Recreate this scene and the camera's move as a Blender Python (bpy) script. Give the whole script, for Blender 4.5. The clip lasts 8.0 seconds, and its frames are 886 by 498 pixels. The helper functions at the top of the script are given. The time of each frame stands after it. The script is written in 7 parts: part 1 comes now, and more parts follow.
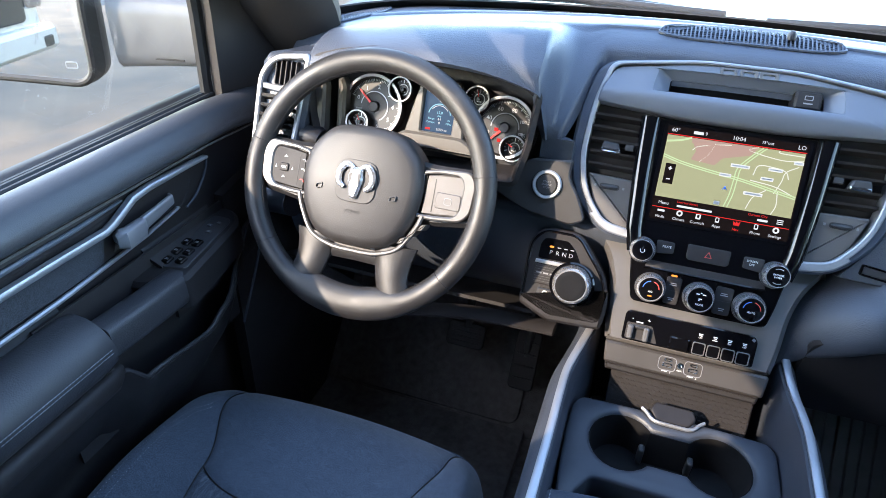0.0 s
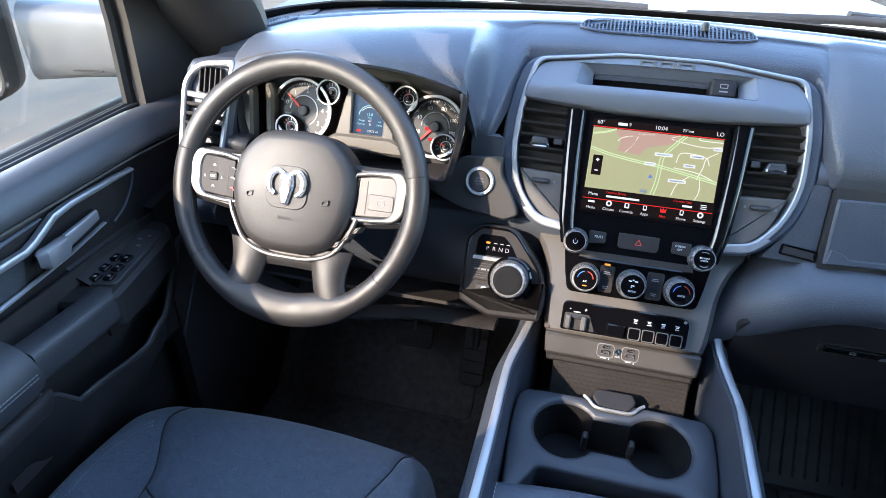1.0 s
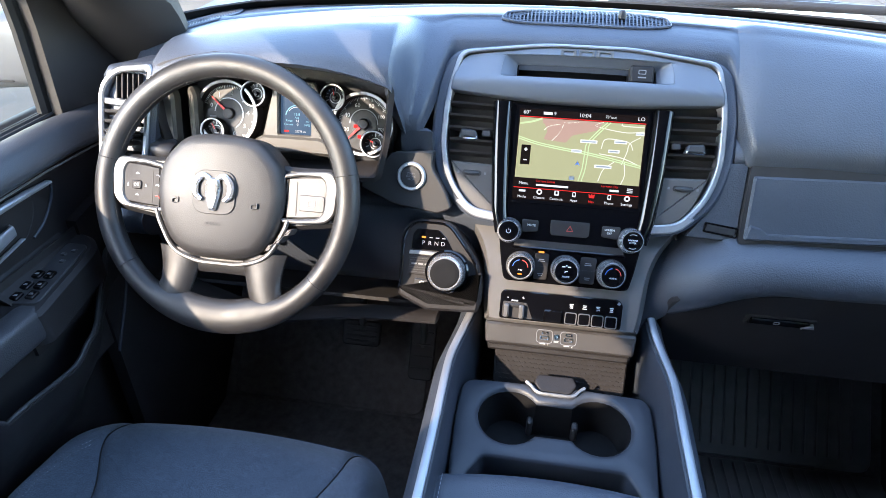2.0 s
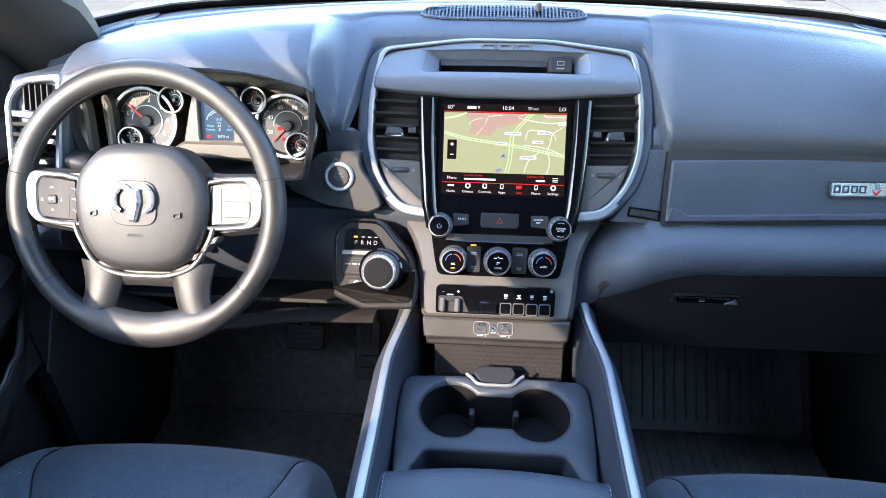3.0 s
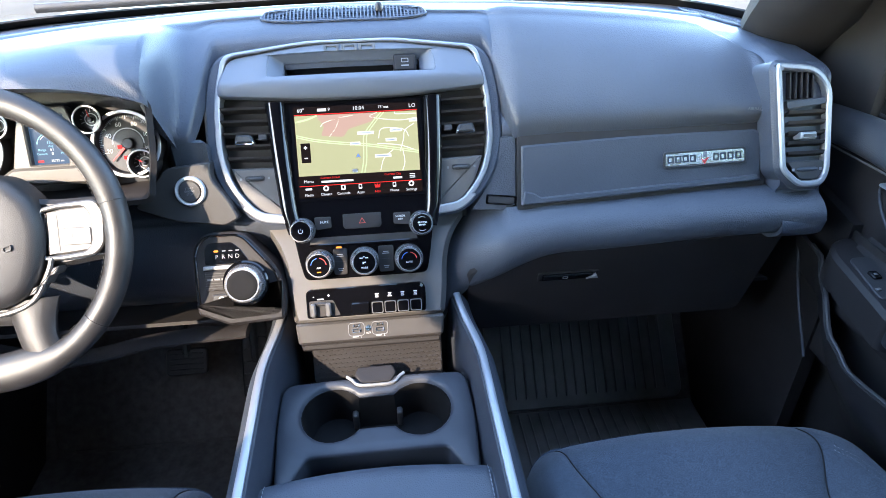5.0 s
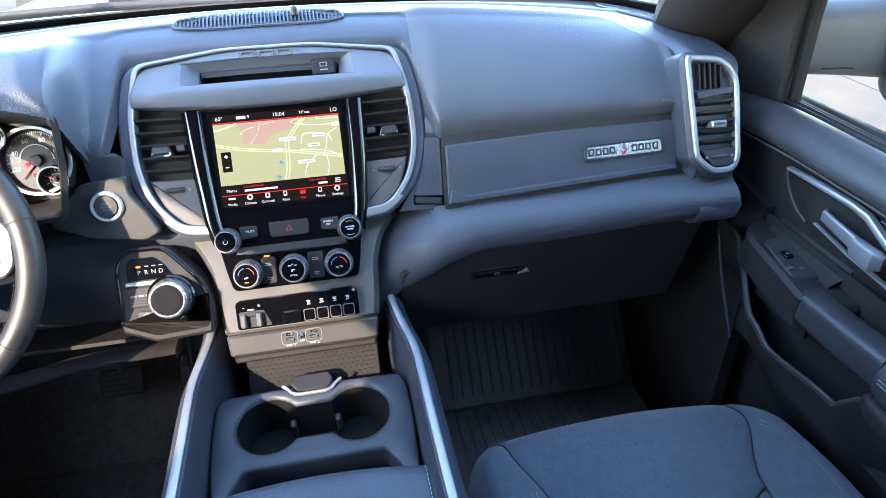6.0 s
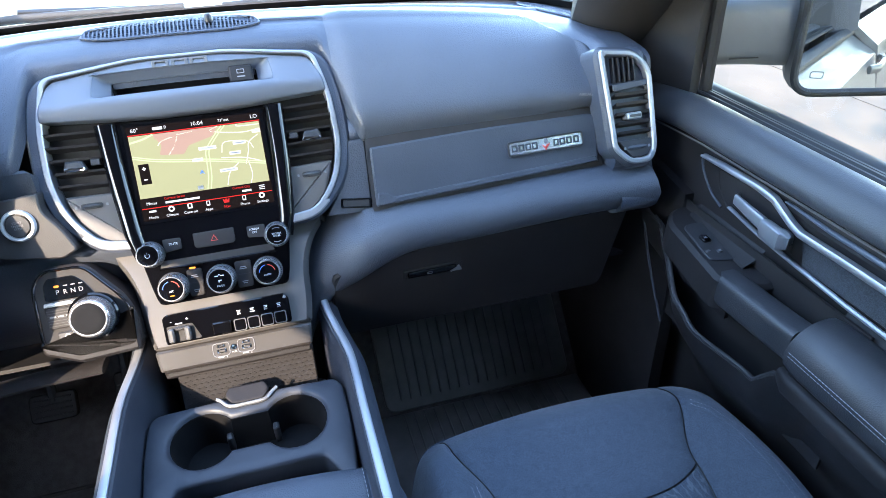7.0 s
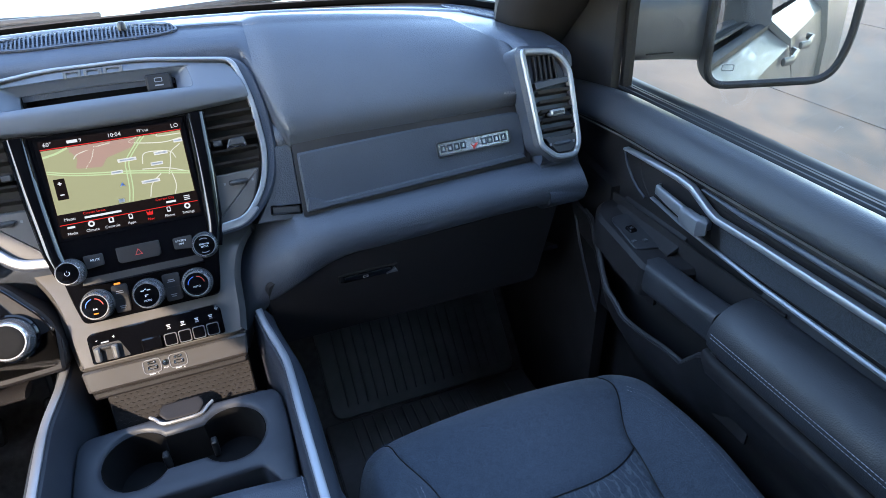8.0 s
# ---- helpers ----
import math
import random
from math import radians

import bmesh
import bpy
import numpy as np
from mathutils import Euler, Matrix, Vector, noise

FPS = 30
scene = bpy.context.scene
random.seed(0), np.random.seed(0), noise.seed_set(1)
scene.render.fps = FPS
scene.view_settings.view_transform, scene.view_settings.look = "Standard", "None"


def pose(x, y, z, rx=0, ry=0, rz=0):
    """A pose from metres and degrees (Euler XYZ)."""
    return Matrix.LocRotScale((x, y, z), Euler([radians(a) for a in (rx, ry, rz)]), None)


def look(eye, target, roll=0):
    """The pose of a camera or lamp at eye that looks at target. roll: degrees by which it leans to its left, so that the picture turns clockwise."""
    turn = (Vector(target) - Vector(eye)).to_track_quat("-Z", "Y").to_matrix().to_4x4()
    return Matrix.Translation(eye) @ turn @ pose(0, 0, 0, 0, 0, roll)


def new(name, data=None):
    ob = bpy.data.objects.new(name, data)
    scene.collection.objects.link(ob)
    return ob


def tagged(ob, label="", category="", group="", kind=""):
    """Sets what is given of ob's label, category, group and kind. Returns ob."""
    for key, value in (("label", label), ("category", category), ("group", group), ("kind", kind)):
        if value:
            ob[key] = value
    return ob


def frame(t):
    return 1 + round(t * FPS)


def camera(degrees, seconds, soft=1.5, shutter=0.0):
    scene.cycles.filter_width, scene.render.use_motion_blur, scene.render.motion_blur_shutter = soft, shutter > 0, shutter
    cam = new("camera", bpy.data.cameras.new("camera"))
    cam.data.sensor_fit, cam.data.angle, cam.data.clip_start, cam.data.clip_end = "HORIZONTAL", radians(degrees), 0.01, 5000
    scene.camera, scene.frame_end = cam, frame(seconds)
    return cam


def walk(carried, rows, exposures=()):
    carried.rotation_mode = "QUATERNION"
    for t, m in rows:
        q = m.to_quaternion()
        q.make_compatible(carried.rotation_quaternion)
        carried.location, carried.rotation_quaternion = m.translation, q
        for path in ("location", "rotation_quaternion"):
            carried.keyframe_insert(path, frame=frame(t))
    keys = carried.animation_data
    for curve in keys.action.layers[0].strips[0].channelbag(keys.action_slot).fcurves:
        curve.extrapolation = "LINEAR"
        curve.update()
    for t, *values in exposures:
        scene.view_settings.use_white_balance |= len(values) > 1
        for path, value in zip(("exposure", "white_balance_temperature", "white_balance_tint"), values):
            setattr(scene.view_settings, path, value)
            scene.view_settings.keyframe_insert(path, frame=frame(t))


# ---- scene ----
cam = camera(70.0, 8.0, soft=0.8)
PATH = [
    (0, (-0.118, 0.011, 1.422), (-0.648, 1.62, 0.361), 2.1),
    (0.5, (-0.104, 0.016, 1.424), (-0.572, 1.644, 0.362), 1.7),
    (1, (-0.09, 0.019, 1.425), (-0.49, 1.666, 0.364), 1.4),
    (1.5, (-0.076, 0.021, 1.425), (-0.408, 1.682, 0.36), 1.0),
    (3, (-0.031, 0.025, 1.429), (-0.145, 1.703, 0.347), -0.0),
    (3.5, (-0.013, 0.024, 1.427), (-0.059, 1.708, 0.35), -0.4),
    (4, (0.007, 0.021, 1.424), (0.027, 1.709, 0.352), -0.7),
    (4.5, (0.021, 0.018, 1.422), (0.113, 1.705, 0.351), -0.8),
    (6, (0.073, 0.01, 1.424), (0.377, 1.669, 0.35), -1.5),
    (6.5, (0.093, 0.002, 1.423), (0.463, 1.65, 0.352), -1.8),
    (7, (0.111, -0.005, 1.423), (0.548, 1.626, 0.351), -2.1),
    (7.5, (0.123, -0.012, 1.421), (0.636, 1.599, 0.352), -2.1),
    (8, (0.136, -0.019, 1.42), (0.718, 1.57, 0.354), -2.2),
]
EXPOSURE = 3.84
EXPOSURES = [(t, EXPOSURE + e) for t, e in ((0.0, 0.0), (1.0, 0.06), (1.7, 0.16), (3.0, 0.40), (4.5, 0.50), (6.0, 0.50), (7.0, 0.60), (7.7, 0.60), (7.9, 0.22), (8.0, -0.15))]
walk(cam, [(t, look(eye, target, roll)) for t, eye, target, roll in PATH], EXPOSURES)

# world, sun and exposure
world = bpy.data.worlds.new("sky")
scene.world = world
world.use_nodes = True
_n = world.node_tree.nodes
_sky = _n.new("ShaderNodeTexSky")
_sky.sky_type, _sky.sun_disc = "NISHITA", False
_sky.sun_elevation, _sky.sun_rotation = radians(28), radians(222.5)
_sky.dust_density = 0.4
world.node_tree.links.new(_sky.outputs[0], _n["Background"].inputs[0])
_n["Background"].inputs[1].default_value = 0.15
SUN = Vector((0.5965, 0.651, -0.4695)).normalized()
sun_lamp = new("sun", bpy.data.lights.new("sun", "SUN"))
sun_lamp.data.energy, sun_lamp.data.angle, sun_lamp.data.color = 0.79, radians(0.6), (1.0, 0.825, 0.645)
sun_lamp.matrix_world = look((-6, -6, 8), Vector((-6, -6, 8)) + SUN)


# ---- materials ----
def mat(name, color, rough=0.5, metal=0.0, grain=0.0, scale=900.0, vary=0.0, vscale=9.0, kind="NOISE", coat=0.0, spec=0.5, rvary=0.0):
    """A surface with fine relief (grain, at scale per metre) and slow variation of tone and gloss (vary, rvary at vscale per metre)."""
    m = bpy.data.materials.new(name)
    m.use_nodes = True
    t = m.node_tree
    b = t.nodes["Principled BSDF"]
    b.inputs["Base Color"].default_value = (*color, 1)
    b.inputs["Roughness"].default_value = rough
    b.inputs["Metallic"].default_value = metal
    b.inputs["Specular IOR Level"].default_value = spec
    b.inputs["Coat Weight"].default_value = coat
    co = t.nodes.new("ShaderNodeTexCoord")
    if vary or rvary:
        n = t.nodes.new("ShaderNodeTexNoise")
        n.inputs["Scale"].default_value, n.inputs["Detail"].default_value = vscale, 6
        t.links.new(co.outputs["Object"], n.inputs["Vector"])
        if vary:
            r = t.nodes.new("ShaderNodeMapRange")
            r.inputs["From Min"].default_value, r.inputs["From Max"].default_value = 0.25, 0.75
            r.inputs["To Min"].default_value, r.inputs["To Max"].default_value = 1 - vary, 1 + vary
            t.links.new(n.outputs[0], r.inputs["Value"])
            x = t.nodes.new("ShaderNodeMix")
            x.data_type, x.blend_type = "RGBA", "MULTIPLY"
            x.inputs["Factor"].default_value = 1
            x.inputs["A"].default_value = (*color, 1)
            t.links.new(r.outputs[0], x.inputs["B"])
            t.links.new(x.outputs["Result"], b.inputs["Base Color"])
        if rvary:
            r2 = t.nodes.new("ShaderNodeMapRange")
            r2.inputs["From Min"].default_value, r2.inputs["From Max"].default_value = 0.3, 0.7
            r2.inputs["To Min"].default_value, r2.inputs["To Max"].default_value = max(0.02, rough - rvary), min(1, rough + rvary)
            t.links.new(n.outputs[0], r2.inputs["Value"])
            t.links.new(r2.outputs[0], b.inputs["Roughness"])
    if grain:
        if kind == "VORONOI":
            g = t.nodes.new("ShaderNodeTexVoronoi")
            g.feature = "SMOOTH_F1"
        else:
            g = t.nodes.new("ShaderNodeTexNoise")
            g.inputs["Detail"].default_value = 4
        g.inputs["Scale"].default_value = scale
        t.links.new(co.outputs["Object"], g.inputs["Vector"])
        k = t.nodes.new("ShaderNodeBump")
        k.inputs["Strength"].default_value, k.inputs["Distance"].default_value = grain, 0.0006
        t.links.new(g.outputs[0], k.inputs["Height"])
        t.links.new(k.outputs[0], b.inputs["Normal"])
    return m


def glow(name, color, strength=1.0):
    """A lit display colour, given as it shows at the chosen exposure."""
    strength *= 2 ** -EXPOSURE
    m = bpy.data.materials.new(name)
    m.use_nodes = True
    b = m.node_tree.nodes["Principled BSDF"]
    b.inputs["Base Color"].default_value = (*[c * 0.15 for c in color], 1)
    b.inputs["Roughness"].default_value = 0.25
    b.inputs["Specular IOR Level"].default_value = 0.1
    b.inputs["Emission Color"].default_value = (*color, 1)
    b.inputs["Emission Strength"].default_value = strength
    return m


def glass(name, tint=(1, 1, 1), rough=0.0):
    """Thin window glass: clear, with a faint mirror gloss."""
    m = bpy.data.materials.new(name)
    m.use_nodes = True
    t = m.node_tree
    t.nodes.remove(t.nodes["Principled BSDF"])
    a, g, x = (t.nodes.new("ShaderNode" + k) for k in ("BsdfTransparent", "BsdfGlossy", "MixShader"))
    a.inputs[0].default_value = (*tint, 1)
    g.inputs["Roughness"].default_value = rough
    lw, pw, ad = t.nodes.new("ShaderNodeLayerWeight"), t.nodes.new("ShaderNodeMath"), t.nodes.new("ShaderNodeMath")
    pw.operation, ad.operation = "POWER", "MULTIPLY_ADD"
    pw.inputs[1].default_value, ad.inputs[1].default_value, ad.inputs[2].default_value = 5.0, 0.85, 0.045
    t.links.new(lw.outputs["Facing"], pw.inputs[0])
    t.links.new(pw.outputs[0], ad.inputs[0])
    t.links.new(ad.outputs[0], x.inputs[0])
    t.links.new(a.outputs[0], x.inputs[1])
    t.links.new(g.outputs[0], x.inputs[2])
    t.links.new(x.outputs[0], t.nodes["Material Output"].inputs[0])
    return m


def fabric(name, color, lines=False):
    m = mat(name, color, 0.92, grain=0.9, scale=1500, vary=0.10, vscale=90, spec=0.15)
    t = m.node_tree
    b = t.nodes["Principled BSDF"]
    b.inputs["Sheen Weight"].default_value = 0.25
    b.inputs["Sheen Roughness"].default_value = 0.5
    co = next(n for n in t.nodes if n.type == "TEX_COORD")
    # salt-and-pepper of the knit
    n = t.nodes.new("ShaderNodeTexNoise")
    n.inputs["Scale"].default_value, n.inputs["Detail"].default_value = 700, 3
    t.links.new(co.outputs["Object"], n.inputs["Vector"])
    r = t.nodes.new("ShaderNodeMapRange")
    r.inputs["From Min"].default_value, r.inputs["From Max"].default_value = 0.35, 0.65
    r.inputs["To Min"].default_value, r.inputs["To Max"].default_value = 0.6, 1.45
    t.links.new(n.outputs[0], r.inputs["Value"])
    old = b.inputs["Base Color"].links[0].from_socket
    x = t.nodes.new("ShaderNodeMix")
    x.data_type, x.blend_type = "RGBA", "MULTIPLY"
    x.inputs["Factor"].default_value = 1
    t.links.new(old, x.inputs["A"])
    t.links.new(r.outputs[0], x.inputs["B"])
    last = x.outputs["Result"]
    if lines:
        mp = t.nodes.new("ShaderNodeMapping")
        mp.inputs["Scale"].default_value = (1, 0.45, 1)
        t.links.new(co.outputs["Object"], mp.inputs["Vector"])
        w = t.nodes.new("ShaderNodeTexWave")
        w.bands_direction = "X"
        w.inputs["Scale"].default_value, w.inputs["Distortion"].default_value = 26, 7
        w.inputs["Detail"].default_value, w.inputs["Detail Scale"].default_value = 2, 3.5
        t.links.new(mp.outputs[0], w.inputs["Vector"])
        r2 = t.nodes.new("ShaderNodeMapRange")
        r2.inputs["From Min"].default_value, r2.inputs["From Max"].default_value = 0.86, 0.97
        t.links.new(w.outputs["Fac"], r2.inputs["Value"])
        y = t.nodes.new("ShaderNodeMix")
        y.data_type = "RGBA"
        y.inputs["B"].default_value = (0.13, 0.15, 0.18, 1)
        t.links.new(r2.outputs[0], y.inputs["Factor"])
        t.links.new(last, y.inputs["A"])
        last = y.outputs["Result"]
    t.links.new(last, b.inputs["Base Color"])
    return m


SOFT = mat("soft_dash_skin", (0.058, 0.068, 0.091), 0.41, spec=0.5, grain=0.65, scale=560, kind="VORONOI", vary=0.10, vscale=14, rvary=0.06)
PADSKIN = mat("pad_skin", (0.066, 0.075, 0.094), 0.41, spec=0.5, grain=0.65, scale=560, kind="VORONOI", vary=0.10, vscale=11, rvary=0.06)
HARD = mat("hard_black_plastic", (0.033, 0.033, 0.036), 0.48, grain=0.3, scale=1300, vary=0.15, vscale=25, rvary=0.08)
CONSOLE = mat("console_plastic", (0.039, 0.045, 0.059), 0.5, grain=0.3, scale=1200, vary=0.14, vscale=22, rvary=0.07)
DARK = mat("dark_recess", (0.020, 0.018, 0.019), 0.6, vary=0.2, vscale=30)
PIANO = mat("piano_black", (0.003, 0.003, 0.004), 0.05, spec=0.5, rvary=0.03, vscale=60)
GUN = mat("satin_grey_paint", (0.118, 0.111, 0.108), 0.42, 0.2, grain=0.12, scale=2500, vary=0.06, rvary=0.05)
SILVER = mat("satin_silver", (0.36, 0.37, 0.395), 0.42, 0.65, grain=0.08, scale=1800, vary=0.05, vscale=40, rvary=0.06)
SILVERPAINT = mat("silver_painted_bezel", (0.42, 0.42, 0.43), 0.38, 0.5, grain=0.1, scale=2200, vary=0.05, rvary=0.05)
GAUGERING = mat("gauge_ring_silver", (0.55, 0.55, 0.56), 0.42, 0.45, vary=0.05, vscale=60, rvary=0.05)
CLUSTERGREY = mat("cluster_silver_grey", (0.105, 0.099, 0.092), 0.48, 0.2, grain=0.12, scale=2200, vary=0.06, rvary=0.05)
CHROME = mat("chrome", (0.80, 0.80, 0.82), 0.08, 1.0, rvary=0.04, vscale=80)
LEATHER = mat("wheel_leather", (0.0225, 0.0215, 0.022), 0.45, grain=0.22, scale=1500, kind="VORONOI", vary=0.18, vscale=30, rvary=0.08)
VINYL = mat("armrest_vinyl", (0.062, 0.074, 0.098), 0.45, grain=0.6, scale=650, kind="VORONOI", vary=0.12, vscale=20, rvary=0.08)
AIRBAGCOVER = mat("airbag_cover_plastic", (0.033, 0.031, 0.031), 0.5, grain=0.28, scale=1300, kind="VORONOI", vary=0.10, vscale=20, rvary=0.06)
FABRIC = fabric("seat_cloth", (0.082, 0.100, 0.130))
FABRIC_LINES = fabric("seat_insert_cloth", (0.070, 0.086, 0.112), True)
DOORCLOTH = fabric("door_insert_cloth", (0.045, 0.050, 0.060))
THREAD = mat("grey_thread", (0.38, 0.40, 0.44), 0.8, vary=0.2, vscale=300)
RUBBER = mat("rubber_mat", (0.17, 0.160, 0.158), 0.40, grain=0.4, scale=900, vary=0.25, vscale=20)
CARPET = mat("black_carpet", (0.125, 0.112, 0.108), 0.95, grain=1.0, scale=500, vary=0.3, vscale=60, spec=0.1)
SOCKETGREY = mat("dark_socket_plastic", (0.048, 0.044, 0.043), 0.5, grain=0.3, scale=1300, vary=0.12, vscale=25, rvary=0.06)
DIALFACE = mat("gauge_dial_face", (0.034, 0.032, 0.032), 0.4, vary=0.1, vscale=120, rvary=0.05)
PIT = mat("matt_black_rubber", (0.009, 0.009, 0.010), 0.8, spec=0.15, vary=0.2, vscale=60)
BRIGHT = mat("bright_ring_metal", (0.72, 0.73, 0.76), 0.22, 0.85, rvary=0.05, vscale=60)
DOORPAD = mat("door_pad_skin", (0.046, 0.049, 0.057), 0.48, grain=0.4, scale=700, kind="VORONOI", vary=0.12, vscale=12, rvary=0.06)
DOORVINYL = mat("door_vinyl", (0.035, 0.036, 0.041), 0.45, grain=0.5, scale=650, kind="VORONOI", vary=0.12, vscale=20, rvary=0.08)
LOWBLACK = mat("low_black_plastic", (0.021, 0.019, 0.020), 0.55, spec=0.3, grain=0.4, scale=900, vary=0.2, vscale=14, rvary=0.08)
LOWSKIN = mat("lower_dash_skin", (0.053, 0.061, 0.078), 0.48, spec=0.5, grain=0.7, scale=560, kind="VORONOI", vary=0.10, vscale=12, rvary=0.06)
WHEELTRIM = mat("satin_wheel_trim", (0.155, 0.151, 0.151), 0.42, 0.5, grain=0.08, scale=1800, vary=0.05, vscale=40, rvary=0.05)
BROWSKIN = mat("satin_brow", (0.108, 0.122, 0.150), 0.36, grain=0.15, scale=2000, vary=0.04, rvary=0.02)
SEAL = mat("window_seal", (0.012, 0.012, 0.013), 0.6, vary=0.2)
TRIMGREY = mat("pillar_trim", (0.024, 0.021, 0.020), 0.75, grain=0.4, scale=1500, vary=0.1, vscale=30)
HEADLINER = mat("headliner_cloth", (0.26, 0.25, 0.24), 0.95, grain=0.5, scale=900, vary=0.06)
LENS = glass("clear_lens")
WINDOW = glass("window_glass", (0.93, 0.95, 0.94))
MIRROR = mat("mirror_glass", (0.86, 0.88, 0.90), 0.015, 1.0)
WHITE_INK = mat("white_ink", (0.72, 0.72, 0.72), 0.6)
GREY_INK = mat("grey_ink", (0.22, 0.22, 0.23), 0.6)
RED_PAINT = mat("red_pointer", (0.75, 0.03, 0.03), 0.4)
RED_INK = mat("red_ink", (0.55, 0.05, 0.04), 0.5)
BLUE_INK = mat("blue_ink", (0.05, 0.15, 0.5), 0.5)
AMBER = glow("amber_lamp", (1.0, 0.30, 0.05), 1.6)
LIT_WHITE = glow("lit_white", (0.78, 0.79, 0.82))
LIT_RED = glow("lit_red", (0.75, 0.03, 0.03))
MAP_LAND = glow("map_land", (0.42, 0.41, 0.235))
MAP_PINK = glow("map_pink", (0.48, 0.31, 0.255))
MAP_ROAD = glow("map_road", (0.80, 0.78, 0.66))
MAP_GREEN = glow("map_green", (0.58, 0.72, 0.40))
MAP_LABEL = glow("map_label", (0.85, 0.83, 0.78))
SCREEN_BLACK = glow("screen_black", (0.012, 0.008, 0.008))
LCD_BLUE = glow("lcd_blue", (0.05, 0.09, 0.16))
LCD_CYAN = glow("lcd_cyan", (0.30, 0.60, 0.75))


# ---- helpers for building ----
def thing(name, at=(0, 0, 0), label="", category="", group="", kind=""):
    ob = new(name)
    ob.empty_display_size = 0.02
    ob.location = at
    return tagged(ob, label, category, group, kind)


def part(name, bm, material, parent=None, label="", sharp=38):
    """Links a bmesh, in world coordinates, as one mesh object under a thing or a part."""
    me = bpy.data.meshes.new(name)
    bmesh.ops.recalc_face_normals(bm, faces=bm.faces)
    bm.to_mesh(me)
    bm.free()
    me.materials.append(material)
    me.polygons.foreach_set("use_smooth", [True] * len(me.polygons))
    me.set_sharp_from_angle(angle=radians(sharp))
    ob = new(name, me)
    if parent:
        place = Vector(parent.location)
        up = parent.parent
        while up:
            place += Vector(up.location)
            up = up.parent
        me.transform(Matrix.Translation(-place))
        ob.parent = parent
    if label:
        ob["label"] = label
    return ob


def axes(o, ex, ey, ez):
    m = Matrix.Identity(4)
    for i, c in enumerate((ex, ey, ez, o)):
        m.col[i][:3] = c
    return m


def tilted(x, y, z, degrees):
    """A frame that faces the rear and leans back: u to the right, v up the slope, w out towards the seats."""
    a = radians(degrees)
    return axes((x, y, z), (1, 0, 0), (0, math.sin(a), math.cos(a)), (0, -math.cos(a), math.sin(a)))


I4 = Matrix.Identity(4)


def offset(pts, d):
    """Moves a closed outline inwards by d (outwards if negative)."""
    n = len(pts)
    area = sum(pts[i][0] * pts[(i + 1) % n][1] - pts[(i + 1) % n][0] * pts[i][1] for i in range(n))
    s = 1 if area > 0 else -1
    out = []
    for i in range(n):
        p, q, r = Vector(pts[i - 1]), Vector(pts[i]), Vector(pts[(i + 1) % n])
        a, b = (q - p), (r - q)
        if a.length < 1e-9 or b.length < 1e-9:
            out.append(tuple(q))
            continue
        a.normalize(), b.normalize()
        na, nb = Vector((-a.y, a.x)) * s, Vector((-b.y, b.x)) * s
        k = na + nb
        k = k / max(0.35, k.length_squared) * 2 if k.length_squared > 1e-9 else na
        out.append(tuple(q + k * d))
    return out


def rounded(pts, r, seg=4):
    """A closed outline with its corners rounded; r is one radius or one for each corner."""
    n, out = len(pts), []
    for i in range(n):
        ri = r[i] if isinstance(r, (list, tuple)) else r
        p, q, s = Vector(pts[i - 1]), Vector(pts[i]), Vector(pts[(i + 1) % n])
        a, b = p - q, s - q
        ri = min(ri, a.length * 0.49, b.length * 0.49)
        if ri < 1e-6:
            out.append(tuple(q))
            continue
        a, b = q + a.normalized() * ri, q + b.normalized() * ri
        for k in range(seg + 1):
            t = k / seg
            out.append(tuple((1 - t) ** 2 * a + 2 * t * (1 - t) * q + t * t * b))
    return out


def rrect(cx, cy, w, h, r, seg=4):
    return rounded([(cx - w / 2, cy - h / 2), (cx + w / 2, cy - h / 2), (cx + w / 2, cy + h / 2), (cx - w / 2, cy + h / 2)], r, seg)


def disc(cx, cy, r, n=32):
    return [(cx + r * math.cos(2 * math.pi * i / n), cy + r * math.sin(2 * math.pi * i / n)) for i in range(n)]


def skin(bm, rings, closed=True, cap0=True, cap1=True):
    """Joins rings of equally many points by faces."""
    vs = [[bm.verts.new(p) for p in r] for r in rings]
    n = len(rings[0])
    for a, b in zip(vs, vs[1:]):
        for i in range(n if closed else n - 1):
            j = (i + 1) % n
            bm.faces.new((a[i], a[j], b[j], b[i]))
    if closed and cap0:
        bm.faces.new(vs[0][::-1])
    if closed and cap1:
        bm.faces.new(vs[-1])
    return vs


def skin_mesh(rings):
    """A new mesh of closed rings, open at both ends."""
    bm = bmesh.new()
    skin(bm, rings, cap0=False, cap1=False)
    return bm


def plate(bm, pts, w0, w1, b=0.0015, m=I4, tilt=None):
    """An outline in u, v made solid from w0 to w1, with a chamfered front edge b. tilt: a function of u, v added to w."""
    f = tilt or (lambda u, v: 0)
    def ring(q, w):
        return [m @ Vector((u, v, w + f(u, v))) for u, v in q]
    rings = [ring(pts, w0), ring(pts, w1 - b)]
    if b:
        rings.append(ring(offset(pts, b), w1))
    skin(bm, rings)
    return bm


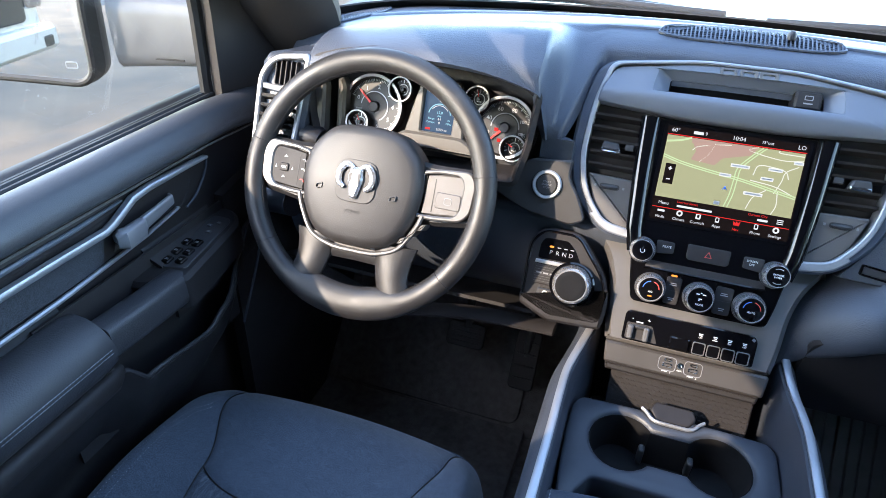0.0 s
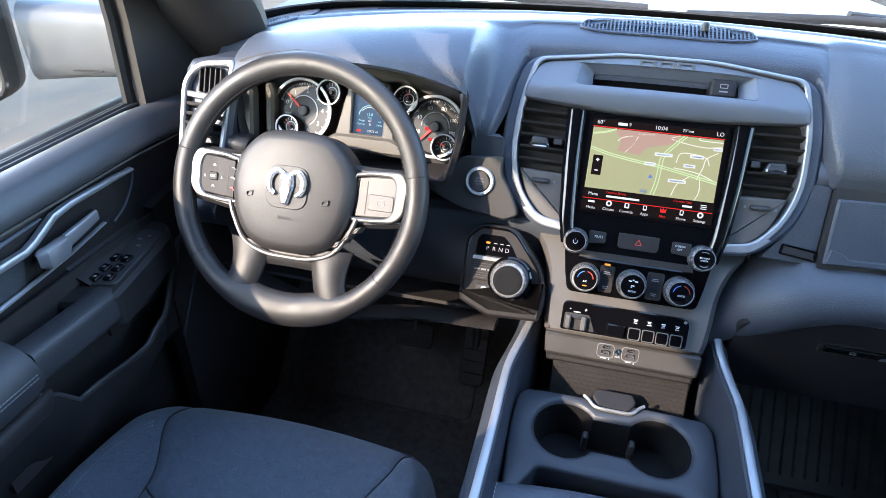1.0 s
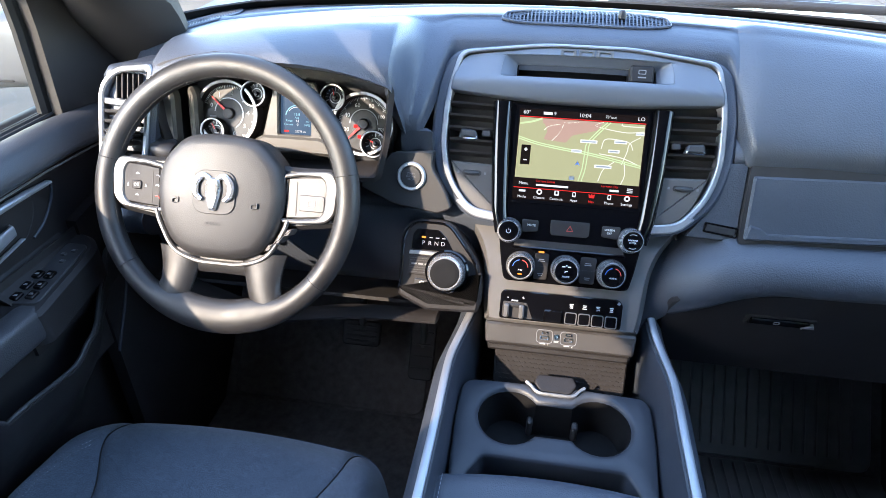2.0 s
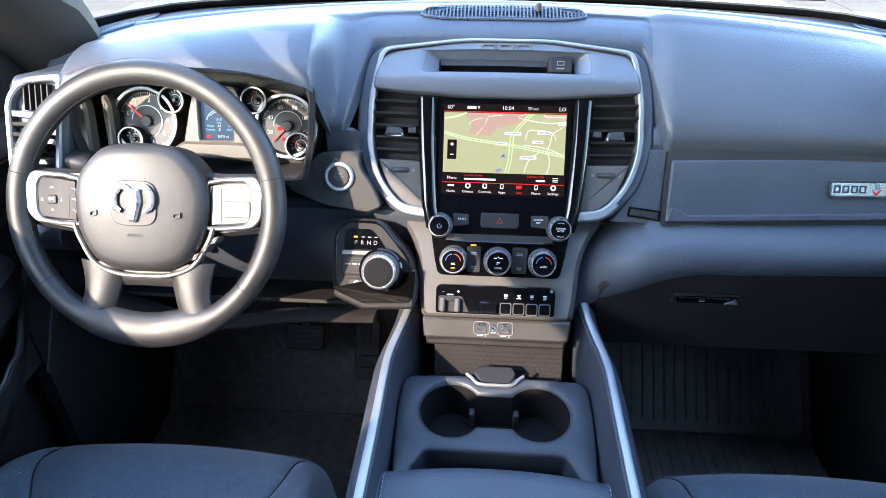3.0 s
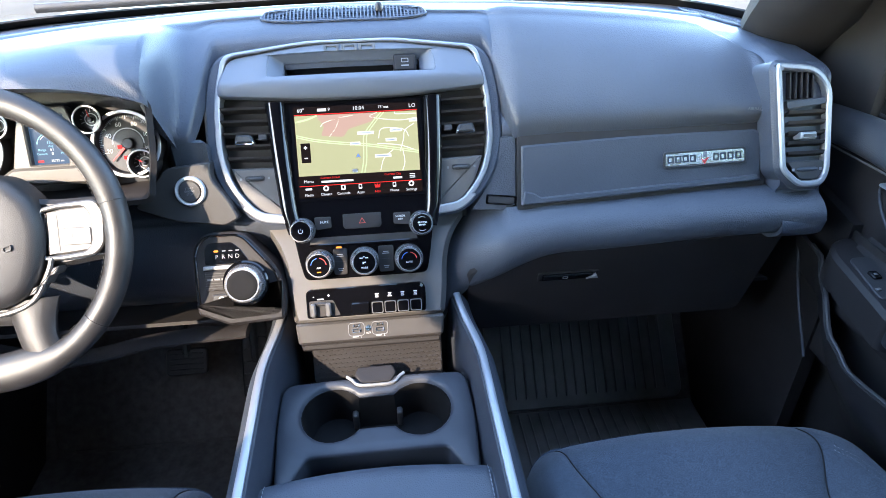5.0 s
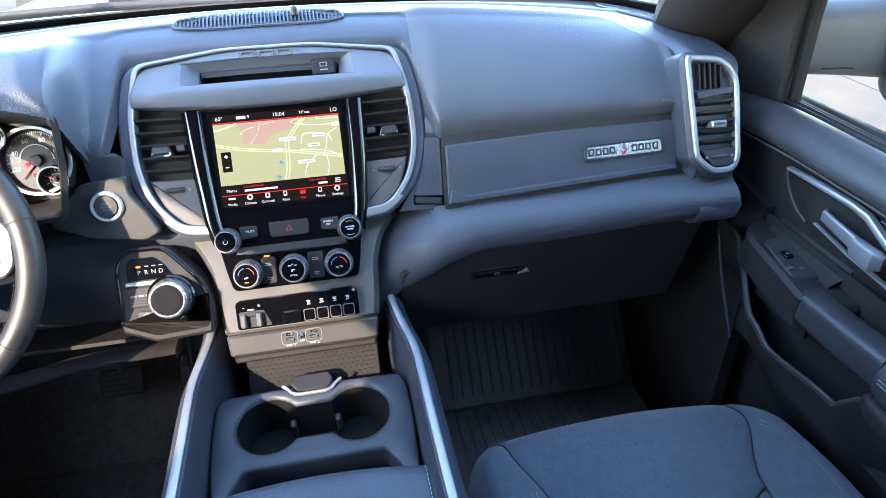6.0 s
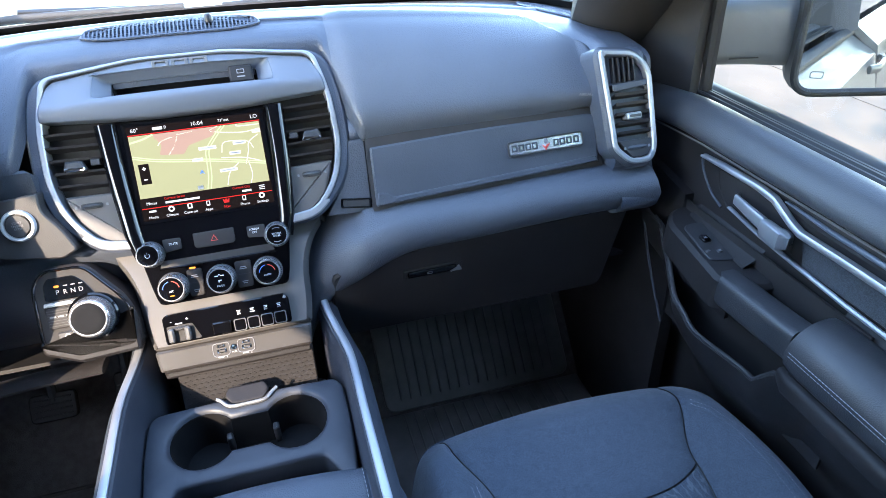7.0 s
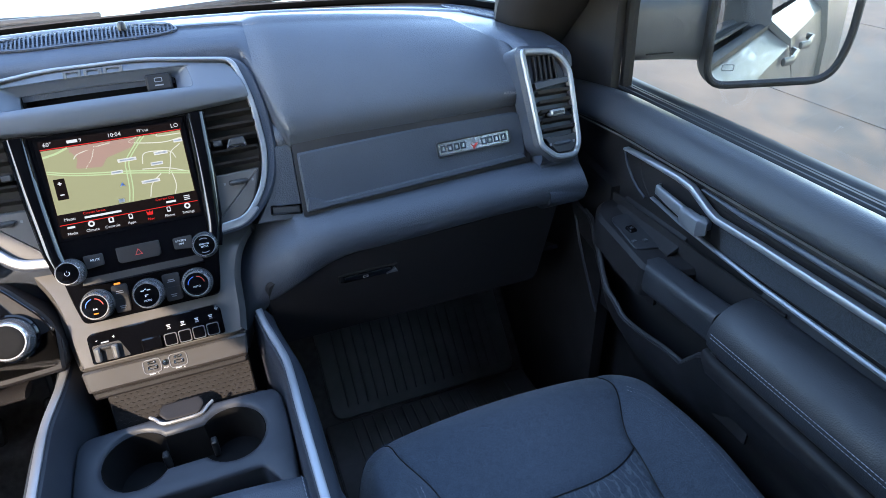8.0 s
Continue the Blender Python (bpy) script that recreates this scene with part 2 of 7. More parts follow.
def frame_ring(bm, outer, inner, w0, w1, b=0.0015, m=I4, tilt=None, inner_w=None):
    """A ring between two outlines with equally many points, from w0 to w1."""
    f = tilt or (lambda u, v: 0)
    iw = w1 if inner_w is None else inner_w
    def ring(q, w):
        return [m @ Vector((u, v, w + f(u, v))) for u, v in q]
    skin(bm, [ring(outer, w0), ring(outer, w1 - b), ring(offset(outer, b), w1), ring(offset(inner, -b), iw), ring(inner, iw - b), ring(inner, w0)], cap0=False, cap1=False)
    return bm


def lathe(bm, profile, m=I4, n=32):
    """Revolves (radius, w) points round the w axis."""
    rings = [[m @ Vector((r * math.cos(2 * math.pi * i / n), r * math.sin(2 * math.pi * i / n), w)) for i in range(n)] for r, w in profile]
    skin(bm, rings)
    return bm


def spline(pts, n=8, closed=False):
    """A smooth line through the points (Catmull-Rom), n steps between two."""
    p = [Vector(q) for q in pts]
    k = len(p)
    out = []
    for i in range(k if closed else k - 1):
        if closed:
            a, b, c, d = p[i - 1], p[i], p[(i + 1) % k], p[(i + 2) % k]
        else:
            b, c = p[i], p[i + 1]
            a = p[i - 1] if i else b * 2 - c
            d = p[i + 2] if i + 2 < k else c * 2 - b
        for s in range(n):
            t = s / n
            out.append(0.5 * ((2 * b) + (c - a) * t + (2 * a - 5 * b + 4 * c - d) * t * t + (3 * b - a - 3 * c + d) * t ** 3))
    if not closed:
        out.append(p[-1])
    return out


def tube(bm, path, rx, ry=None, n=8, closed=False, up=(0, 0, 1), power=1.0):
    """Sweeps an oval (or, with power below 1, a rounded box) along a path. rx lies across up, ry along it; either may be a list."""
    path = [Vector(p) for p in path]
    k = len(path)
    up = Vector(up)
    rings = []
    for i, p in enumerate(path):
        a = path[i - 1] if i or closed else p
        b = path[(i + 1) % k] if i < k - 1 or closed else p
        d = (b - a).normalized()
        side = d.cross(up)
        side = side.normalized() if side.length > 1e-6 else Vector((1, 0, 0))
        top = side.cross(d).normalized()
        x = rx[i] if isinstance(rx, (list, tuple)) else rx
        y = ry[i] if isinstance(ry, (list, tuple)) else (x if ry is None else ry)
        ring = []
        for j in range(n):
            c, s = math.cos(2 * math.pi * (j + 0.5) / n), math.sin(2 * math.pi * (j + 0.5) / n)
            c, s = math.copysign(abs(c) ** power, c), math.copysign(abs(s) ** power, s)
            ring.append(p + side * (c * x) + top * (s * y))
        rings.append(ring)
    if closed:
        rings.append(rings[0])
        vs = [[bm.verts.new(q) for q in r] for r in rings[:-1]]
        vs.append(vs[0])
        for a, b in zip(vs, vs[1:]):
            for j in range(n):
                bm.faces.new((a[j], a[(j + 1) % n], b[(j + 1) % n], b[j]))
    else:
        skin(bm, rings)
    return bm


def box(bm, c, s, b=0.002, m=I4):
    """A box with its upright and top edges rounded, centre c and size s."""
    plate(bm, rrect(c[0], c[1], s[0], s[1], min(b * 1.5, s[0] / 3, s[1] / 3), 2), c[2] - s[2] / 2, c[2] + s[2] / 2, min(b, s[2] / 3, s[0] / 4, s[1] / 4), m)
    return bm


def grid(bm, f, nu, nv):
    """A sheet of points f(s, t) with s and t from 0 to 1."""
    return skin(bm, [[f(i / nu, j / nv) for i in range(nu + 1)] for j in range(nv + 1)], closed=False)


def thick(bm, d):
    """Gives an open sheet a thickness d against its normals."""
    bmesh.ops.recalc_face_normals(bm, faces=bm.faces)
    bmesh.ops.solidify(bm, geom=bm.faces[:], thickness=d)
    return bm


def stitches(bm, path, length=0.0045, gap=0.0022, r=0.0006, normal=(0, 0, 1)):
    """Short threads along a path."""
    path = [Vector(p) for p in path]
    seg = [(b - a).length for a, b in zip(path, path[1:])]
    total, pos = sum(seg), 0.0
    def at(s):
        for a, b, l in zip(path, path[1:], seg):
            if s <= l:
                return a.lerp(b, s / max(l, 1e-9))
            s -= l
        return path[-1]
    while pos + length < total:
        a, b = at(pos), at(pos + length)
        tube(bm, [a, a.lerp(b, 0.5) + Vector(normal) * r * 0.6, b], [r * 0.6, r, r * 0.6], n=4, up=normal)
        pos += length + gap
    return bm


def smooth(a, b, x):
    t = min(1, max(0, (x - a) / (b - a)))
    return t * t * (3 - 2 * t)


def curve_at(table, x):
    """Smoothly interpolates a table of (x, value)."""
    if x <= table[0][0]:
        return table[0][1]
    for (a, p), (b, q) in zip(table, table[1:]):
        if x <= b:
            return p + (q - p) * smooth(a, b, x)
    return table[-1][1]


def clear_of(bm, m, test):
    """Takes out the faces that lie wholly where test(u, v) holds, in the frame m."""
    inv = m.inverted()
    gone = [f for f in bm.faces if all(test(*(inv @ v.co)[:2]) for v in f.verts)]
    bmesh.ops.delete(bm, geom=gone, context="FACES")
    return bm


TEXTS = []


def text(words, u, v, size, material, parent, m, w=0.0, align="CENTER", name="lettering"):
    """Lettering on a plane; u, v is its middle."""
    c = bpy.data.curves.new(name, "FONT")
    c.body, c.size, c.align_x, c.align_y = words, size, align, "CENTER"
    c.extrude = 0.00012
    c.resolution_u = 2
    c.materials.append(material)
    ob = new(name, c)
    place = Vector(parent.location)
    up = parent.parent
    while up:
        place += Vector(up.location)
        up = up.parent
    ob.parent = parent
    TEXTS.append((ob, Matrix.Translation(-place) @ m @ Matrix.Translation((u, v, w)), material))


def bars(bm, m, rows, h, w=0.0, deep=0.0003):
    """Plain bars for writing: rows of (u, v, length)."""
    for u, v, l in rows:
        plate(bm, [(u - l / 2, v - h / 2), (u + l / 2, v - h / 2), (u + l / 2, v + h / 2), (u - l / 2, v + h / 2)], w, w + deep, 0, m)
    return bm


def flat(name, pts, w, material, parent, m, label="", deep=0.0003, b=0.0):
    return part(name, plate(bmesh.new(), pts, w, w + deep, b, m), material, parent, label)


CX = -0.011   # the cab's middle

# ---- the cab's shell ----
def crest(x):
    return 1.218 - 0.05 * (abs(x - CX) / 0.62) ** 2


def glass_foot(x):
    a = abs(x - CX)
    return 1.315 - 0.050 * (a / 0.62) ** 2 - 0.10 * max(0, (a - 0.56) / 0.15) ** 2


def foot_z(x):
    return 1.172 - 0.012 * (abs(x - CX) / 0.62) ** 2


def slab(name, pts, x0, x1, material, label=""):
    """A shape in y, z made solid from x0 to x1."""
    m = axes((0, 0, 0), (0, 1, 0), (0, 0, 1), (1, 0, 0))
    ob = part(name, plate(bmesh.new(), pts, x0, x1, 0, m), material)
    return tagged(ob, label, kind="structure")


def quad_panel(name, a, b, c, d, material, t=0.03, label=""):
    bm = bmesh.new()
    skin(bm, [[a, b], [d, c]], closed=False)
    thick(bm, t)
    return tagged(part(name, bm, material), label, kind="structure")


slab("floor", [(-1.75, 0.27), (-1.75, 0.30), (1.02, 0.30), (1.30, 0.62), (1.34, 0.62), (1.05, 0.27)], -0.86, 0.84, CARPET, "black carpeted cab floor rising into the footwells")
slab("firewall", [(1.20, 0.50), (1.20, 1.12), (1.23, 1.12), (1.23, 0.50)], -0.86, 0.84, DARK, "dark firewall behind the dashboard")
# roof, header and pillars
bm = bmesh.new()
grid(bm, lambda s, t: Vector((CX + (s - 0.5) * 1.22, 0.50 - 2.2 * t, 1.56 + 0.03 * (1 - (2 * s - 1) ** 2))), 12, 8)
tagged(part("ceiling", thick(bm, 0.04), HEADLINER), "pale grey cloth headliner under the roof", kind="structure")
for sgn, tag in ((-1, "left"), (1, "right")):
    def X(a, sgn=sgn):
        return CX + sgn * a
    # roof rail over the door openings
    bm = bmesh.new()
    tube(bm, [(X(0.60), 0.52, 1.53), (X(0.665), 0.2, 1.505), (X(0.665), -1.0, 1.51), (X(0.62), -1.75, 1.50)], 0.055, 0.055, n=10)
    tagged(part("roof_rail", bm, TRIMGREY), "dark trimmed roof rail above the door opening", kind="structure")
    # A-pillar, wide at its foot
    bm = bmesh.new()
    tube(bm, spline([(X(0.755), 1.08, 1.08), (X(0.705), 0.95, 1.23), (X(0.665), 0.75, 1.39), (X(0.60), 0.50, 1.55)], 6), [0.085] * 7 + [0.07] * 6 + [0.05] * 6, 0.05, n=12)
    pil = tagged(part("pillar_front", bm, TRIMGREY), "dark grey grained trim of the windscreen pillar", kind="structure")
    bm = bmesh.new()
    tube(bm, [(X(0.76), -0.27, 1.05), (X(0.735), -0.27, 1.25), (X(0.675), -0.26, 1.53)], 0.035, 0.12, n=10, up=(1, 0, 0))
    tagged(part("pillar_middle", bm, TRIMGREY), "dark trimmed pillar between the doors", kind="structure")
    # rear door, plain
    slab("rear_door_panel", [(-1.45, 0.40), (-1.45, 1.10), (-0.36, 1.10), (-0.36, 0.40)], X(0.76) - 0.03, X(0.76) + 0.03, HARD, "plain dark rear door panel")
    slab("kick_panel", [(0.76, 0.30), (0.76, 0.94), (1.22, 1.02), (1.22, 0.50), (1.02, 0.30)], X(0.745) - 0.012, X(0.745) + 0.012, LOWBLACK, "dark kick panel beside the footwell")
# back wall with its window
bm = bmesh.new()
m = axes((CX, -1.72, 0), (1, 0, 0), (0, -0.1, 1), (0, 1, 0))
frame_ring(bm, rrect(0, 0.93, 1.62, 1.32, 0.06, 3), rrect(0, 1.33, 1.16, 0.36, 0.05, 3), -0.03, 0.03, 0.004, m)
tagged(part("wall_back", bm, TRIMGREY), "dark trimmed back wall of the cab with its window opening", kind="structure")
# Unseen pane, added with a dark tint to cut light from the rear.
part_glass = plate(bmesh.new(), rrect(0, 1.33, 1.17, 0.37, 0.05, 3), -0.003, 0.003, 0, m)
tagged(part("rear_window", part_glass, glass("tinted_rear_glass", (0.30, 0.32, 0.32))), "dark tinted rear window glass", kind="structure")
# windscreen
bm = bmesh.new()
grid(bm, lambda s, t: Vector((CX + (s - 0.5) * (1.44 - 0.24 * t), (glass_foot(CX + (s - 0.5) * 1.44) + 0.012) * (1 - t) + (0.50 - 0.06 * (2 * s - 1) ** 2) * t, 1.168 * (1 - t) + 1.575 * t - 0.02 * (2 * s - 1) ** 2 * (1 - t))), 20, 8)
w = tagged(part("windscreen", bm, WINDOW), "clear raked windscreen glass", kind="structure")
w.visible_shadow = False
bm = bmesh.new()
grid(bm, lambda s, t: Vector((CX + (s - 0.5) * (1.46 - 0.02 * t), (glass_foot(CX + (s - 0.5) * 1.46) + 0.010) - 0.055 * t, 1.166 + 0.028 * t - 0.02 * (2 * s - 1) ** 2)), 24, 2)
tagged(part("windscreen_band", thick(bm, 0.003), SEAL), "black border band along the windscreen's foot", kind="structure")


# ---- dashboard ----
dash = thing("dashboard", (CX, 0.9, 0.9), "charcoal soft-skinned dashboard across the full cab width", "dashboard")
PASS_Y = [None, 1.04, 0.98, 0.935, 0.902, 0.874, 0.854, 0.856]
PASS_Z = [None, 0.0, -0.008, -0.028, -0.054, -0.087, -0.118, -0.141]
DRV_Y = [None, 1.04, 0.98, 0.93, 0.90, 0.87, 0.845, 0.832]
DRV_Z = [None, 0.0, 0.005, 0.013, 0.014, 0.009, 0.001, -0.009]


MID_Y = [None, 1.04, 1.000, 0.984, 0.972, 0.962, 0.956, 0.953]
MID_Z = [None, 0.0, -0.003, -0.007, -0.012, -0.019, -0.032, -0.065]


END_Y = [None, 1.04, 0.98, 0.935, 0.900, 0.876, 0.862, 0.856]
END_Z = [None, 0.0, -0.001, -0.003, -0.006, -0.010, -0.018, -0.034]


def lip(x):
    return 1.188 - 0.030 * min(1.3, abs((x + 0.432) / 0.178)) ** 2.4


def shift(x):
    """How far the passenger side's front lies from its usual plane: it comes rearwards to the side."""
    return 0.028 - 0.0875 * (max(0.2, x) - 0.236)


def dash_section(x):
    """Points of the dashboard's top from the windscreen to its front edge."""
    c = smooth(0.234, 0.190, abs(x + 0.0015))
    low = (crest(x) - (1.063 + 0.05 * (x - 0.21))) / 0.140 if x > 0 else 1.0
    pts = []
    for i in range(8):
        if i == 0:
            pts.append(Vector((x, glass_foot(x), foot_z(x))))
            continue
        f = shift(x) * smooth(1.02, 0.88, PASS_Y[i]) if x > 0 else 0.018 * smooth(1.02, 0.88, PASS_Y[i])
        far = (7 - i) / 6
        k = smooth(-0.250 + 0.035 * far, -0.262 - 0.020 * far, x) * smooth(-0.660, -0.61, x)
        y, z = PASS_Y[i] + f, crest(x) + PASS_Z[i] * low
        zd = crest(x) + DRV_Z[i] + (lip(x) - crest(x)) * (i / 7) ** 3
        y, z = y + (DRV_Y[i] - y) * k, z + (zd - z) * k
        y, z = y + (MID_Y[i] - y) * c, z + (crest(x) + MID_Z[i] - z) * c
        # the top stays high beside the tall end vents
        r = smooth(0.592, 0.636, abs(x - CX)) if x > 0 else 0.0
        y, z = y + (END_Y[i] - y) * r, z + (crest(x) + END_Z[i] - z) * r
        pts.append(Vector((x, y, z)))
    return spline(pts, 6)


bm = bmesh.new()
xs = [CX - 0.70 + 1.40 * i / 280 for i in range(281)]
skin(bm, [dash_section(x) for x in xs], closed=False)
part("top_cover", thick(bm, 0.012), SOFT, dash, "blue-grey grained soft dashboard top")


def dash_z(x, y):
    """Height of the dashboard's top at a place."""
    sec = dash_section(x)
    for a, b in zip(sec, sec[1:]):
        if b.y <= y <= a.y:
            return a.z + (b.z - a.z) * (a.y - y) / max(1e-9, a.y - b.y)
    return sec[-1].z if y < sec[-1].y else sec[0].z


# passenger pad: a raised skin with a rounded upper right corner and a lower edge rolled under
def pad_point(s, t):
    x = 0.205 + 0.398 * s
    far = 1.060 - 0.15 * max(0, (s - 0.50) / 0.50) ** 2.4
    line = [p for p in dash_section(x) if p.y <= far or p.z < 1.12]
    roll = max(0.0, (t - 0.88) / 0.12)
    t = min(1.0, t / 0.88)
    i = min(len(line) - 2, int(t * (len(line) - 1)))
    k = t * (len(line) - 1) - i
    a, b = line[i], line[i + 1]
    d = (b - a).normalized()
    n = Vector((0, d.z, -d.y))
    edge = min(s / 0.10, (1 - s) / 0.03, t / 0.07, 1)
    lift = 0.009 * (1 - (1 - min(1, edge)) ** 2)
    p = a.lerp(b, k) + n * lift
    if roll:
        q = min(1, roll / 0.6) * math.pi / 2
        p += d * 0.008 * math.sin(q) - n * (0.008 * (1 - math.cos(q)) + 0.016 * max(0, (roll - 0.6) / 0.4))
    return p


bm = bmesh.new()
grid(bm, pad_point, 80, 60)
pad = part("airbag_pad", thick(bm, 0.006), PADSKIN, dash, "soft charcoal passenger airbag pad")

# plane of the passenger side's panels
DSH = pose(0.236, 0.868, 1.049, 0, 0, -5) @ tilted(0, 0, 0, 24)
bm = bmesh.new()
# body under the pad, then the long bulge and the lower part
def front_section(x):
    k = smooth(0.30, 0.14, x)
    e = smooth(0.28, 0.62, x)
    f = shift(x)
    up = 0.10 * smooth(0.214, 0.204, x)
    g = 0.030 * smooth(0.21, 0.13, x)
    rows = ((0.940 + 0.4 * up, 1.120), (0.862 + up, 1.075), (0.858 + up, 1.045), (0.838 + up, 0.988 + 0.010 * e), (0.826 + 0.6 * up, 0.974 + 0.016 * e), (0.796 + 0.2 * up, 0.970 + 0.020 * e - 0.015 * k), (0.772, 0.960 + 0.022 * e - 0.016 * k), (0.758, 0.944 + 0.024 * e - 0.022 * k), (0.757, 0.926 + 0.024 * e - 0.030 * k), (0.768, 0.910 + 0.024 * e - 0.038 * k), (0.800, 0.902 + 0.024 * e - 0.044 * k))
    droop = 0.075 * math.exp(-(x - 0.13) / 0.045)
    return spline([Vector((x, y + f + g, z - droop * smooth(2.5, 7, i))) for i, (y, z) in enumerate(rows)], 5)
skin(bm, [front_section(0.108 + 0.556 * i / 90) for i in range(91)], closed=False)
part("front_body", thick(bm, 0.010), LOWSKIN, dash, "charcoal soft lower dashboard bulge")
# upper tray door with its recessed panel
part("panel_frame", plate(bmesh.new(), rounded([(-0.074, -0.094), (-0.004, -0.094), (-0.004, 0.016), (-0.040, 0.014), (-0.040, -0.020), (-0.052, -0.060)], 0.002), -0.040, -0.010, 0.002, DSH), LOWSKIN, dash, "dark narrow panel beside the tray door")
# Dark sheet paints the shade under the pad and round the tray door.
part("tray_gap_shade", plate(bmesh.new(), rounded([(-0.004, -0.094), (0.364, -0.064), (0.363, 0.040), (-0.004, 0.014)], 0.004), -0.02, 0.0010, 0, DSH), DARK, dash)
door = part("tray_door", plate(bmesh.new(), rounded([(0.0015, -0.0875), (0.3565, -0.0570), (0.3555, 0.0180), (0.17, 0.0120), (0.0010, 0.0005)], [0.003, 0.004, 0.014, 0.05, 0.003]), -0.02, 0.0050, 0.003, DSH), LOWSKIN, dash, "dark smooth upper glove tray door")
part("tray_lip", plate(bmesh.new(), rounded([(0.0015, -0.0875), (0.3565, -0.0570), (0.3500, -0.0480), (0.030, -0.0755), (0.021, -0.0690), (0.006, -0.0660)], 0.003), 0.004, 0.0095, 0.002, DSH), LOWSKIN, door, "raised lower lip")
BLK_M = DSH @ pose(-0.0275, -0.0790, -0.0115, 0, 0, -5)
blank = part("blank_switch", frame_ring(bmesh.new(), rrect(0, 0, 0.046, 0.0150, 0.003), rrect(0, 0, 0.040, 0.0100, 0.002), 0.001, 0.0055, 0.001, BLK_M), PIANO, dash, "empty switch blank")
part("blank_cap", plate(bmesh.new(), rrect(0, 0, 0.0395, 0.0095, 0.002), 0.001, 0.0045, 0.001, BLK_M), HARD, blank)
# edition badge on the tray door: plate, frame and plain shapes
BDG = DSH @ pose(0.2710, -0.0218, 0.005, 0, 0, 3.2)
bad = part("badge_plate", plate(bmesh.new(), rrect(0, 0, 0.117, 0.0195, 0.004), -0.001, 0.0030, 0.001, BDG), BRIGHT, door, "bright bar badge on the tray door")
part("badge_rim", frame_ring(bmesh.new(), rrect(0, 0, 0.1215, 0.0240, 0.005), rrect(0, 0, 0.1165, 0.0190, 0.004), -0.001, 0.0042, 0.0006, BDG), HARD, door, "dark badge rim")
for u0 in (-0.0505, -0.0395, -0.0285, -0.0180, 0.0165, 0.0265, 0.0375, 0.0490):
    part("badge_shape", frame_ring(bmesh.new(), rrect(u0, 0, 0.0088, 0.0105, 0.001, 2), rrect(u0, 0, 0.0046, 0.0060, 0.0008, 2), 0.003, 0.0038, 0.0002, BDG), CONSOLE, door)
part("badge_emblem", plate(bmesh.new(), rounded([(-0.006, 0.000), (-0.0010, -0.0095), (0.0035, -0.003), (0.0065, 0.000), (0.0015, -0.001), (-0.0015, -0.0045)], 0.0008, 2), 0.003, 0.0042, 0.0002, BDG), RED_INK, door, "small red emblem")
part("emblem_top", plate(bmesh.new(), rounded([(-0.0030, 0.001), (0.0026, 0.000), (0.0024, 0.0090), (-0.0022, 0.0090)], 0.0008, 2), 0.0042, 0.0048, 0.0002, BDG), GREY_INK, door)
_q = pad_point(0.925, 0.70)
_n2 = (pad_point(0.95, 0.70) - pad_point(0.90, 0.70)).cross(pad_point(0.925, 0.67) - pad_point(0.925, 0.73)).normalized()
_u2 = (pad_point(0.95, 0.70) - pad_point(0.90, 0.70)).normalized()
text("AIRBAG", 0, 0, 0.0062, GREY_INK, pad, axes(_q + _n2 * 0.0012, _u2, _n2.cross(_u2), _n2))
# glove box door below the bulge
GLV = axes((0, 0.800, 0.905), (1, 0, 0), (0, -0.28, 0.96), (0, -0.96, -0.28))
glv = part("glove_box_door", plate(bmesh.new(), rounded([(0.150, -0.19), (0.640, -0.19), (0.645, 0.016), (0.300, 0.004), (0.150, -0.028)], 0.02), -0.02, 0.004, 0.004, GLV), LOWBLACK, dash, "black lower glove box door")
LAT = GLV @ pose(0.026, -0.010, 0)
lat = part("latch_recess", frame_ring(bmesh.new(), rrect(0.285, -0.0460, 0.098, 0.022, 0.004), rrect(0.285, -0.0460, 0.090, 0.014, 0.003), 0.002, 0.0065, 0.001, LAT), LOWBLACK, glv, "glove box latch surround")
part("latch", plate(bmesh.new(), rounded([(0.244, -0.0530), (0.312, -0.0530), (0.326, -0.0440), (0.322, -0.0400), (0.244, -0.0400)], 0.002), 0.003, 0.008, 0.001, LAT), PIANO, lat, "glossy black latch")
part("latch_tip", plate(bmesh.new(), rounded([(0.314, -0.0530), (0.334, -0.0530), (0.330, -0.0440)], 0.001), 0.004, 0.009, 0.001, LAT), SILVER, lat)
part("latch_mark", frame_ring(bmesh.new(), rrect(0.280, -0.0465, 0.009, 0.006, 0.002, 2), rrect(0.280, -0.0465, 0.006, 0.003, 0.001, 2), 0.008, 0.0084, 0.0001, LAT), GREY_INK, lat)

# driver's side: front below the instruments
bm = bmesh.new()
def knee_section(x):
    k = smooth(-0.20, -0.13, x)
    h = smooth(-0.272, -0.262, x) * smooth(-0.198, -0.208, x)
    return spline([Vector(p) for p in ((x, 0.872 + 0.10 * (1 - h), 0.99 + 0.090 * h), (x, 0.873 + 0.09 * (1 - h), 0.985 + 0.06 * h), (x, 0.876 + 0.04 * (1 - h), 0.980 + 0.020 * h), (x, 0.868, 0.974), (x, 0.858, 0.964), (x, 0.853, 0.950), (x, 0.862, 0.89), (x, 0.882, 0.82 + 0.02 * k), (x, 0.92, 0.775 + 0.02 * k))], 5)
skin(bm, [knee_section(CX - 0.68 + 0.585 * i / 50) for i in range(51)], closed=False)
part("knee_panel", thick(bm, 0.010), LOWSKIN, dash, "charcoal lower dashboard on the driver's side")
# wide underside that closes the dash
bm = bmesh.new()
